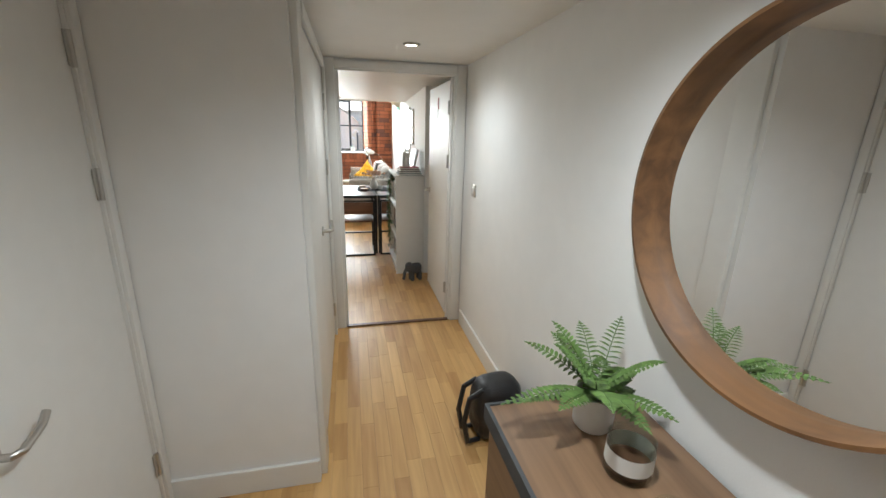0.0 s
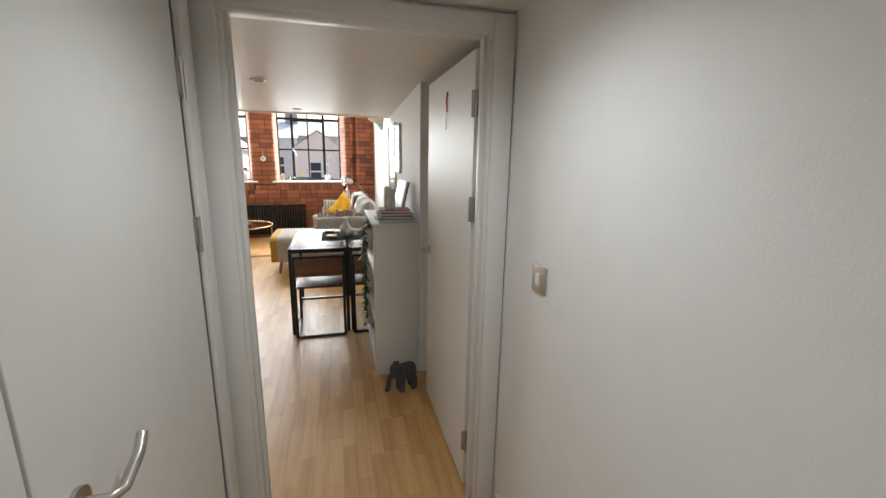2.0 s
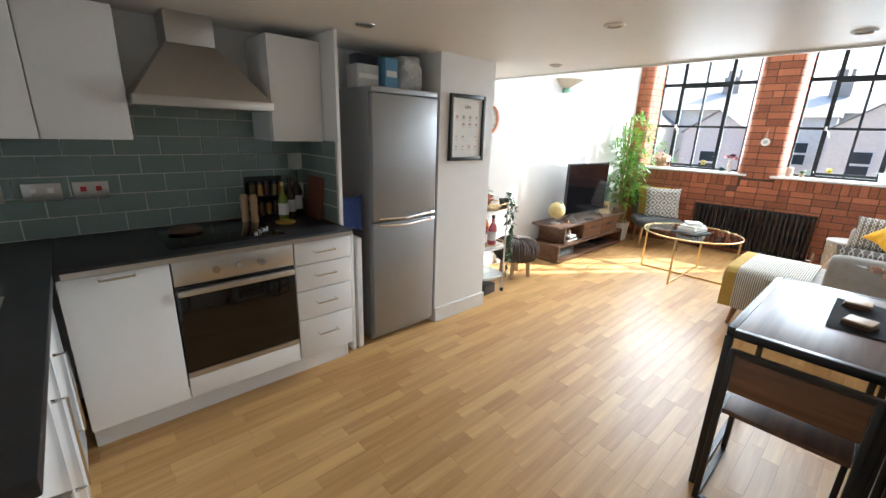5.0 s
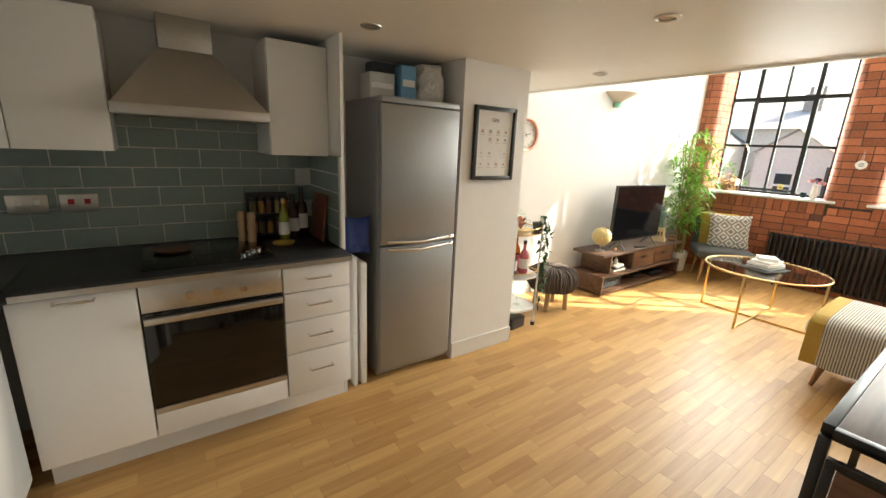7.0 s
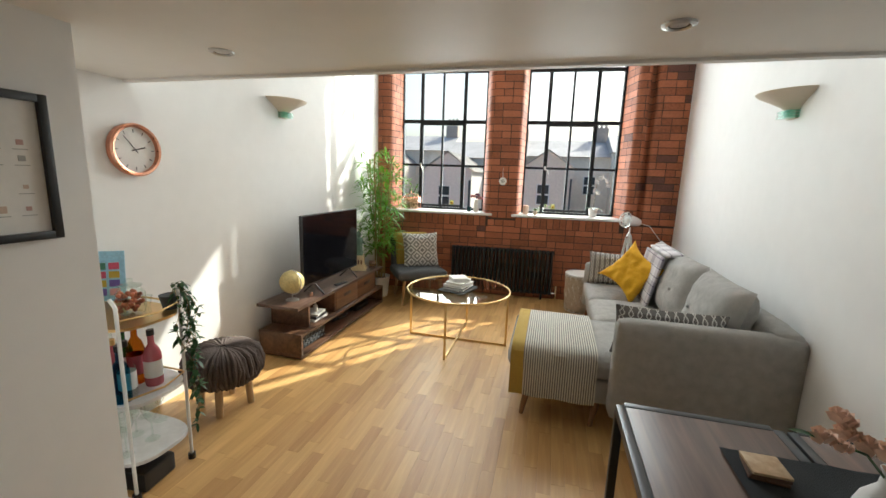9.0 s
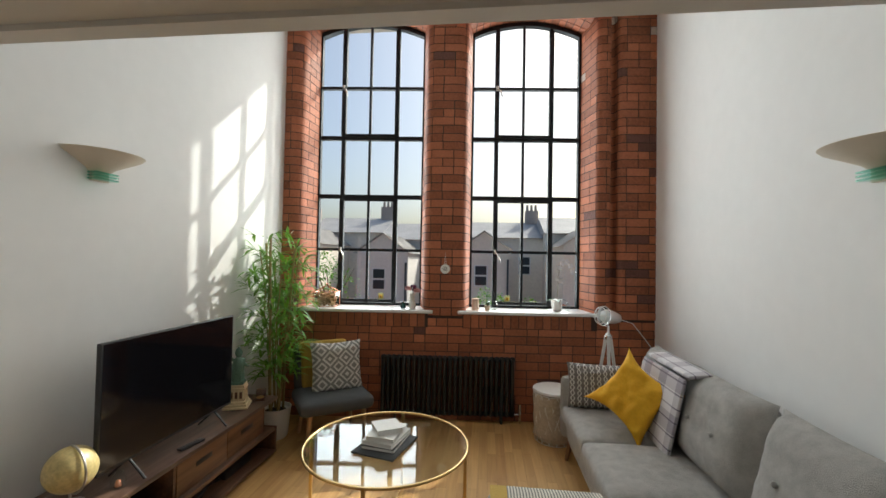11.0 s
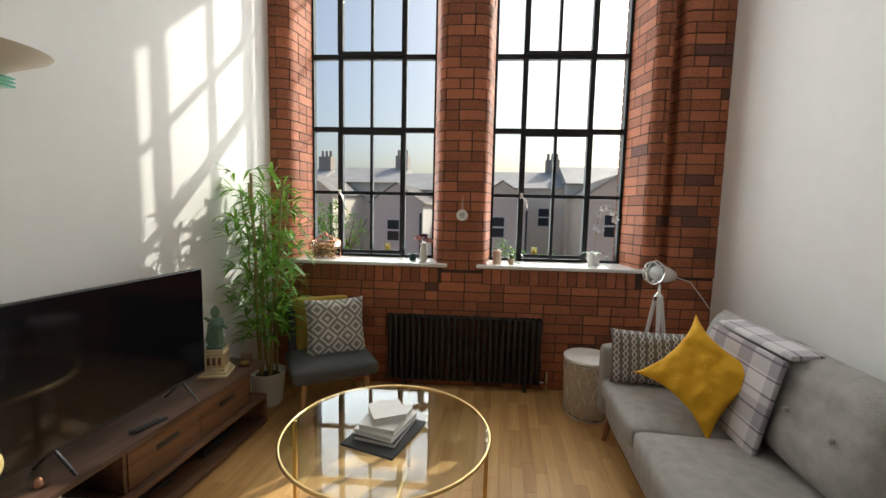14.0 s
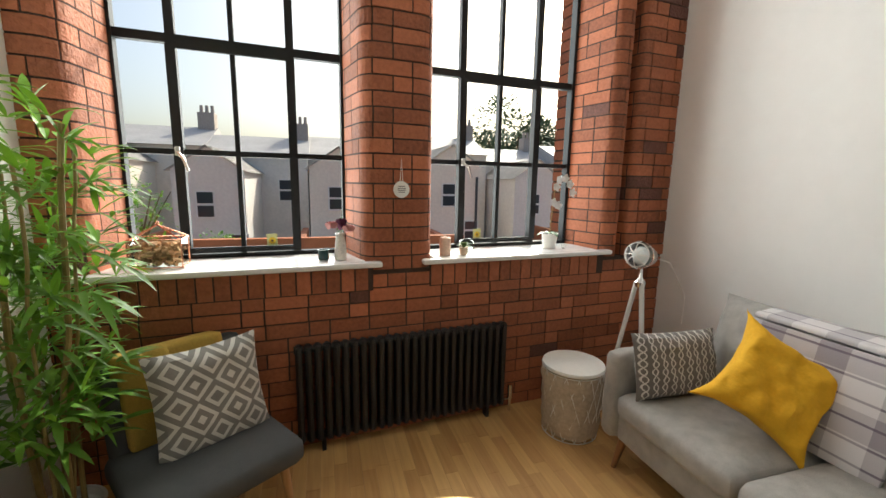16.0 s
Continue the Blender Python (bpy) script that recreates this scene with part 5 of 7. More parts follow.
sconce(xw(7.93), 7.93, 2.03, 0, 1)
sconce(xr(7.70), 7.70, 1.98, 180, -1)

# wall clock
t = thing("wall_clock", "round copper-rimmed wall clock with a pale face", "clock", pose(xw(6.60), 6.60, 1.62, 0, 90, 0))
b = bmesh.new()
lathe(b, [(0.148, 0.0), (0.15, 0.035), (0.142, 0.045), (0.130, 0.042), (0.128, 0.015)], 48)
part("rim", b, M_COPPER, t, "copper rim")
b = bmesh.new()
lathe(b, [(0.0, 0.016), (0.131, 0.016)], 48)
part("face", b, M_PAPER, t)
for k in range(12):
    a = k * math.pi / 6
    part("hour_mark", box(-0.002, 0.002, 0.098, 0.116, 0.0165, 0.018, m=pose(0, 0, 0, 0, 0, -math.degrees(a))), M_BLACK, t)
part("hand", box(-0.003, 0.003, -0.02, 0.065, 0.02, 0.022, m=pose(0, 0, 0, 0, 0, 15)), M_BLACK, t)
part("hand", box(-0.002, 0.002, -0.02, 0.10, 0.023, 0.025, m=pose(0, 0, 0, 0, 0, 130)), M_BLACK, t)

# framed print on the wall stub
t = thing("framed_print", "black-framed print with small drawings and a title", "picture", pose(-2.105, 5.565, 1.512))
W_, H_ = 0.36, 0.47
for y0, y1, z0, z1 in ((-W_ / 2, -W_ / 2 + 0.026, -H_ / 2, H_ / 2), (W_ / 2 - 0.026, W_ / 2, -H_ / 2, H_ / 2), (-W_ / 2 + 0.026, W_ / 2 - 0.026, -H_ / 2, -H_ / 2 + 0.026), (-W_ / 2 + 0.026, W_ / 2 - 0.026, H_ / 2 - 0.026, H_ / 2)):
    part("frame_bar", box(-0.004, 0.02, y0, y1, z0, z1, 0.002), M_BLACK, t)
part("paper", box(-0.003, 0.004, -W_ / 2 + 0.02, W_ / 2 - 0.02, -H_ / 2 + 0.02, H_ / 2 - 0.02), M_PAPER, t)


def words(body, size, m, material, parent, name="lettering"):
    cu = bpy.data.curves.new(name, "FONT")
    cu.body, cu.size, cu.align_x, cu.align_y, cu.extrude = body, size, "CENTER", "CENTER", 0.0004
    o = new("tmp", cu)
    me_ = bpy.data.meshes.new_from_object(o.evaluated_get(bpy.context.evaluated_depsgraph_get()))
    bpy.data.objects.remove(o)
    me_.materials.clear()
    me_.materials.append(material)
    o = new(name, me_)
    o.parent = parent
    o.matrix_local = m
    return o


words("GIN", 0.035, pose(0.0052, 0.0, 0.15, 90, 0, 90), M_BLACK, t)
M_INK = [mat("print_ink", c, 0.8) for c in ((0.55, 0.36, 0.33), (0.42, 0.42, 0.40), (0.60, 0.46, 0.38))]
rr = random.Random(5)
for i, zz in enumerate((0.08, 0.03, -0.06, -0.13)):
    for j in range(4):
        y = -0.105 + j * 0.068
        if rr.random() < 0.8:
            s_ = rr.uniform(0.006, 0.013)
            part("drawing", box(0.0042, 0.0052, y - s_, y + s_, zz - s_, zz + s_ * 0.8), M_INK[(i + j) % 3], t, smooth=False)
            part("caption", box(0.0042, 0.005, y - 0.02, y + 0.02, zz - 0.024, zz - 0.0215), M_INK[1], t, smooth=False)


def poster(y0, y1, z0, z1, label):
    t = thing("framed_picture", label, "picture", group="pictures on the long wall")
    x = xr((y0 + y1) / 2)
    for a0, a1, c0, c1 in ((y0, y0 + 0.02, z0, z1), (y1 - 0.02, y1, z0, z1), (y0 + 0.02, y1 - 0.02, z0, z0 + 0.02), (y0 + 0.02, y1 - 0.02, z1 - 0.02, z1)):
        part("frame_bar", box(x - 0.03, x + 0.005, a0, a1, c0, c1, 0.002), M_TRIM, t)
    # the print's colour is paled to carry the window's reflection in the glass
    part("glazing", box(x - 0.022, x + 0.003, y0 + 0.015, y1 - 0.015, z0 + 0.015, z1 - 0.015), mat("glazed_print_paled", (0.50, 0.46, 0.44), 0.03, vary=0.5, scale=4, spec=0.9), t, "reddish print behind glass, paled by a painted reflection")


poster(5.80, 6.28, 1.16, 1.88, "white-framed glazed picture reflecting the window")
poster(5.37, 5.70, 1.40, 1.84, "smaller white-framed glazed picture")

# plaque hanging on the pier
t = thing("hanging_plaque", "small round grey plaque on a ribbon", "ornament", WALL @ pose(-0.13, -0.012, 1.49))
b = bmesh.new()
lathe(b, [(0.0, -0.004), (0.045, -0.004), (0.048, 0.0), (0.045, 0.005), (0.0, 0.005)], 28, pose(0, 0, 0, 90, 0, 0))
part("disc", b, M_PAPER, t)
b = bmesh.new()
bent(b, [(-0.008, 0, 0.046), (0.0, 0, 0.17), (0.008, 0, 0.046)], 0.002, 5)
part("ribbon", b, M_PAPER, t)
for k in range(4):
    part("lettering", box(-0.025 + 0.004 * abs(k - 1.5), 0.025 - 0.004 * abs(k - 1.5), -0.0062, -0.005, 0.016 - k * 0.011, 0.020 - k * 0.011), M_DGREY, t, smooth=False)

# globe, dome, statue, remote, basket, books on the unit
t = thing("globe", "antique yellow desk globe on a metal stand", "globe", pose(-2.52, 7.60, 0.452))
b = bmesh.new()
bmesh.ops.create_uvsphere(b, u_segments=32, v_segments=20, radius=0.10, matrix=Matrix.Translation((0, 0, 0.16)))
part("ball", b, mat("globe_map", (0.62, 0.50, 0.22), 0.35, vary=0.35, scale=14), t)
b = bmesh.new()
bent(b, [(0.108 * math.sin(a / 10), -0.03 * math.sin(a / 10), 0.16 + 0.108 * math.cos(a / 10)) for a in range(0, 33, 3)], 0.005, 6)
tube(b, (0, 0, 0.01), (0, 0, 0.055), 0.006, 8)
part("arm", b, M_STEEL, t)
b = bmesh.new()
lathe(b, [(0.055, 0), (0.055, 0.006), (0.01, 0.015), (0, 0.015)], 24)
part("base", b, M_STEEL, t)
t = thing("glass_dome", "small glass bell dome ornament", "ornament", pose(-2.44, 7.76, 0.452))
b = bmesh.new()
lathe(b, [(0.03, 0.0), (0.032, 0.04), (0.022, 0.065), (0.006, 0.073), (0.008, 0.082), (0.0, 0.085)], 20)
part("dome", b, M_CLEAR, t)
b = bmesh.new()
lathe(b, [(0.0, 0.002), (0.018, 0.003), (0.012, 0.03), (0.0, 0.04)], 12)
part("figure", b, M_COPPER, t)
pd = thing("pedestal", "cream carved pedestal with stepped tiers and arched recesses", "pedestal", pose(-2.52, 8.83, 0.452, 0, 0, 20))
M_CREAM = mat("cream_resin", (0.62, 0.50, 0.30), 0.6, vary=0.25, scale=20, bump=0.5, bscale=90)
for h, z0, z1 in ((0.085, 0.0, 0.016), (0.076, 0.016, 0.034), (0.066, 0.034, 0.052), (0.052, 0.052, 0.135), (0.060, 0.135, 0.150), (0.054, 0.150, 0.170)):
    part("tier", box(-h, h, -h, h, z0, z1, 0.003), M_CREAM, pd)
for side in range(4):
    for k in (-1, 0, 1):
        # flat dark panels on the cream faces; their colour stands for shaded hollows
        part("recess", box(k * 0.032 - 0.009, k * 0.032 + 0.009, -0.0535, -0.0515, 0.072, 0.120, m=pose(0, 0, 0, 0, 0, 90 * side)), M_WALNUT, pd, "dark panel coloured like a shaded hollow", smooth=False)
    for k in (-1.5, -0.5, 0.5, 1.5):
        b = bmesh.new()
        tube(b, (k * 0.032, -0.055, 0.054), (k * 0.032, -0.055, 0.134), 0.0045, 8)
        b.transform(pose(0, 0, 0, 0, 0, 90 * side))
        part("column", b, M_CREAM, pd)
b = bmesh.new()
bx(b, -0.045, 0.045, -0.045, 0.045, 0, 0.022, 0.003)
lathe(b, [(0.044, 0.02), (0.048, 0.06), (0.040, 0.12), (0.046, 0.15), (0.036, 0.185), (0.014, 0.20), (0.022, 0.215), (0.024, 0.235), (0.017, 0.255), (0.003, 0.275)], 20)
for v in b.verts:
    if v.co.z > 0.022:
        v.co += Vector((v.co.x, v.co.y, 0)) * 0.45 * noise.noise(Vector((v.co.x * 30, v.co.y * 30, v.co.z * 9)))
tube(b, (0.03, 0, 0.16), (0.07, -0.02, 0.13), 0.012, 8, 0.009)
tube(b, (-0.03, 0, 0.17), (-0.06, -0.01, 0.20), 0.012, 8, 0.009)
solid("statue", b, mat("verdigris", (0.09, 0.17, 0.12), 0.55, vary=0.5, scale=18, bump=0.6, bscale=80), "verdigris green statuette standing on the cream pedestal", "statue", m=pose(-2.52, 8.83, 0.6225, 0, 0, 20))
cp = thing("pocket_compass", "open brown box with a brass compass inside", "compass", pose(-2.43, 8.985, 0.4525, 0, 0, 25))
part("case", box(-0.035, 0.035, -0.035, 0.035, 0, 0.018, 0.003), M_WALNUT, cp)
part("lid", box(-0.035, 0.035, 0.036, 0.044, 0.012, 0.080, 0.003, m=pose(0, 0, 0, -14, 0, 0)), M_WALNUT, cp, "raised brown lid")
b = bmesh.new()
lathe(b, [(0.0, 0.0182), (0.027, 0.0182), (0.029, 0.024), (0.024, 0.027), (0.0, 0.025)], 24)
part("dial", b, M_GOLD, cp, "brass compass dial")
b = bmesh.new()
bx(b, -0.02, 0.02, -0.08, 0.08, 0, 0.014, 0.004)
rc = solid("remote_control", b, M_PLASTIC_BLACK, "black remote control lying on the unit", "remote control", m=pose(-2.40, 8.20, 0.453, 0, 0, -12))
for i in range(7):
    for j in range(3):
        part("key", box(-0.013 + j * 0.009, -0.006 + j * 0.009, -0.065 + i * 0.017, -0.056 + i * 0.017, 0.0135, 0.0155), M_DGREY, rc, smooth=False)
t = thing("wire_basket", "dark woven basket on the lower shelf", "basket", pose(-2.52, 7.70, 0.046))
b = bmesh.new()
for k in range(4):
    z = 0.012 + k * 0.034
    for i in range(14):
        y = -0.17 + i * 0.025
        bx(b, 0.118 + (0.006 if (i + k) % 2 else 0), 0.128 + (0.006 if (i + k) % 2 else 0), y, y + 0.022, z, z + 0.026)
bx(b, -0.12, 0.118, -0.18, 0.18, 0, 0.01)
bx(b, -0.12, 0.118, -0.18, -0.17, 0.01, 0.14)
bx(b, -0.12, 0.118, 0.17, 0.18, 0.01, 0.14)
part("weave", b, M_DGREY, t, smooth=False)
for k, (w_, h_, c_) in enumerate(((0.22, 0.022, M_PAPER), (0.20, 0.02, M_DGREY), (0.17, 0.02, M_PAPER))):
    solid("book", box(-0.07, 0.07, -w_ / 2, w_ / 2, 0, h_, 0.002), c_, "small hardback lying on the shelf", "book", group="books on the unit", m=pose(-2.46, 7.83, 0.2225 + k * 0.0225, 0, 0, 4 * k))
b = bmesh.new()
lathe(b, [(0.02, 0), (0.022, 0.05), (0.008, 0.06), (0.009, 0.075), (0.0, 0.075)], 16)
solid("bottle", b, M_WHITE, "small white bottle on the books", "bottle", m=pose(-2.45, 7.83, 0.2885))
b = bmesh.new()
rr = random.Random(8)
for k in range(4):
    bent(b, [(rr.uniform(-0.08, 0.08), rr.uniform(-0.25, 0.25), rr.uniform(0.01, 0.06)) for _ in range(9)], 0.005, 6)
solid("cable_heap", b, M_PLASTIC_BLACK, "tangle of black cables on the low shelf", "cables", m=pose(-2.50, 8.35, 0.046))
solid("media_box", box(-0.1, 0.1, -0.15, 0.15, 0, 0.05, 0.004), M_PLASTIC_BLACK, "flat black media box on the shelf", "media box", m=pose(-2.52, 8.72, 0.046))

# books on the coffee table
solid("tray", box(-0.13, 0.13, -0.16, 0.16, 0, 0.012, 0.004), M_DGREY, "dark grey slate tray on the coffee table", "tray", m=pose(-1.23, 8.25, 0.5105, 0, 0, -15))
for k, (w_, d_, h_, c_, a) in enumerate(((0.20, 0.26, 0.022, M_DGREY, -10), (0.19, 0.25, 0.022, M_PAPER, -14), (0.17, 0.23, 0.024, M_PAPER, -8), (0.15, 0.15, 0.03, M_PAPER, 30))):
    bk_ = thing("book", "pale hardback book in the stack on the glass table", "book", pose(-1.23, 8.27, 0.523 + (0, 0.0225, 0.045, 0.0695)[k], 0, 0, a), "books on the glass table")
    part("cover", box(-w_ / 2, w_ / 2, -d_ / 2, d_ / 2, 0, 0.003), c_, bk_, smooth=False)
    part("page_block", box(-w_ / 2 + 0.004, w_ / 2 - 0.004, -d_ / 2 + 0.004, d_ / 2 - 0.004, 0.003, h_ - 0.003), M_PAPER, bk_, smooth=False)
    part("cover", box(-w_ / 2, w_ / 2, -d_ / 2, d_ / 2, h_ - 0.003, h_), c_, bk_, smooth=False)


# ---- on the sills ----
def on_sill(u, v):
    return WALL @ pose(u, v, 1.0785)


t = thing("glass_house", "copper and glass house box filled with corks", "ornament", on_sill(-1.37, 0.16))
b = bmesh.new()
rr = random.Random(2)
for k in range(150):
    p = Vector((rr.uniform(-0.095, 0.095), rr.uniform(-0.06, 0.06), rr.uniform(0.012, 0.125)))
    d = Vector((rr.uniform(-1, 1), rr.uniform(-1, 1), rr.uniform(-0.4, 0.4))).normalized() * 0.018
    tube(b, p - d, p + d, 0.010, 7)
tagged(part("corks", b, mat("cork", (0.50, 0.30, 0.17), 0.9, vary=0.4, scale=20, island=0.6), t), kind="stuff")
b = bmesh.new()
x, y = 0.115, 0.08
for sx in (-x, x):
    for sy in (-y, y):
        tube(b, (sx, sy, 0), (sx, sy, 0.145), 0.004, 6); tube(b, (sx, sy, 0.145), (0, 0, 0.215), 0.004, 6)
for z in (0.004, 0.145):
    for sy in (-y, y):
        tube(b, (-x, sy, z), (x, sy, z), 0.004, 6)
    for sx in (-x, x):
        tube(b, (sx, -y, z), (sx, y, z), 0.004, 6)
bmesh.ops.create_icosphere(b, subdivisions=2, radius=0.009, matrix=Matrix.Translation((0, 0, 0.225)))
part("frame", b, M_COPPER, t, "copper edging")
for a0, a1, c0, c1 in ((-x, x, -y, -y + 0.002), (-x, x, y - 0.002, y), (-x, -x + 0.002, -y, y), (x - 0.002, x, -y, y)):
    part("glass_side", box(a0, a1, c0, c1, 0.004, 0.143), M_CLEAR, t, smooth=False)
b = bmesh.new()
lathe(b, [(0.0, 0.002), (0.03, 0.002), (0.033, 0.06), (0.029, 0.06), (0.027, 0.012), (0.0, 0.012)], 24)
solid("candle_cup", b, mat("dark_green_glass", (0.012, 0.05, 0.05), 0.2), "dark green candle cup on the sill", "candle", m=on_sill(-0.56, 0.12))
t = thing("flower_vase", "speckled white vase with pink and purple roses", "vase", on_sill(-0.465, 0.10))
b = bmesh.new()
lathe(b, [(0.032, 0), (0.036, 0.03), (0.03, 0.10), (0.024, 0.14), (0.03, 0.155), (0.025, 0.155), (0.02, 0.13), (0, 0.1)], 24)
part("vase_body", b, mat("speckled_ceramic", (0.72, 0.68, 0.62), 0.35, vary=0.35, scale=18), t)


def rose(parent, p, r, m_):
    b = bmesh.new()
    for k in range(14):
        a, f = k * 2.4, 0.25 + 0.75 * k / 13
        c = Vector((math.cos(a), math.sin(a), 0))
        cc = Vector(p) + c * r * 0.55 * f + Vector((0, 0, r * (0.5 - 0.5 * f)))
        s_ = c.cross(Vector((0, 0, 1)))
        w = r * 0.55 * f + 0.004
        v = [b.verts.new(cc - s_ * w * 0.5 - Vector((0, 0, w))), b.verts.new(cc + s_ * w * 0.5 - Vector((0, 0, w))), b.verts.new(cc + s_ * w + c * w * 0.4), b.verts.new(cc + c * w * 0.6 + Vector((0, 0, w * 0.6))), b.verts.new(cc - s_ * w + c * w * 0.4)]
        b.faces.new(v)
    part("flower", b, m_, parent)


M_PINK, M_PURPLE, M_PEACH = mat("pink_petal", (0.65, 0.33, 0.32), 0.7), mat("purple_petal", (0.14, 0.03, 0.09), 0.7), mat("peach_petal", (0.90, 0.64, 0.50), 0.7, vary=0.3)
for p, r_, m_ in (((-0.045, 0, 0.205), 0.042, M_PINK), ((0.01, 0, 0.225), 0.036, M_PURPLE), ((0.05, -0.01, 0.185), 0.042, M_PINK), ((0.02, 0.03, 0.19), 0.035, M_PURPLE)):
    rose(t, p, r_, m_)
b = bmesh.new()
lathe(b, [(0.036, 0), (0.036, 0.11), (0.03, 0.115), (0.006, 0.12), (0.003, 0.13), (0, 0.13)], 24)
solid("pillar_candle", b, mat("cream_wax", (0.66, 0.47, 0.36), 0.6, vary=0.2, scale=10), "patterned cream pillar candle on the sill", "candle", m=on_sill(0.18, 0.08))
t = thing("succulent", "small green succulent in a pale cup", "plant", on_sill(0.30, 0.06))
b = bmesh.new()
lathe(b, [(0.022, 0), (0.03, 0.05), (0.026, 0.05), (0, 0.04)], 20)
part("pot", b, mat("terracotta_pale", (0.50, 0.38, 0.28), 0.8), t)
b = bmesh.new()
for k in range(30):
    a = k * 2.4
    leafy(b, Vector((0, 0, 0.045)), Vector((math.cos(a), math.sin(a), 0.4 + 0.05 * k)), 0.06, 0.014, 0.2)
part("leaves", b, M_FERN, t)
b = bmesh.new()
lathe(b, [(0.04, 0), (0.055, 0.03), (0.05, 0.07), (0.035, 0.085), (0.033, 0.085), (0.048, 0.068), (0.052, 0.03)], 28)
solid("glass_bowl", b, M_CLEAR, "small round glass bowl on the sill", "bowl", m=on_sill(0.36, 0.15))
t = thing("orchid", "white orchid in a white pot", "plant", on_sill(1.02, 0.16))
b = bmesh.new()
lathe(b, [(0.045, 0), (0.058, 0.105), (0.062, 0.11), (0.056, 0.11), (0.05, 0.09), (0, 0.088)], 28)
part("pot", b, M_WHITE, t, "white ceramic pot")
b = bmesh.new()
for a in (0.3, 1.6, 3.2, 4.6):
    leafy(b, Vector((0, 0, 0.10)), Vector((math.cos(a), math.sin(a), 0.5)), 0.13, 0.04, 0.5)
part("leaves", b, M_IVY, t)
b = bmesh.new()
stem = [(0, 0, 0.10), (0.01, 0, 0.25), (0.02, 0, 0.40), (0.06, 0, 0.49), (0.12, -0.01, 0.48), (0.15, -0.02, 0.42)]
bent(b, stem, 0.003, 6)
part("stem", b, M_CANE, t)
M_ORCH = mat("orchid_petal", (0.82, 0.80, 0.80), 0.6)
for p in ((0.02, -0.02, 0.44), (0.05, -0.01, 0.49), (0.09, -0.02, 0.50), (0.13, -0.02, 0.46), (0.15, -0.03, 0.40), (0.0, -0.02, 0.33), (0.04, -0.02, 0.31)):
    b = bmesh.new()
    for k in range(5):
        a = k * 1.2566
        leafy(b, Vector(p), Vector((math.cos(a), -0.25, math.sin(a))), 0.036, 0.03, 0.0, Vector((0, 1, 0)))
    part("flower", b, M_ORCH, t)
b = bmesh.new()
lathe(b, [(0.018, 0), (0.02, 0.05), (0.01, 0.07), (0.012, 0.085), (0, 0.085)], 14)
solid("crystal", b, M_CLEAR, "small clear glass ornament on the sill", "ornament", m=on_sill(1.12, 0.12))
for u in (-0.84, 0.54):
    t = thing("flower_sticker", "yellow sunflower sticker on the window pane", "sticker", WALL @ pose(u, 0.372, 1.165))
    part("card", box(-0.03, 0.03, 0.0, 0.002, -0.04, 0.04), mat("pale_yellow_card", (0.62, 0.62, 0.30), 0.7), t, smooth=False)
    b = bmesh.new()
    for k in range(10):
        leafy(b, Vector((0, -0.002, 0)), Vector((math.cos(k * 0.6283), 0, math.sin(k * 0.6283))), 0.024, 0.012, 0, Vector((0, 1, 0)))
    part("petals", b, mat("sun_yellow", (0.75, 0.50, 0.02), 0.7), t)
    b = bmesh.new()
    lathe(b, [(0.0, 0.004), (0.008, 0.004), (0.008, 0)], 12, pose(0, 0, 0, 90, 0, 0))
    part("centre", b, M_WALNUT, t)

# ---- dining table, bookcase, kitchen clutter ----
b = bmesh.new()
nx, ny = 14, 10
g = {(i, j): b.verts.new((0.07 + 0.42 * i / nx, 5.52 + 0.47 * j / ny, 0.7735 + 0.0016 * math.sin(i * 1.3) * math.sin(j * 1.1))) for i in range(nx + 1) for j in range(ny + 1)}
for i in range(nx):
    for j in range(ny):
        b.faces.new((g[i, j], g[i + 1, j], g[i + 1, j + 1], g[i, j + 1]))
bmesh.ops.solidify(b, geom=b.faces[:], thickness=-0.002)
solid("table_runner", b, M_GREY_CLOTH, "slate grey cloth runner on the dining table", "table runner")
t = thing("vase_of_blossom", "white teardrop vase with peach blossom", "vase", pose(0.30, 5.74, 0.776))
b = bmesh.new()
lathe(b, [(0.03, 0), (0.052, 0.02), (0.06, 0.05), (0.05, 0.085), (0.026, 0.12), (0.022, 0.15), (0.027, 0.162), (0.022, 0.162), (0.018, 0.13), (0, 0.1)], 32)
part("vase_body", b, M_WHITE, t, "white glazed vase with a blush neck")
rr = random.Random(6)
for k in range(24):
    a, r_ = rr.uniform(0, 6.283), rr.uniform(0.0, 0.10)
    rose(t, (r_ * math.cos(a) * 1.3, r_ * math.sin(a), 0.21 + rr.uniform(-0.02, 0.035)), rr.uniform(0.018, 0.032), M_PEACH)
for s in (-1, 1):
    rose(t, (0.14 * s, 0.01, 0.215), 0.026, M_PEACH)
    b = bmesh.new()
    bent(b, [(0, 0, 0.12), (0.06 * s, 0, 0.19), (0.14 * s, 0.01, 0.21)], 0.003, 5)
    leafy(b, Vector((0.15 * s, 0, 0.21)), Vector((s, 0.2, 0.3)), 0.06, 0.02, 0.2)
    part("stem", b, M_IVY, t)
for x, y in ((0.365, 5.80), (0.39, 5.73)):
    b = bmesh.new()
    lathe(b, [(0.024, 0), (0.03, 0.05), (0.026, 0.05), (0.02, 0.01), (0, 0.01)], 20)
    solid("condiment_pot", b, M_WHITE, "small white pot behind the vase", "pot", group="condiment pots", m=pose(x, y, 0.776))
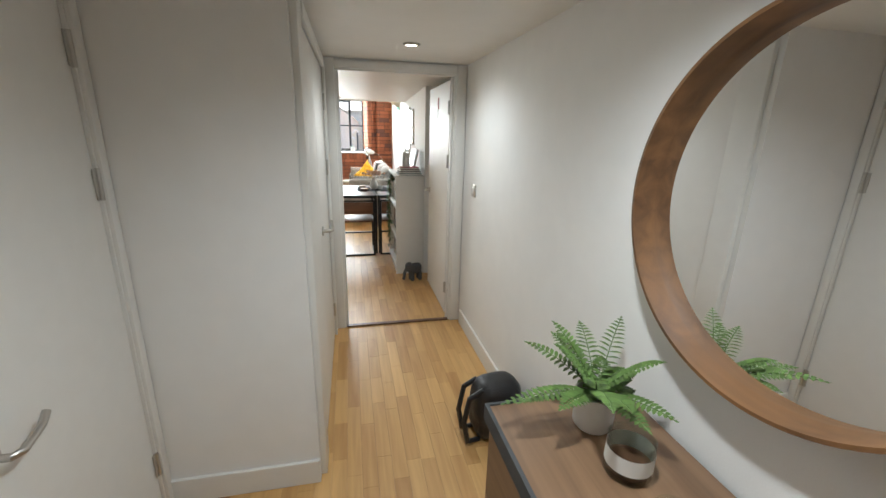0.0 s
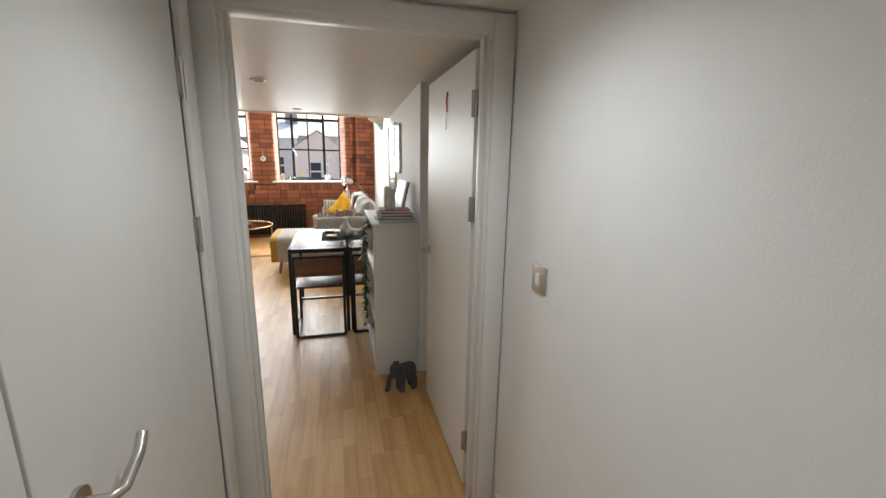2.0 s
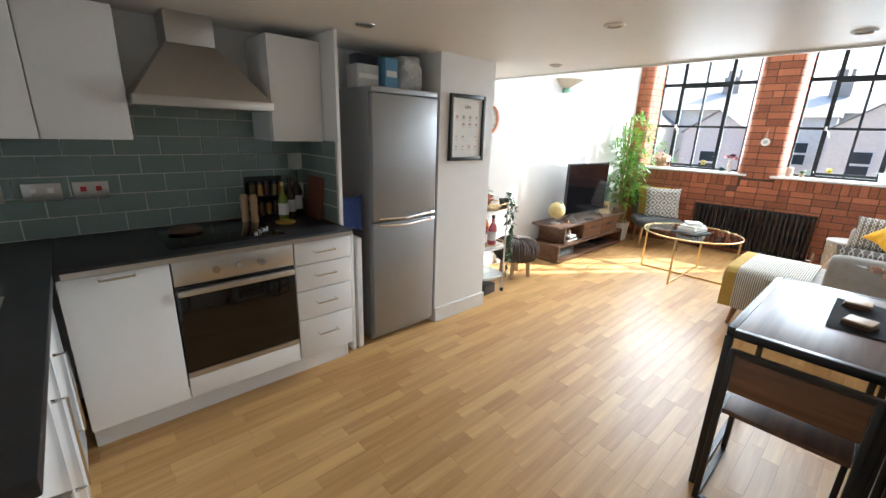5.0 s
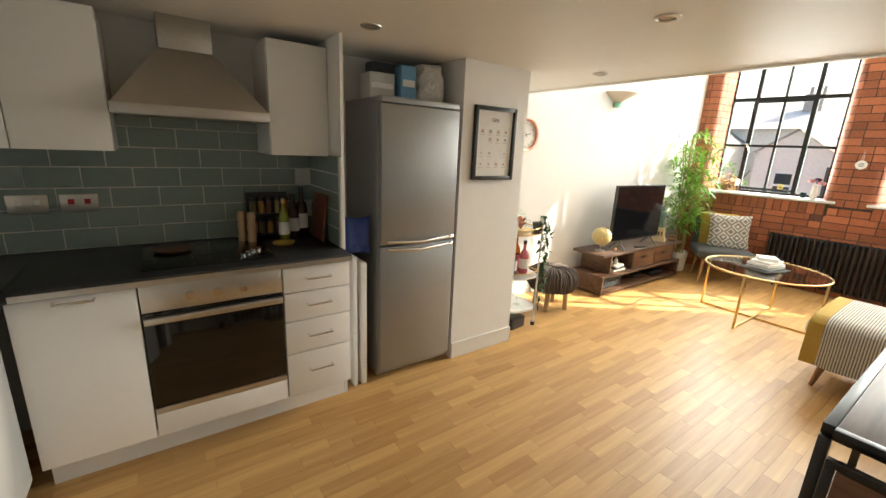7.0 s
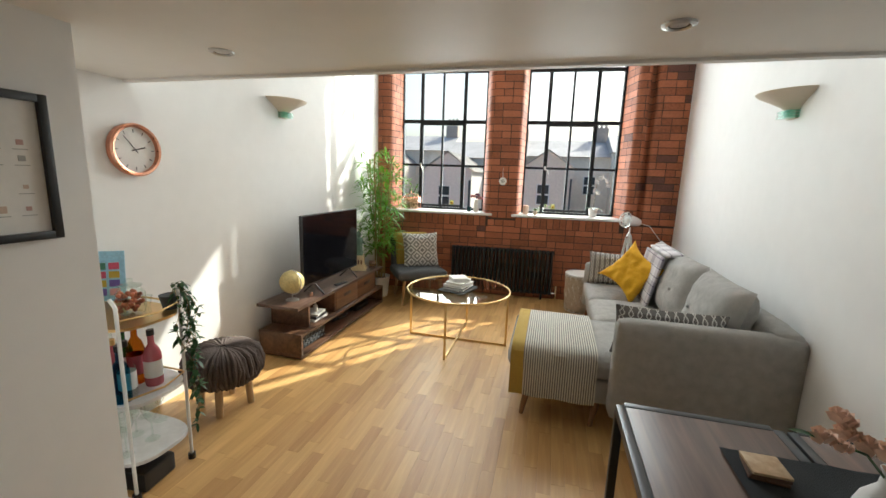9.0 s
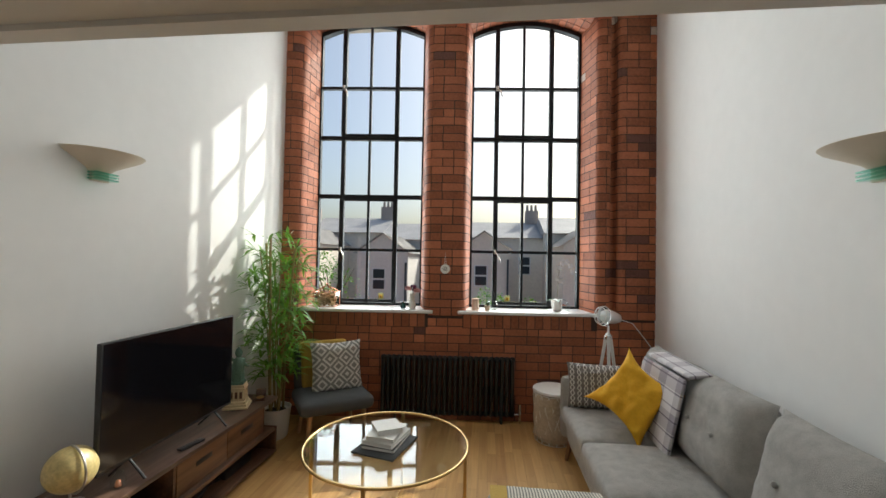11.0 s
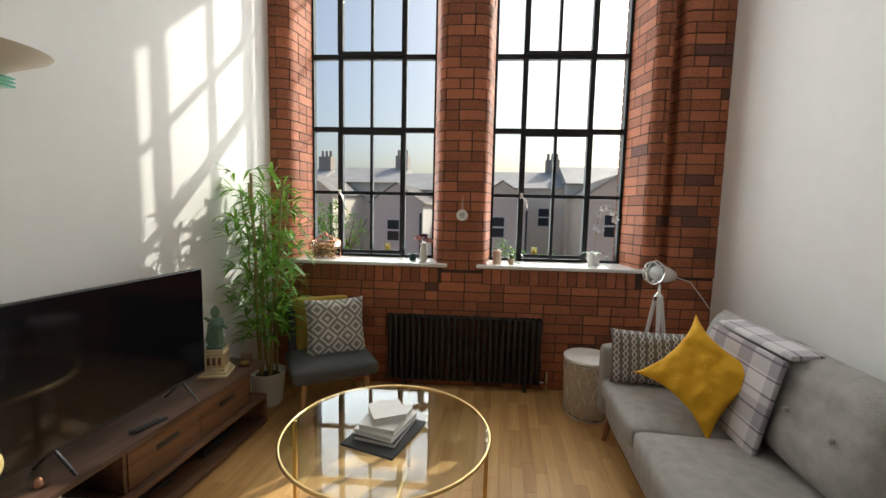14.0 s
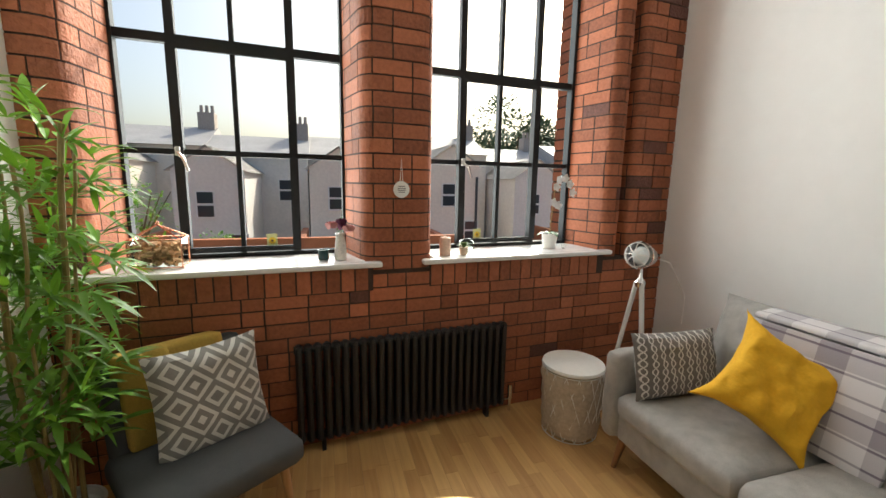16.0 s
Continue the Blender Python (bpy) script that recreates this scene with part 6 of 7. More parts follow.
for k, (x, y, a) in enumerate(((0.145, 5.90, -8), (0.165, 5.62, -20))):
    for j in range(3):
        solid("coaster", box(-0.045, 0.045, -0.045, 0.045, 0, 0.008, 0.002), M_BEECH if j == 2 else M_WALNUT, "square cork and wood coaster in a small stack", "coaster", group="coasters", m=pose(x, y, 0.776 + j * 0.0085, 0, 0, a + 4 * j))
# on the bookcase
cols_ = ((0.30, 0.42, 0.42), (0.10, 0.08, 0.07), (0.14, 0.12, 0.11), (0.32, 0.05, 0.07))
for k, c in enumerate(cols_):
    bk_ = thing("book", "large book lying in a stack on the bookcase", "book", pose(0.62, 4.50, 1.1005 + k * 0.021, 0, 0, (3, -4, 5, -2)[k]), "books on the bookcase")
    w_ = 0.13 - 0.008 * k
    part("cover", box(-w_, w_, -0.10, 0.10, 0, 0.003), mat("book_cover", c, 0.5), bk_, smooth=False)
    part("page_block", box(-w_ + 0.004, w_ - 0.004, -0.096, 0.096, 0.003, 0.017), M_PAPER, bk_, smooth=False)
    part("cover", box(-w_, w_, -0.10, 0.10, 0.017, 0.020), bk_.children[0].data.materials[0], bk_, smooth=False)
b = bmesh.new()
soft(b, -0.05, 0.05, -0.028, 0.028, 0.06, 0.15, 0.03)
for x in (-0.035, 0.035):
    soft(b, x - 0.016, x + 0.016, -0.022, 0.022, 0.0, 0.08, 0.01)
soft(b, -0.075, -0.03, -0.02, 0.02, 0.10, 0.16, 0.02)
bent(b, [(-0.07, 0, 0.12), (-0.08, 0, 0.08), (-0.078, 0, 0.02)], 0.012, 8)
solid("elephant_ornament", b, M_WHITE, "white ceramic elephant ornament on the books", "ornament", m=pose(0.585, 4.46, 1.186, 0, 0, 60))
t = thing("leaning_board", "pale framed board leaning on the wall above the bookcase", "board", pose(0.66, 4.72, 1.1005, 0, 14, 4))
part("panel", box(-0.006, 0.006, -0.13, 0.15, 0.0, 0.27, 0.003), mat("pale_board", (0.62, 0.66, 0.68), 0.25), t)
part("edge", box(0.006, 0.014, -0.135, 0.155, 0.0, 0.275, 0.002), M_WALNUT, t)
rr = random.Random(9)
for z in (0.078, 0.418, 0.758):
    y = 4.37
    while y < 4.98:
        w_, h_ = rr.uniform(0.015, 0.04), rr.uniform(0.2, 0.27)
        c = rr.choice(((0.05, 0.08, 0.16), (0.5, 0.48, 0.45), (0.2, 0.05, 0.05), (0.08, 0.1, 0.1), (0.35, 0.3, 0.2)))
        solid("book", box(0.50, 0.70, y, y + w_ - 0.001, z, z + h_, 0.001), mat("book_spine", c, 0.5), "upright book on the open bookcase", "book", group="books on the shelves", smooth=False)
        y += w_


def trailing(name, label, origin, falls, mt, seed, pot=True):
    t = thing(name, label, "plant", pose(*origin))
    if pot:
        b = bmesh.new()
        lathe(b, [(0.035, 0), (0.05, 0.07), (0.045, 0.07), (0, 0.06)], 20)
        part("pot", b, M_DGREY, t)
    r2 = random.Random(seed)
    b, lv = bmesh.new(), bmesh.new()
    for dx, dy, drop in falls:
        pts_ = [(0, 0, 0.07), (dx * 0.6, dy * 0.6, 0.11), (dx, dy, 0.05)]
        n_ = max(4, int(abs(drop) / 0.06))
        pts_ += [(dx * 1.05 + r2.uniform(-0.012, 0.012), dy + r2.uniform(-0.02, 0.02), 0.05 - drop * (i + 1) / n_) for i in range(n_)]
        bent(b, pts_, 0.0018, 5)
        for p in pts_[1:]:
            for k in range(6):
                d = Vector((r2.uniform(-1, 1), r2.uniform(-1, 1), r2.uniform(-0.9, 0.5)))
                leafy(lv, Vector(p) + Vector((0, 0, r2.uniform(-0.03, 0.03))), d, r2.uniform(0.025, 0.05), r2.uniform(0.014, 0.024), 0.3)
    part("stem", b, M_CANE, t)
    tagged(part("leaves", lv, mt, t), kind="stuff")


trailing("trailing_ivy", "ivy trailing down the bookcase front", (0.50, 4.72, 0.98 - 0.04), [(-0.07, -0.03, 0.25), (-0.08, 0.02, 0.5), (-0.075, 0.05, 0.75), (-0.085, -0.06, 0.62), (-0.07, 0.08, 0.35)], M_IVY, 4, False)
# door-stop elephant
b = bmesh.new()
soft(b, -0.07, 0.07, -0.045, 0.045, 0.07, 0.19, 0.045)
for x in (-0.045, 0.045):
    for y in (-0.025, 0.025):
        soft(b, x - 0.02, x + 0.02, y - 0.018, y + 0.018, 0.0, 0.10, 0.012)
soft(b, -0.115, -0.045, -0.038, 0.038, 0.10, 0.20, 0.034)
bent(b, [(-0.10, 0, 0.14), (-0.125, 0, 0.10), (-0.13, 0, 0.05), (-0.14, 0, 0.02)], 0.017, 8)
for s in (-1, 1):
    soft(b, -0.075, -0.03, s * 0.05 - 0.008, s * 0.05 + 0.008, 0.11, 0.19, 0.008)
solid("elephant_doorstop", b, M_DGREY, "dark grey cloth elephant door stop on the floor", "door stop", m=pose(0.64, 4.12, 0.0, 0, 0, 15))

# on top of the fridge
rr = random.Random(12)
for x, y, w_, d_, h_, c, n in ((-2.35, 4.83, 0.14, 0.16, 0.14, (0.55, 0.55, 0.52), "pale carton"), (-2.28, 4.98, 0.09, 0.10, 0.19, (0.15, 0.35, 0.55), "blue and white carton"), (-2.45, 4.92, 0.10, 0.2, 0.22, (0.06, 0.07, 0.10), "dark box")):
    t = thing("packet", n + " on top of the fridge", "packet", pose(x, y, 1.7385))
    part("carton", box(-w_ / 2, w_ / 2, -d_ / 2, d_ / 2, 0, h_, 0.003), mat("carton", c, 0.6, vary=0.3, scale=20), t)
    part("printed_band", box(w_ / 2 - 0.0005, w_ / 2 + 0.0008, -d_ / 2 + 0.01, d_ / 2 - 0.01, h_ * 0.4, h_ * 0.6), M_PAPER, t, smooth=False)
for y, c, n in ((5.14, (0.62, 0.62, 0.60), "crumpled translucent plastic bag of rolls"), (5.05, (0.10, 0.30, 0.34), "teal plastic bag")):
    b = bmesh.new()
    soft(b, -0.09, 0.09, -0.085, 0.085, 0, 0.225, 0.05, n=8)
    for v in b.verts:
        v.co += Vector((1, 1, 0.3)) * 0.035 * noise.noise(v.co * 15)
        v.co.z = max(v.co.z, 0)
    solid("plastic_bag", b, mat("bag_film", c, 0.25, vary=0.3, scale=12, bump=0.5, bscale=30), n + " on the fridge", "bag", m=pose(-2.30 + (0.0 if y > 5.1 else -0.12), y, 1.7385))


def bottle(x, y, z, h, r, m_, cap, label="bottle", grp="bottles", cat="bottle", band=None):
    t = thing("bottle", label, cat, pose(x, y, z), grp)
    b = bmesh.new()
    lathe(b, [(r * 0.92, 0), (r, h * 0.05), (r, h * 0.55), (r * 0.75, h * 0.66), (r * 0.36, h * 0.74), (r * 0.34, h * 0.92), (0, h * 0.92)], 18)
    part("body", b, m_, t)
    b = bmesh.new()
    lathe(b, [(r * 0.42, h * 0.9), (r * 0.42, h), (0, h)], 14)
    part("cap", b, cap, t)
    if band:
        b = bmesh.new()
        lathe(b, [(r * 1.015, h * 0.16), (r * 1.015, h * 0.46)], 18)
        bmesh.ops.delete(b, geom=[f for f in b.faces if len(f.verts) > 4], context="FACES")
        part("paper_label", b, band, t)
    return t


G_OIL, G_GREEN, G_BROWN = mat("oil_bottle", (0.20, 0.24, 0.03), 0.12), mat("green_bottle", (0.03, 0.09, 0.02), 0.12), mat("brown_bottle", (0.05, 0.025, 0.015), 0.15)
bottle(-2.46, 4.34, 0.913, 0.26, 0.032, G_BROWN, M_BLACK, "dark sauce bottle by the tiles", band=M_PAPER)
bottle(-2.40, 4.27, 0.913, 0.24, 0.03, G_OIL, M_GOLD, "olive oil bottle on the worktop", band=M_PAPER)
bottle(-2.50, 4.40, 0.913, 0.30, 0.034, G_BROWN, M_BLACK, "tall dark bottle by the tiles", band=M_PAPER)
for x, y in ((-2.46, 4.06), (-2.42, 4.10)):
    t = thing("salt_mill", "pale banded wooden mill on the worktop", "mill", pose(x, y, 0.918), "mills")
    b = bmesh.new()
    lathe(b, [(0.022, 0), (0.024, 0.02), (0.02, 0.05), (0.024, 0.08), (0.021, 0.12), (0.025, 0.14), (0.018, 0.165), (0, 0.17)], 20)
    part("body", b, M_BEECH, t)
t = thing("spice_rack", "wire rack of small spice jars against the tiles", "spice rack", pose(-2.53, 4.22, 0.913))
for r_ in range(2):
    part("shelf", box(-0.045, 0.045, -0.11, 0.11, 0.02 + r_ * 0.12, 0.026 + r_ * 0.12), M_BLACK, t, smooth=False)
    for k in range(5):
        b = bmesh.new()
        lathe(b, [(0.018, 0), (0.018, 0.07), (0, 0.07)], 14, Matrix.Translation((0.01, -0.088 + k * 0.044, 0.027 + r_ * 0.12)))
        j = part("jar", b, mat("spice", ((0.30, 0.08, 0.03), (0.12, 0.09, 0.03), (0.35, 0.2, 0.05), (0.10, 0.04, 0.03), (0.2, 0.18, 0.08))[(k + r_) % 5], 0.3), t)
        b = bmesh.new()
        lathe(b, [(0.019, 0.07), (0.019, 0.088), (0, 0.088)], 14, Matrix.Translation((0.01, -0.088 + k * 0.044, 0.027 + r_ * 0.12)))
        part("lid", b, M_BLACK, j)
part("upright", box(-0.05, -0.045, -0.115, 0.115, 0, 0.26), M_BLACK, t, smooth=False)
b = bmesh.new()
bx(b, -0.11, 0.11, -0.009, 0.009, 0, 0.27, 0.006)
solid("chopping_board", b, mat("red_brown_board", (0.14, 0.045, 0.025), 0.45), "red-brown chopping board leaning on the side tiles", "chopping board", m=pose(-2.38, 4.455, 0.913, -6, 0, 0))
b = bmesh.new()
lathe(b, [(0, 0.002), (0.05, 0.002), (0.06, 0.014), (0.052, 0.014), (0, 0.006)], 24)
solid("spoon_rest", b, M_OCHRE, "small yellow dish on the worktop", "dish", m=pose(-2.30, 4.24, 0.913))
t = thing("kettle", "glass and steel kettle in the worktop corner", "kettle", pose(-2.42, 2.95, 0.913))
b = bmesh.new()
lathe(b, [(0.08, 0), (0.085, 0.03), (0.075, 0.17), (0.06, 0.2), (0, 0.21)], 24)
part("body", b, M_CHROME, t)
b = bmesh.new()
bent(b, [(0.06, 0, 0.19), (0.12, 0, 0.19), (0.13, 0, 0.1), (0.08, 0, 0.04)], 0.011, 8)
part("handle", b, M_PLASTIC_BLACK, t)
t = thing("dish_rack", "black wire dish rack on the drainer", "dish rack", pose(-1.20, 2.90, 0.918))
b = bmesh.new()
for k in range(9):
    bent(b, [(-0.16 + k * 0.04, -0.12, 0.005), (-0.16 + k * 0.04, -0.12, 0.12), (-0.16 + k * 0.04, 0.12, 0.12), (-0.16 + k * 0.04, 0.12, 0.005)], 0.003, 5)
for z in (0.01, 0.12):
    bent(b, [(-0.17, -0.12, z), (0.17, -0.12, z), (0.17, 0.12, z), (-0.17, 0.12, z), (-0.17, -0.12, z)], 0.004, 5)
part("wires", b, M_BLACK, t)
b = bmesh.new()
pillow(b, 0.2, 0.14, 0.02, 8, m=pose(0.02, 0.05, 0.10, 70, 0, 0))
part("blue_cloth", b, bpy.data.materials["blue_plastic"], t, "blue cloth")

# ---- bar cart ----
before = set(scene.collection.objects)
t = thing("bar_cart", "gold and white round-fronted bar cart with three shelves", "bar cart", pose(-2.44, 6.07, 0))
HX, HY = 0.33, 0.19


def oval(z, th, s=1.0):
    b = bmesh.new()
    pts_ = [(HX * s * math.copysign(abs(math.cos(a)) ** 0.6, math.cos(a)), HY * s * math.copysign(abs(math.sin(a)) ** 0.6, math.sin(a))) for a in [k * 6.2832 / 40 for k in range(40)]]
    lo_ = [b.verts.new((*p, z)) for p in pts_]
    hi_ = [b.verts.new((*p, z + th)) for p in pts_]
    b.faces.new(lo_[::-1]); b.faces.new(hi_)
    for k in range(40):
        b.faces.new((lo_[k], lo_[(k + 1) % 40], hi_[(k + 1) % 40], hi_[k]))
    return b


M_MARBLE = mat("white_marble", (0.72, 0.71, 0.70), 0.2, vary=0.15, scale=5)
part("shelf", oval(0.82, 0.012), M_GOLD, t, "gold rimmed top tray")
part("shelf", oval(0.45, 0.018), M_MARBLE, t, "pale shelf")
part("shelf", oval(0.165, 0.018), M_MARBLE, t, "pale shelf")
for x, y in ((0.29, 0.15), (0.29, -0.15), (-0.29, 0.15), (-0.29, -0.15)):
    b = bmesh.new()
    bent(b, [(x, y, 0.03), (x, y, 0.93), (x - math.copysign(0.03, x), y, 0.965)], 0.008, 8)
    part("post", b, M_WHITE, t, "white tube post")
    b = bmesh.new()
    lathe(b, [(0, 0), (0.018, 0.0), (0.018, 0.03), (0, 0.03)], 14, Matrix.Translation((x, y, 0)))
    part("castor", b, M_PLASTIC_BLACK, t)
for z in (0.87, 0.50):
    b = bmesh.new()
    bent(b, [(0.29, -0.15, z), (0.335, 0, z), (0.29, 0.15, z), (-0.29, 0.15, z)], 0.005, 6)
    part("guard_rail", b, M_GOLD, t)
G_BLUE, G_PINK, G_AMBER = glass("blue_gin_bottle", (0.20, 0.52, 0.68)), mat("pink_bottle", (0.55, 0.13, 0.16), 0.12), glass("amber_bottle", (0.70, 0.36, 0.10))
rr = random.Random(21)
for k in range(12):
    x, y = -2.69 + (k % 6) * 0.092, 6.00 + (k // 6) * 0.12 + rr.uniform(-0.012, 0.012)
    bottle(x, y, 0.4685, rr.uniform(0.26, 0.325), rr.uniform(0.036, 0.042), (G_BLUE, M_CLEAR, G_GREEN, G_AMBER, G_PINK, M_CLEAR, G_BROWN)[k % 7], (M_BLACK, M_GOLD, M_BLACK)[k % 3], "spirit bottle on the bar cart", "bar bottles", band=M_PAPER if k % 2 else G_PINK)
bottle(-2.215, 5.955, 0.4685, 0.27, 0.036, G_BLUE, M_BLACK, "square blue gin bottle on the cart", "bar bottles")
for k in range(14):
    t2 = thing("wine_glass", "clear stemmed glass on the low shelf", "glass", pose(-2.66 + (k % 5) * 0.105, 5.96 + (k // 5) * 0.13, 0.1835), "stemmed glasses")
    b = bmesh.new()
    lathe(b, [(0.032, 0), (0.03, 0.003), (0.004, 0.01), (0.004, 0.09), (0.02, 0.11), (0.038, 0.16), (0.034, 0.21)], 18)
    bmesh.ops.delete(b, geom=[f for f in b.faces if len(f.verts) > 4 and f.calc_center_median().z > 0.2], context="FACES")
    part("bowl", b, M_CLEAR, t2)
b = bmesh.new()
soft(b, -0.15, 0.15, -0.09, 0.09, 0.0, 0.10, 0.012)
solid("black_case", b, M_PLASTIC_BLACK, "black case under the bar cart", "case", m=pose(-2.30, 6.03, 0.0, 0, 0, 6))
t = thing("ice_bucket", "steel tumbler stuffed with coloured straws", "tumbler", pose(-2.46, 5.97, 0.8325))
b = bmesh.new()
lathe(b, [(0.042, 0), (0.055, 0.15), (0.051, 0.15), (0.04, 0.01)], 24)
part("tumbler", b, M_CHROME, t)
rr = random.Random(4)
for k in range(16):
    b = bmesh.new()
    a = rr.uniform(0, 6.28)
    tube(b, (0.02 * math.cos(a), 0.02 * math.sin(a), 0.02), (0.05 * math.cos(a), 0.05 * math.sin(a), rr.uniform(0.2, 0.27)), 0.010, 7)
    part("straw", b, mat("straw", ((0.6, 0.05, 0.1), (0.02, 0.3, 0.4), (0.7, 0.3, 0.02), (0.3, 0.05, 0.35), (0.6, 0.5, 0.1))[k % 5], 0.4), t)
t = thing("sweet_jar", "glass jar of bright sweets on the cart", "jar", pose(-2.30, 6.10, 0.8325))
b = bmesh.new()
lathe(b, [(0.05, 0), (0.06, 0.03), (0.06, 0.10), (0.04, 0.13), (0.045, 0.135)], 24)
part("glass_body", b, M_CLEAR, t)
b = bmesh.new()
lathe(b, [(0, 0.145), (0.05, 0.14), (0.05, 0.135), (0.012, 0.15), (0.015, 0.17), (0, 0.175)], 20)
part("lid", b, M_CLEAR, t)
b = bmesh.new()
for k in range(50):
    bmesh.ops.create_icosphere(b, subdivisions=1, radius=0.012, matrix=Matrix.Translation((rr.uniform(-0.04, 0.04), rr.uniform(-0.04, 0.04), rr.uniform(0.012, 0.10))))
tagged(part("sweets", b, mat("sweets", (0.45, 0.14, 0.08), 0.4, vary=0.9, scale=40, island=1.5), t), kind="stuff")
for x, y in ((-2.36, 6.0), (-2.30, 5.96), (-2.24, 6.02), (-2.2, 6.1)):
    b = bmesh.new()
    lathe(b, [(0.018, 0), (0.010, 0.045), (0.022, 0.10), (0.02, 0.10)], 16)
    solid("jigger", b, M_CHROME if x < -2.25 else M_CLEAR, "small bar measure on the cart", "bar measure", group="bar measures", m=pose(x, y, 0.8325))
t = thing("greeting_card", "bright illustrated card standing on the cart", "card", pose(-2.62, 6.16, 0.8325, -8, 0, 38))
part("card", box(-0.13, 0.13, -0.003, 0.003, 0, 0.26), mat("sky_print", (0.30, 0.55, 0.70), 0.5, vary=0.3, scale=18), t, smooth=False)
for k in range(16):
    x, z = -0.11 + (k % 4) * 0.057, 0.03 + (k // 4) * 0.045
    part("printed_shape", box(x, x + 0.045, -0.0042, -0.003, z, z + 0.035), mat("print_colour", ((0.6, 0.08, 0.15), (0.55, 0.4, 0.05), (0.15, 0.1, 0.4), (0.6, 0.3, 0.3), (0.05, 0.2, 0.12))[k % 5], 0.5), t, smooth=False)
trailing("cart_ivy", "ivy and light string trailing down the bar cart", (-2.20, 6.22, 0.8325), [(0.06, 0.03, 0.35), (0.08, 0.02, 0.55), (0.07, -0.02, 0.25), (0.04, 0.06, 0.7), (0.09, 0.04, 0.45)], M_IVY, 14)

for ob in set(scene.collection.objects) - before:
    if ob.parent is None:
        ob.location += Vector((-0.065, 0.05, 0))

# ---- hall things ----
t = thing("console_table", "rustic wooden console with a metal-framed top", "console table")
part("top", box(0.385, 0.845, -0.15, 0.99, 0.725, 0.75, 0.002), M_CONSOLE, t)
for y0, y1 in ((0.991, 1.0), (-0.16, -0.151)):
    part("edge_trim", box(0.372, 0.852, y0, y1, 0.70, 0.754), M_DGREY, t, smooth=False)
part("edge_trim", box(0.372, 0.384, -0.151, 0.991, 0.70, 0.754), M_DGREY, t, smooth=False)
part("body", box(0.40, 0.845, -0.14, 0.985, 0.16, 0.724), M_CONSOLE, t, smooth=False)
for k in range(2):
    d_ = part("cabinet_door", box(0.385, 0.399, -0.13 + k * 0.56, 0.42 + k * 0.56, 0.18, 0.69, 0.002), M_CONSOLE, t)
    part("handle", box(0.372, 0.385, 0.37 + k * 0.10, 0.385 + k * 0.10, 0.40, 0.5, 0.003), M_BLACK, d_, "black bar handle")
for x in (0.40, 0.83):
    for y in (-0.13, 0.97):
        part("leg", box(x - 0.014, x + 0.014, y - 0.014, y + 0.014, 0, 0.16, 0.002), M_BLACK, t)
t = thing("round_mirror", "round mirror in a deep warm wooden rim", "mirror", pose(XH, 0.60, 1.405, 0, -90, 0))
b = bmesh.new()
n = 96
prof_ = [(0.406, 0.002), (0.406, 0.076), (0.397, 0.076), (0.388, 0.022), (0.388, 0.002)]
rings = [[b.verts.new((r_ * math.cos(k * 6.2832 / n), r_ * math.sin(k * 6.2832 / n), z)) for k in range(n)] for r_, z in prof_]
for u, v in zip(rings, rings[1:] + rings[:1]):
    for k in range(n):
        b.faces.new((u[k], u[(k + 1) % n], v[(k + 1) % n], v[k]))
part("rim", b, grain("rim_wood", (0.085, 0.038, 0.013), (0.24, 0.115, 0.042), 0.5, "Y", 6), t, "bent wooden rim")
b = bmesh.new()
lathe(b, [(0.0, 0.015), (0.390, 0.015)], 96)
part("mirror_glass", b, M_MIRROR, t, smooth=False)
t = thing("fern", "green artificial fern in a white pot on the console", "plant", pose(0.65, 0.86, 0.7505))
b = bmesh.new()
lathe(b, [(0.048, 0), (0.055, 0.01), (0.058, 0.11), (0.052, 0.11), (0.048, 0.09), (0, 0.088)], 28)
part("pot", b, M_WHITE, t, "white ceramic pot")
rr = random.Random(31)
for k in range(22):
    a = k * 2.4
    d = Vector((math.cos(a), math.sin(a), rr.uniform(0.25, 1.8))).normalized()
    ln = rr.uniform(0.2, 0.32)
    if d.x > 0.5:
        ln *= 0.6
    b = bmesh.new()
    side_ = d.cross(Vector((0, 0, 1))).normalized()
    prev = None
    pts_ = []
    for i in range(17):
        s = i / 16
        c = Vector((0, 0, 0.10)) + d * ln * s - Vector((0, 0, 0.5)) * ln * s * s * 0.6
        pts_.append(c)
        if i:
            w = 0.034 * math.sin(math.pi * min(1, s * 0.92 + 0.1)) ** 0.8 + 0.004
            for sg in (1, -1):
                leafy(b, c, side_ * sg + d * 0.35, w, 0.0115, 0.15)
    bent(b, pts_, 0.0016, 5)
    part("frond", b, M_FERN, t)
t = thing("jar_candle", "large scented candle in a clear glass", "candle", pose(0.64, 0.69, 0.7505))
b = bmesh.new()
lathe(b, [(0.0, 0.002), (0.052, 0.0), (0.056, 0.01), (0.056, 0.10), (0.052, 0.10), (0.051, 0.015)], 32)
part("glass_cup", b, M_CLEAR, t)
b = bmesh.new()
lathe(b, [(0.05, 0.012), (0.05, 0.03), (0, 0.03)], 28)
part("wax", b, M_WALNUT, t, "dark wax")
b = bmesh.new()
lathe(b, [(0.0565, 0.03), (0.0565, 0.075)], 32)
bmesh.ops.delete(b, geom=[f for f in b.faces if len(f.verts) > 4], context="FACES")
part("paper_label", b, M_PAPER, t)
b = bmesh.new()
lathe(b, [(0.045, 0.0), (0.048, 0.006), (0.0, 0.004)], 28)
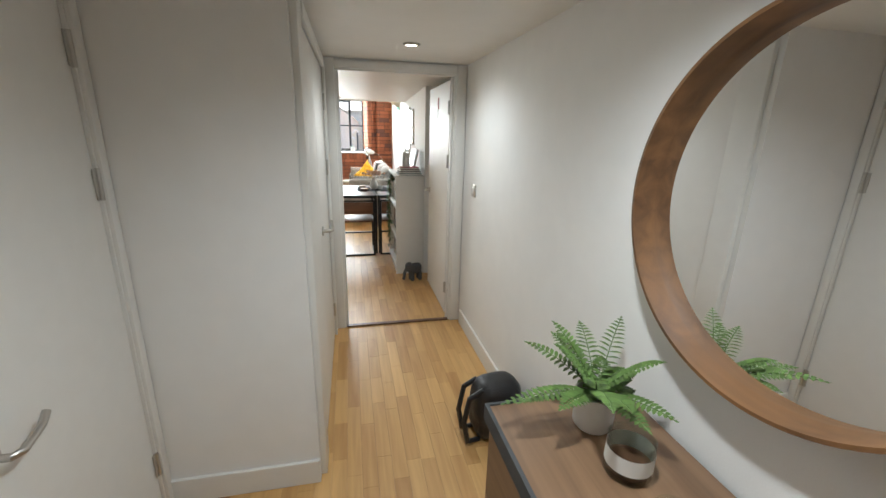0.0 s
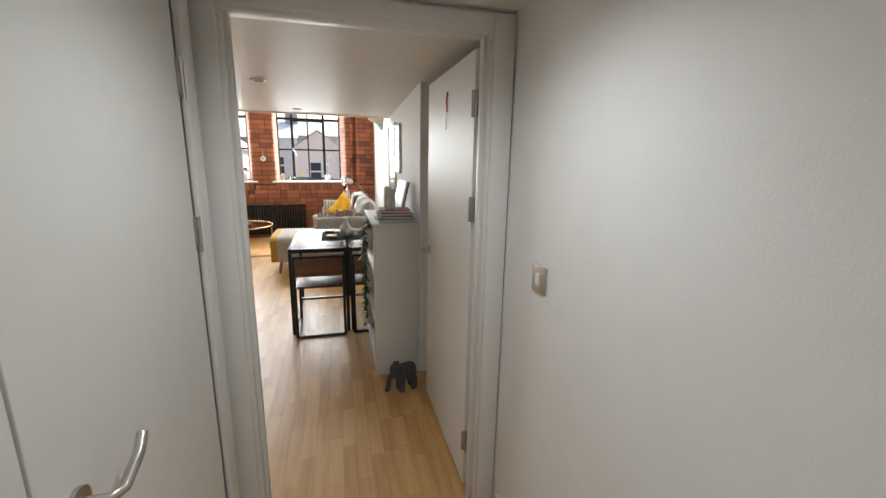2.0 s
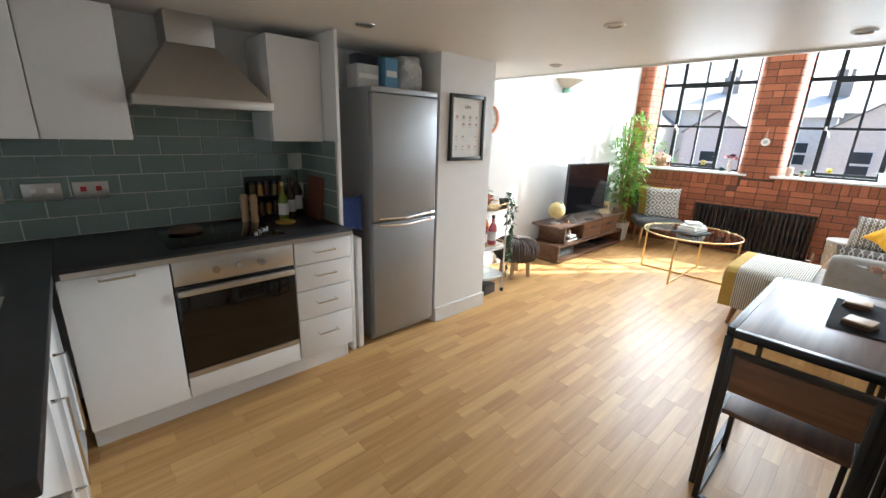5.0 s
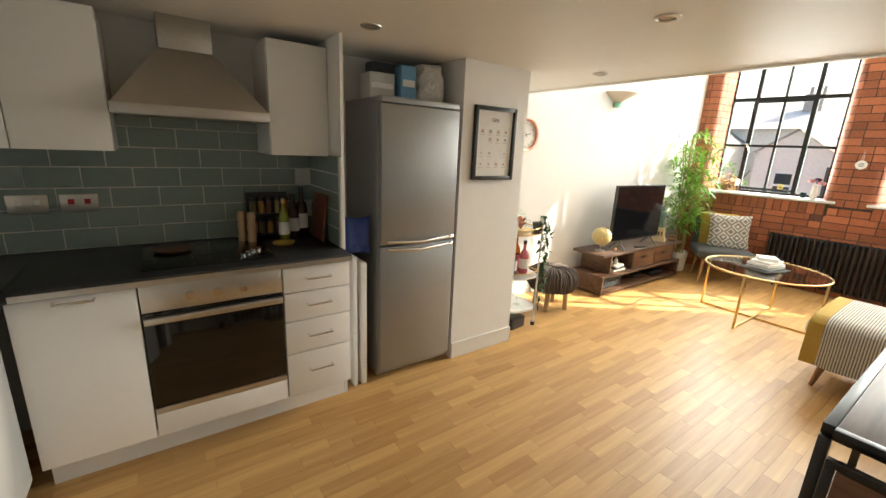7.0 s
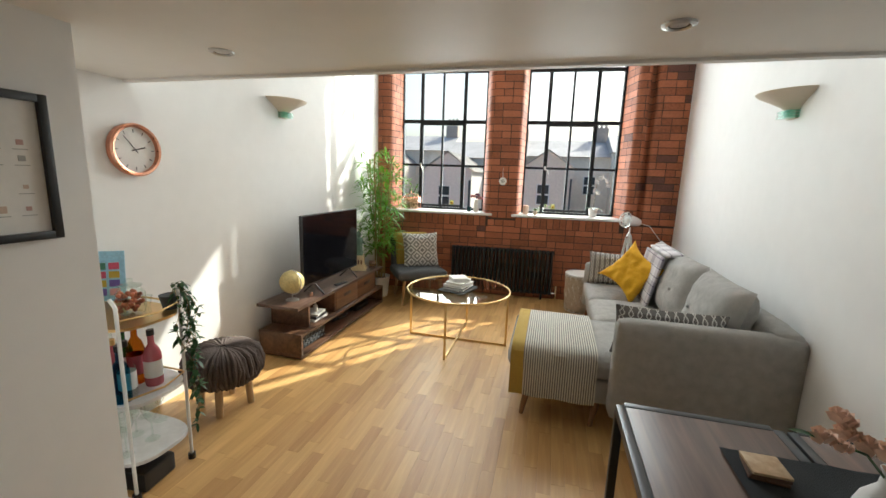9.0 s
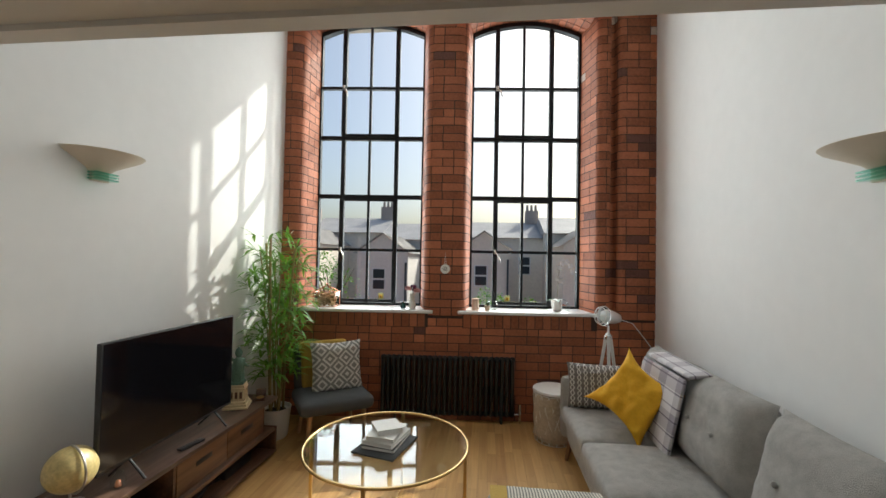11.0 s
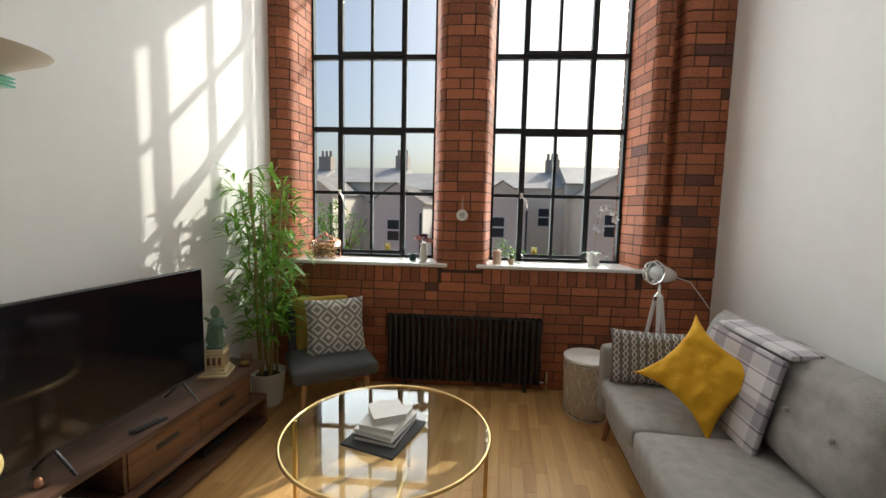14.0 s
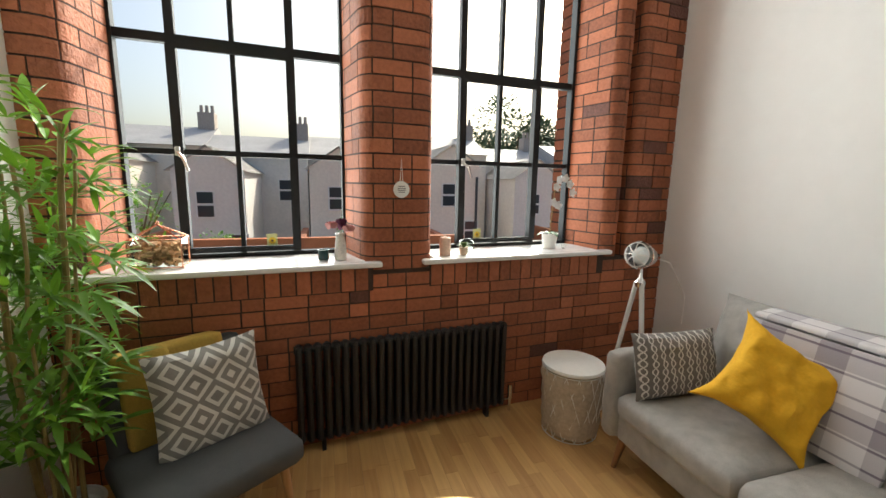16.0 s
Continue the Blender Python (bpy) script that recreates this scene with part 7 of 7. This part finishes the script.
solid("glass_coaster", b, M_CLEAR, "clear glass dish on the console", "dish", m=pose(0.67, 0.56, 0.7505))
t = thing("backpack", "black leather backpack on the hall floor", "bag", pose(0.70, 1.72, 0))
b = bmesh.new()
soft(b, -0.13, 0.13, -0.10, 0.10, 0, 0.33, 0.08, 0.01)
for v in b.verts:
    v.co += Vector((1, 0.6, 0.2)) * 0.015 * noise.noise(v.co * 9)
    v.co.z = max(0, v.co.z)
M_LEATHER = mat("black_leather", (0.012, 0.012, 0.014), 0.38, vary=0.2, scale=12, bump=0.4, bscale=160)
part("body", b, M_LEATHER, t)
for s in (-0.05, 0.06):
    b = bmesh.new()
    bent(b, [(-0.09, s, 0.30), (-0.16, s, 0.26), (-0.19, s - 0.02, 0.14), (-0.17, s - 0.03, 0.03), (-0.10, s, 0.012)], 0.014, 8)
    part("strap", b, M_LEATHER, t)
b = bmesh.new()
soft(b, -0.11, -0.06, -0.08, 0.08, 0.04, 0.2, 0.03)
part("pocket", b, M_LEATHER, t)
b = bmesh.new()
v = [b.verts.new(p) for p in ((0, -0.10, 0), (0, 0.12, 0), (0, 0.0, 0.40), (0.02, -0.10, 0), (0.02, 0.12, 0), (0.02, 0.0, 0.40))]
for q in ((0, 1, 2), (5, 4, 3), (0, 3, 4, 1), (1, 4, 5, 2), (2, 5, 3, 0)):
    b.faces.new([v[i] for i in q])
solid("wooden_wedge", b, mat("tan_leather", (0.22, 0.09, 0.04), 0.5), "tan triangular panel leaning on the hall wall", "panel", m=pose(0.80, 1.36, 0, 0, 5, 0))

# ---- outside ----
M_GROUND = mat("garden_ground", (0.36, 0.34, 0.27), 0.95, vary=0.4, scale=2)
b = bmesh.new()
b.faces.new([b.verts.new(p) for p in ((-900, 10.75, -2.3), (900, 10.75, -2.3), (900, 1200, -2.3), (-900, 1200, -2.3))])
setting("ground", b, M_GROUND, "gardens and yards behind the terraces", "ground")
# house colours are lightened, and the chimney brick greyed, to stand in for haze
M_RENDER = mat("cream_render", (0.86, 0.78, 0.68), 0.9, vary=0.12, scale=1.5)
M_RENDER2 = mat("grey_render", (0.80, 0.75, 0.70), 0.9, vary=0.12, scale=1.5)
M_SLATE = mat("slate_roof", (0.44, 0.42, 0.41), 0.6, vary=0.3, scale=3)
M_STACK = mat("chimney_hazed", (0.42, 0.36, 0.32), 0.9, vary=0.2, scale=2)
M_TREE = mat("woodland_leaf", (0.10, 0.15, 0.08), 0.7, vary=0.4, scale=2, island=0.8)
M_DARKPANE = mat("house_pane", (0.05, 0.06, 0.07), 0.1)


def prism(x0, x1, y0, y1, z0, z1, along):
    """A pitched roof; its ridge runs along x or y."""
    b = bmesh.new()
    if along == "y":
        e = [(x0, y0, z0), (x1, y0, z0), ((x0 + x1) / 2, y0, z1), (x0, y1, z0), (x1, y1, z0), ((x0 + x1) / 2, y1, z1)]
    else:
        e = [(x0, y0, z0), (x0, y1, z0), (x0, (y0 + y1) / 2, z1), (x1, y0, z0), (x1, y1, z0), (x1, (y0 + y1) / 2, z1)]
    v = [b.verts.new(p) for p in e]
    for q in ((0, 1, 2), (5, 4, 3), (0, 3, 4, 1), (1, 4, 5, 2), (2, 5, 3, 0)):
        b.faces.new([v[i] for i in q])
    return b


def house(x, y, w, wall_m, dz):
    t = thing("terraced_house", "rear of a rendered terraced house with slate roofs and chimney", "house", pose(x, y, 0), "terrace behind the gardens")
    wing = w * 0.55
    part("wall", box(0, w, 5, 11, -2.3, 3.05 + dz), wall_m, t, smooth=False)
    part("roof", prism(-0.1, w + 0.1, 4.7, 11.3, 3.05 + dz, 4.35 + dz, "x"), M_SLATE, t, smooth=False)
    part("wing_wall", box(0.2, wing, 0, 5, -2.3, 2.15 + dz), wall_m, t, smooth=False)
    part("gable", prism(0.2, wing, 0.0, 5, 2.15 + dz, 3.1 + dz, "y"), wall_m, t, smooth=False)
    rf = bmesh.new()
    xm = (0.2 + wing) / 2
    for xe, sg in ((0.0, -1), (wing + 0.2, 1)):
        q = [rf.verts.new(p) for p in ((xe, -0.15, 2.08 + dz), (xm, -0.15, 3.18 + dz), (xm, 5.2, 3.18 + dz), (xe, 5.2, 2.08 + dz))]
        rf.faces.new(q)
    bmesh.ops.solidify(rf, geom=rf.faces[:], thickness=0.09)
    part("wing_roof", rf, M_SLATE, t, smooth=False)
    ch = part("chimney", box(w - 0.9, w + 0.0, 7.6, 8.4, 3.3 + dz, 5.2 + dz), M_STACK, t, smooth=False)
    for k in range(3):
        b = bmesh.new()
        tube(b, (w - 0.75 + k * 0.3, 8, 5.2 + dz), (w - 0.75 + k * 0.3, 8, 5.65 + dz), 0.11, 10, 0.09)
        part("chimney_pot", b, M_STACK, ch)
    for wx, wy, wz, ww, wh in ((wing * 0.35, 0, 0.1, 0.75, 1.15), (wing * 0.75, 0, -1.6, 0.8, 1.0), (wing + (w - wing) * 0.35, 5, 0.6, 0.8, 1.2)):
        win = part("window", box(wx, wx + ww, wy - 0.03, wy + 0.02, wz + dz, wz + wh + dz), M_TRIM, t, "white sash window", smooth=False)
        for h in (0, 1):
            part("pane", box(wx + 0.07, wx + ww - 0.07, wy - 0.045, wy - 0.031, wz + dz + 0.07 + h * wh / 2, wz + dz + wh / 2 - 0.03 + h * wh / 2), M_DARKPANE, win, smooth=False)
    part("drainpipe", box(wing - 0.15, wing - 0.05, -0.1, 0, -2.3, 1.6 + dz), M_DGREY, t, smooth=False)


for k in range(8):
    house(-24 + k * 5.4, 27.0 + (0.0 if k % 2 else 1.2), 5.4, M_RENDER if k % 3 else M_RENDER2, -0.25 + 0.25 * (k % 3))
b = bmesh.new()
for x0, x1, y, h in ((-30, -8, 19.0, -0.4), (-8, 3, 20.5, -0.2), (3, 22, 19.5, -0.5)):
    bx(b, x0, x1, y, y + 0.25, -2.3, h)
for x in (-14, -8, -2.5, 3, 9):
    bx(b, x, x + 0.25, 20.7, 27.0, -2.3, -0.6)
setting("garden_wall", b, M_BRICKJ, "old brick garden walls", "wall")


def shrub(x, y, r, h, seed, name="shrub", label="leafy green shrub in a back garden", trunk=0.6, base=-2.3, lf=0.13, count=900):
    t = thing(name, label, "tree" if name == "tree" else "shrub", pose(x, y, base))
    r2 = random.Random(seed)
    b = bmesh.new()
    tube(b, (0, 0, 0), (0.1, 0, h * trunk), 0.05 * r, 8, 0.02 * r)
    for k in range(6):
        a = k * 1.1
        tube(b, (0, 0, h * trunk * 0.7), (r * 0.6 * math.cos(a), r * 0.6 * math.sin(a), h * 0.8), 0.025 * r, 6, 0.008 * r)
    part("trunk", b, M_WALNUT, t)
    b = bmesh.new()
    lumps = [(Vector((r2.uniform(-0.7, 0.7) * r, r2.uniform(-0.5, 0.5) * r, h * r2.uniform(0.4, 0.9))), r * r2.uniform(0.3, 0.55)) for _ in range(9)]
    for k in range(count):
        c, q = r2.choice(lumps)
        d = Vector((r2.gauss(0, 1), r2.gauss(0, 1), r2.gauss(0, 1))).normalized()
        leafy(b, c + d * q * r2.uniform(0.6, 1.1), d + Vector((r2.uniform(-1, 1), r2.uniform(-1, 1), 0)), lf * r2.uniform(0.7, 1.6), lf * 0.6, 0.3)
    tagged(part("crown", b, M_LEAF if name == "shrub" else M_TREE, t), kind="stuff")


shrub(-6.7, 21.2, 1.5, 4.3, 1)
shrub(-5.0, 22.5, 0.9, 2.2, 2)
shrub(-0.4, 22.2, 0.9, 2.6, 3)
shrub(1.6, 23.0, 0.8, 2.2, 4)
shrub(16.0, 44.0, 5.0, 10.0, 5, "tree", "broad leafy tree behind the houses", 0.5, -2.3, 0.5, 3800)
shrub(24.0, 48.0, 5.0, 9.5, 6, "tree", "broad leafy tree behind the houses", 0.5, -2.3, 0.5, 3800)

# ---- the floor's oak staves, laid lengthwise ----
rnd = random.Random(11)
rest_v, rest_f = [], []
shared, count = {}, 0
SW = 0.071
x = XL
while x < 1.05:
    y = -1.5 - rnd.uniform(0, 0.4)
    while y < 10.4:
        ln = rnd.choice((0.26, 0.34, 0.42, 0.50))
        near = -1.9 < x < 0.6 and 4.0 < y < 7.1
        hall = y < 3.3
        if not (hall and (x > 0.90 or (x < -0.95 and y < 2.2))):
            if near and count < 300:
                if ln not in shared:
                    shared[ln] = mesh_of("stave", box(0.0004, SW - 0.0004, 0.0005, ln - 0.0005, -0.012, 0.0), M_OAK)
                o = new("stave", shared[ln])
                o.parent, o.location = floor, (x, y, 0)
                count += 1
            else:
                k = len(rest_v)
                rest_v += [(x + a, y + c, z) for z in (-0.012, 0.0) for a, c in ((0.0004, 0.0005), (SW - 0.0004, 0.0005), (SW - 0.0004, ln - 0.0005), (0.0004, ln - 0.0005))]
                rest_f += [tuple(k + i for i in q) for q in ((4, 5, 6, 7), (0, 1, 5, 4), (1, 2, 6, 5), (2, 3, 7, 6), (3, 0, 4, 7))]
        y += ln
    x += SW
me = bpy.data.meshes.new("staves")
me.from_pydata(rest_v, [], rest_f)
me.materials.append(M_OAKJ)
o = new("staves", me)
o.parent = floor
tagged(o, kind="stuff")
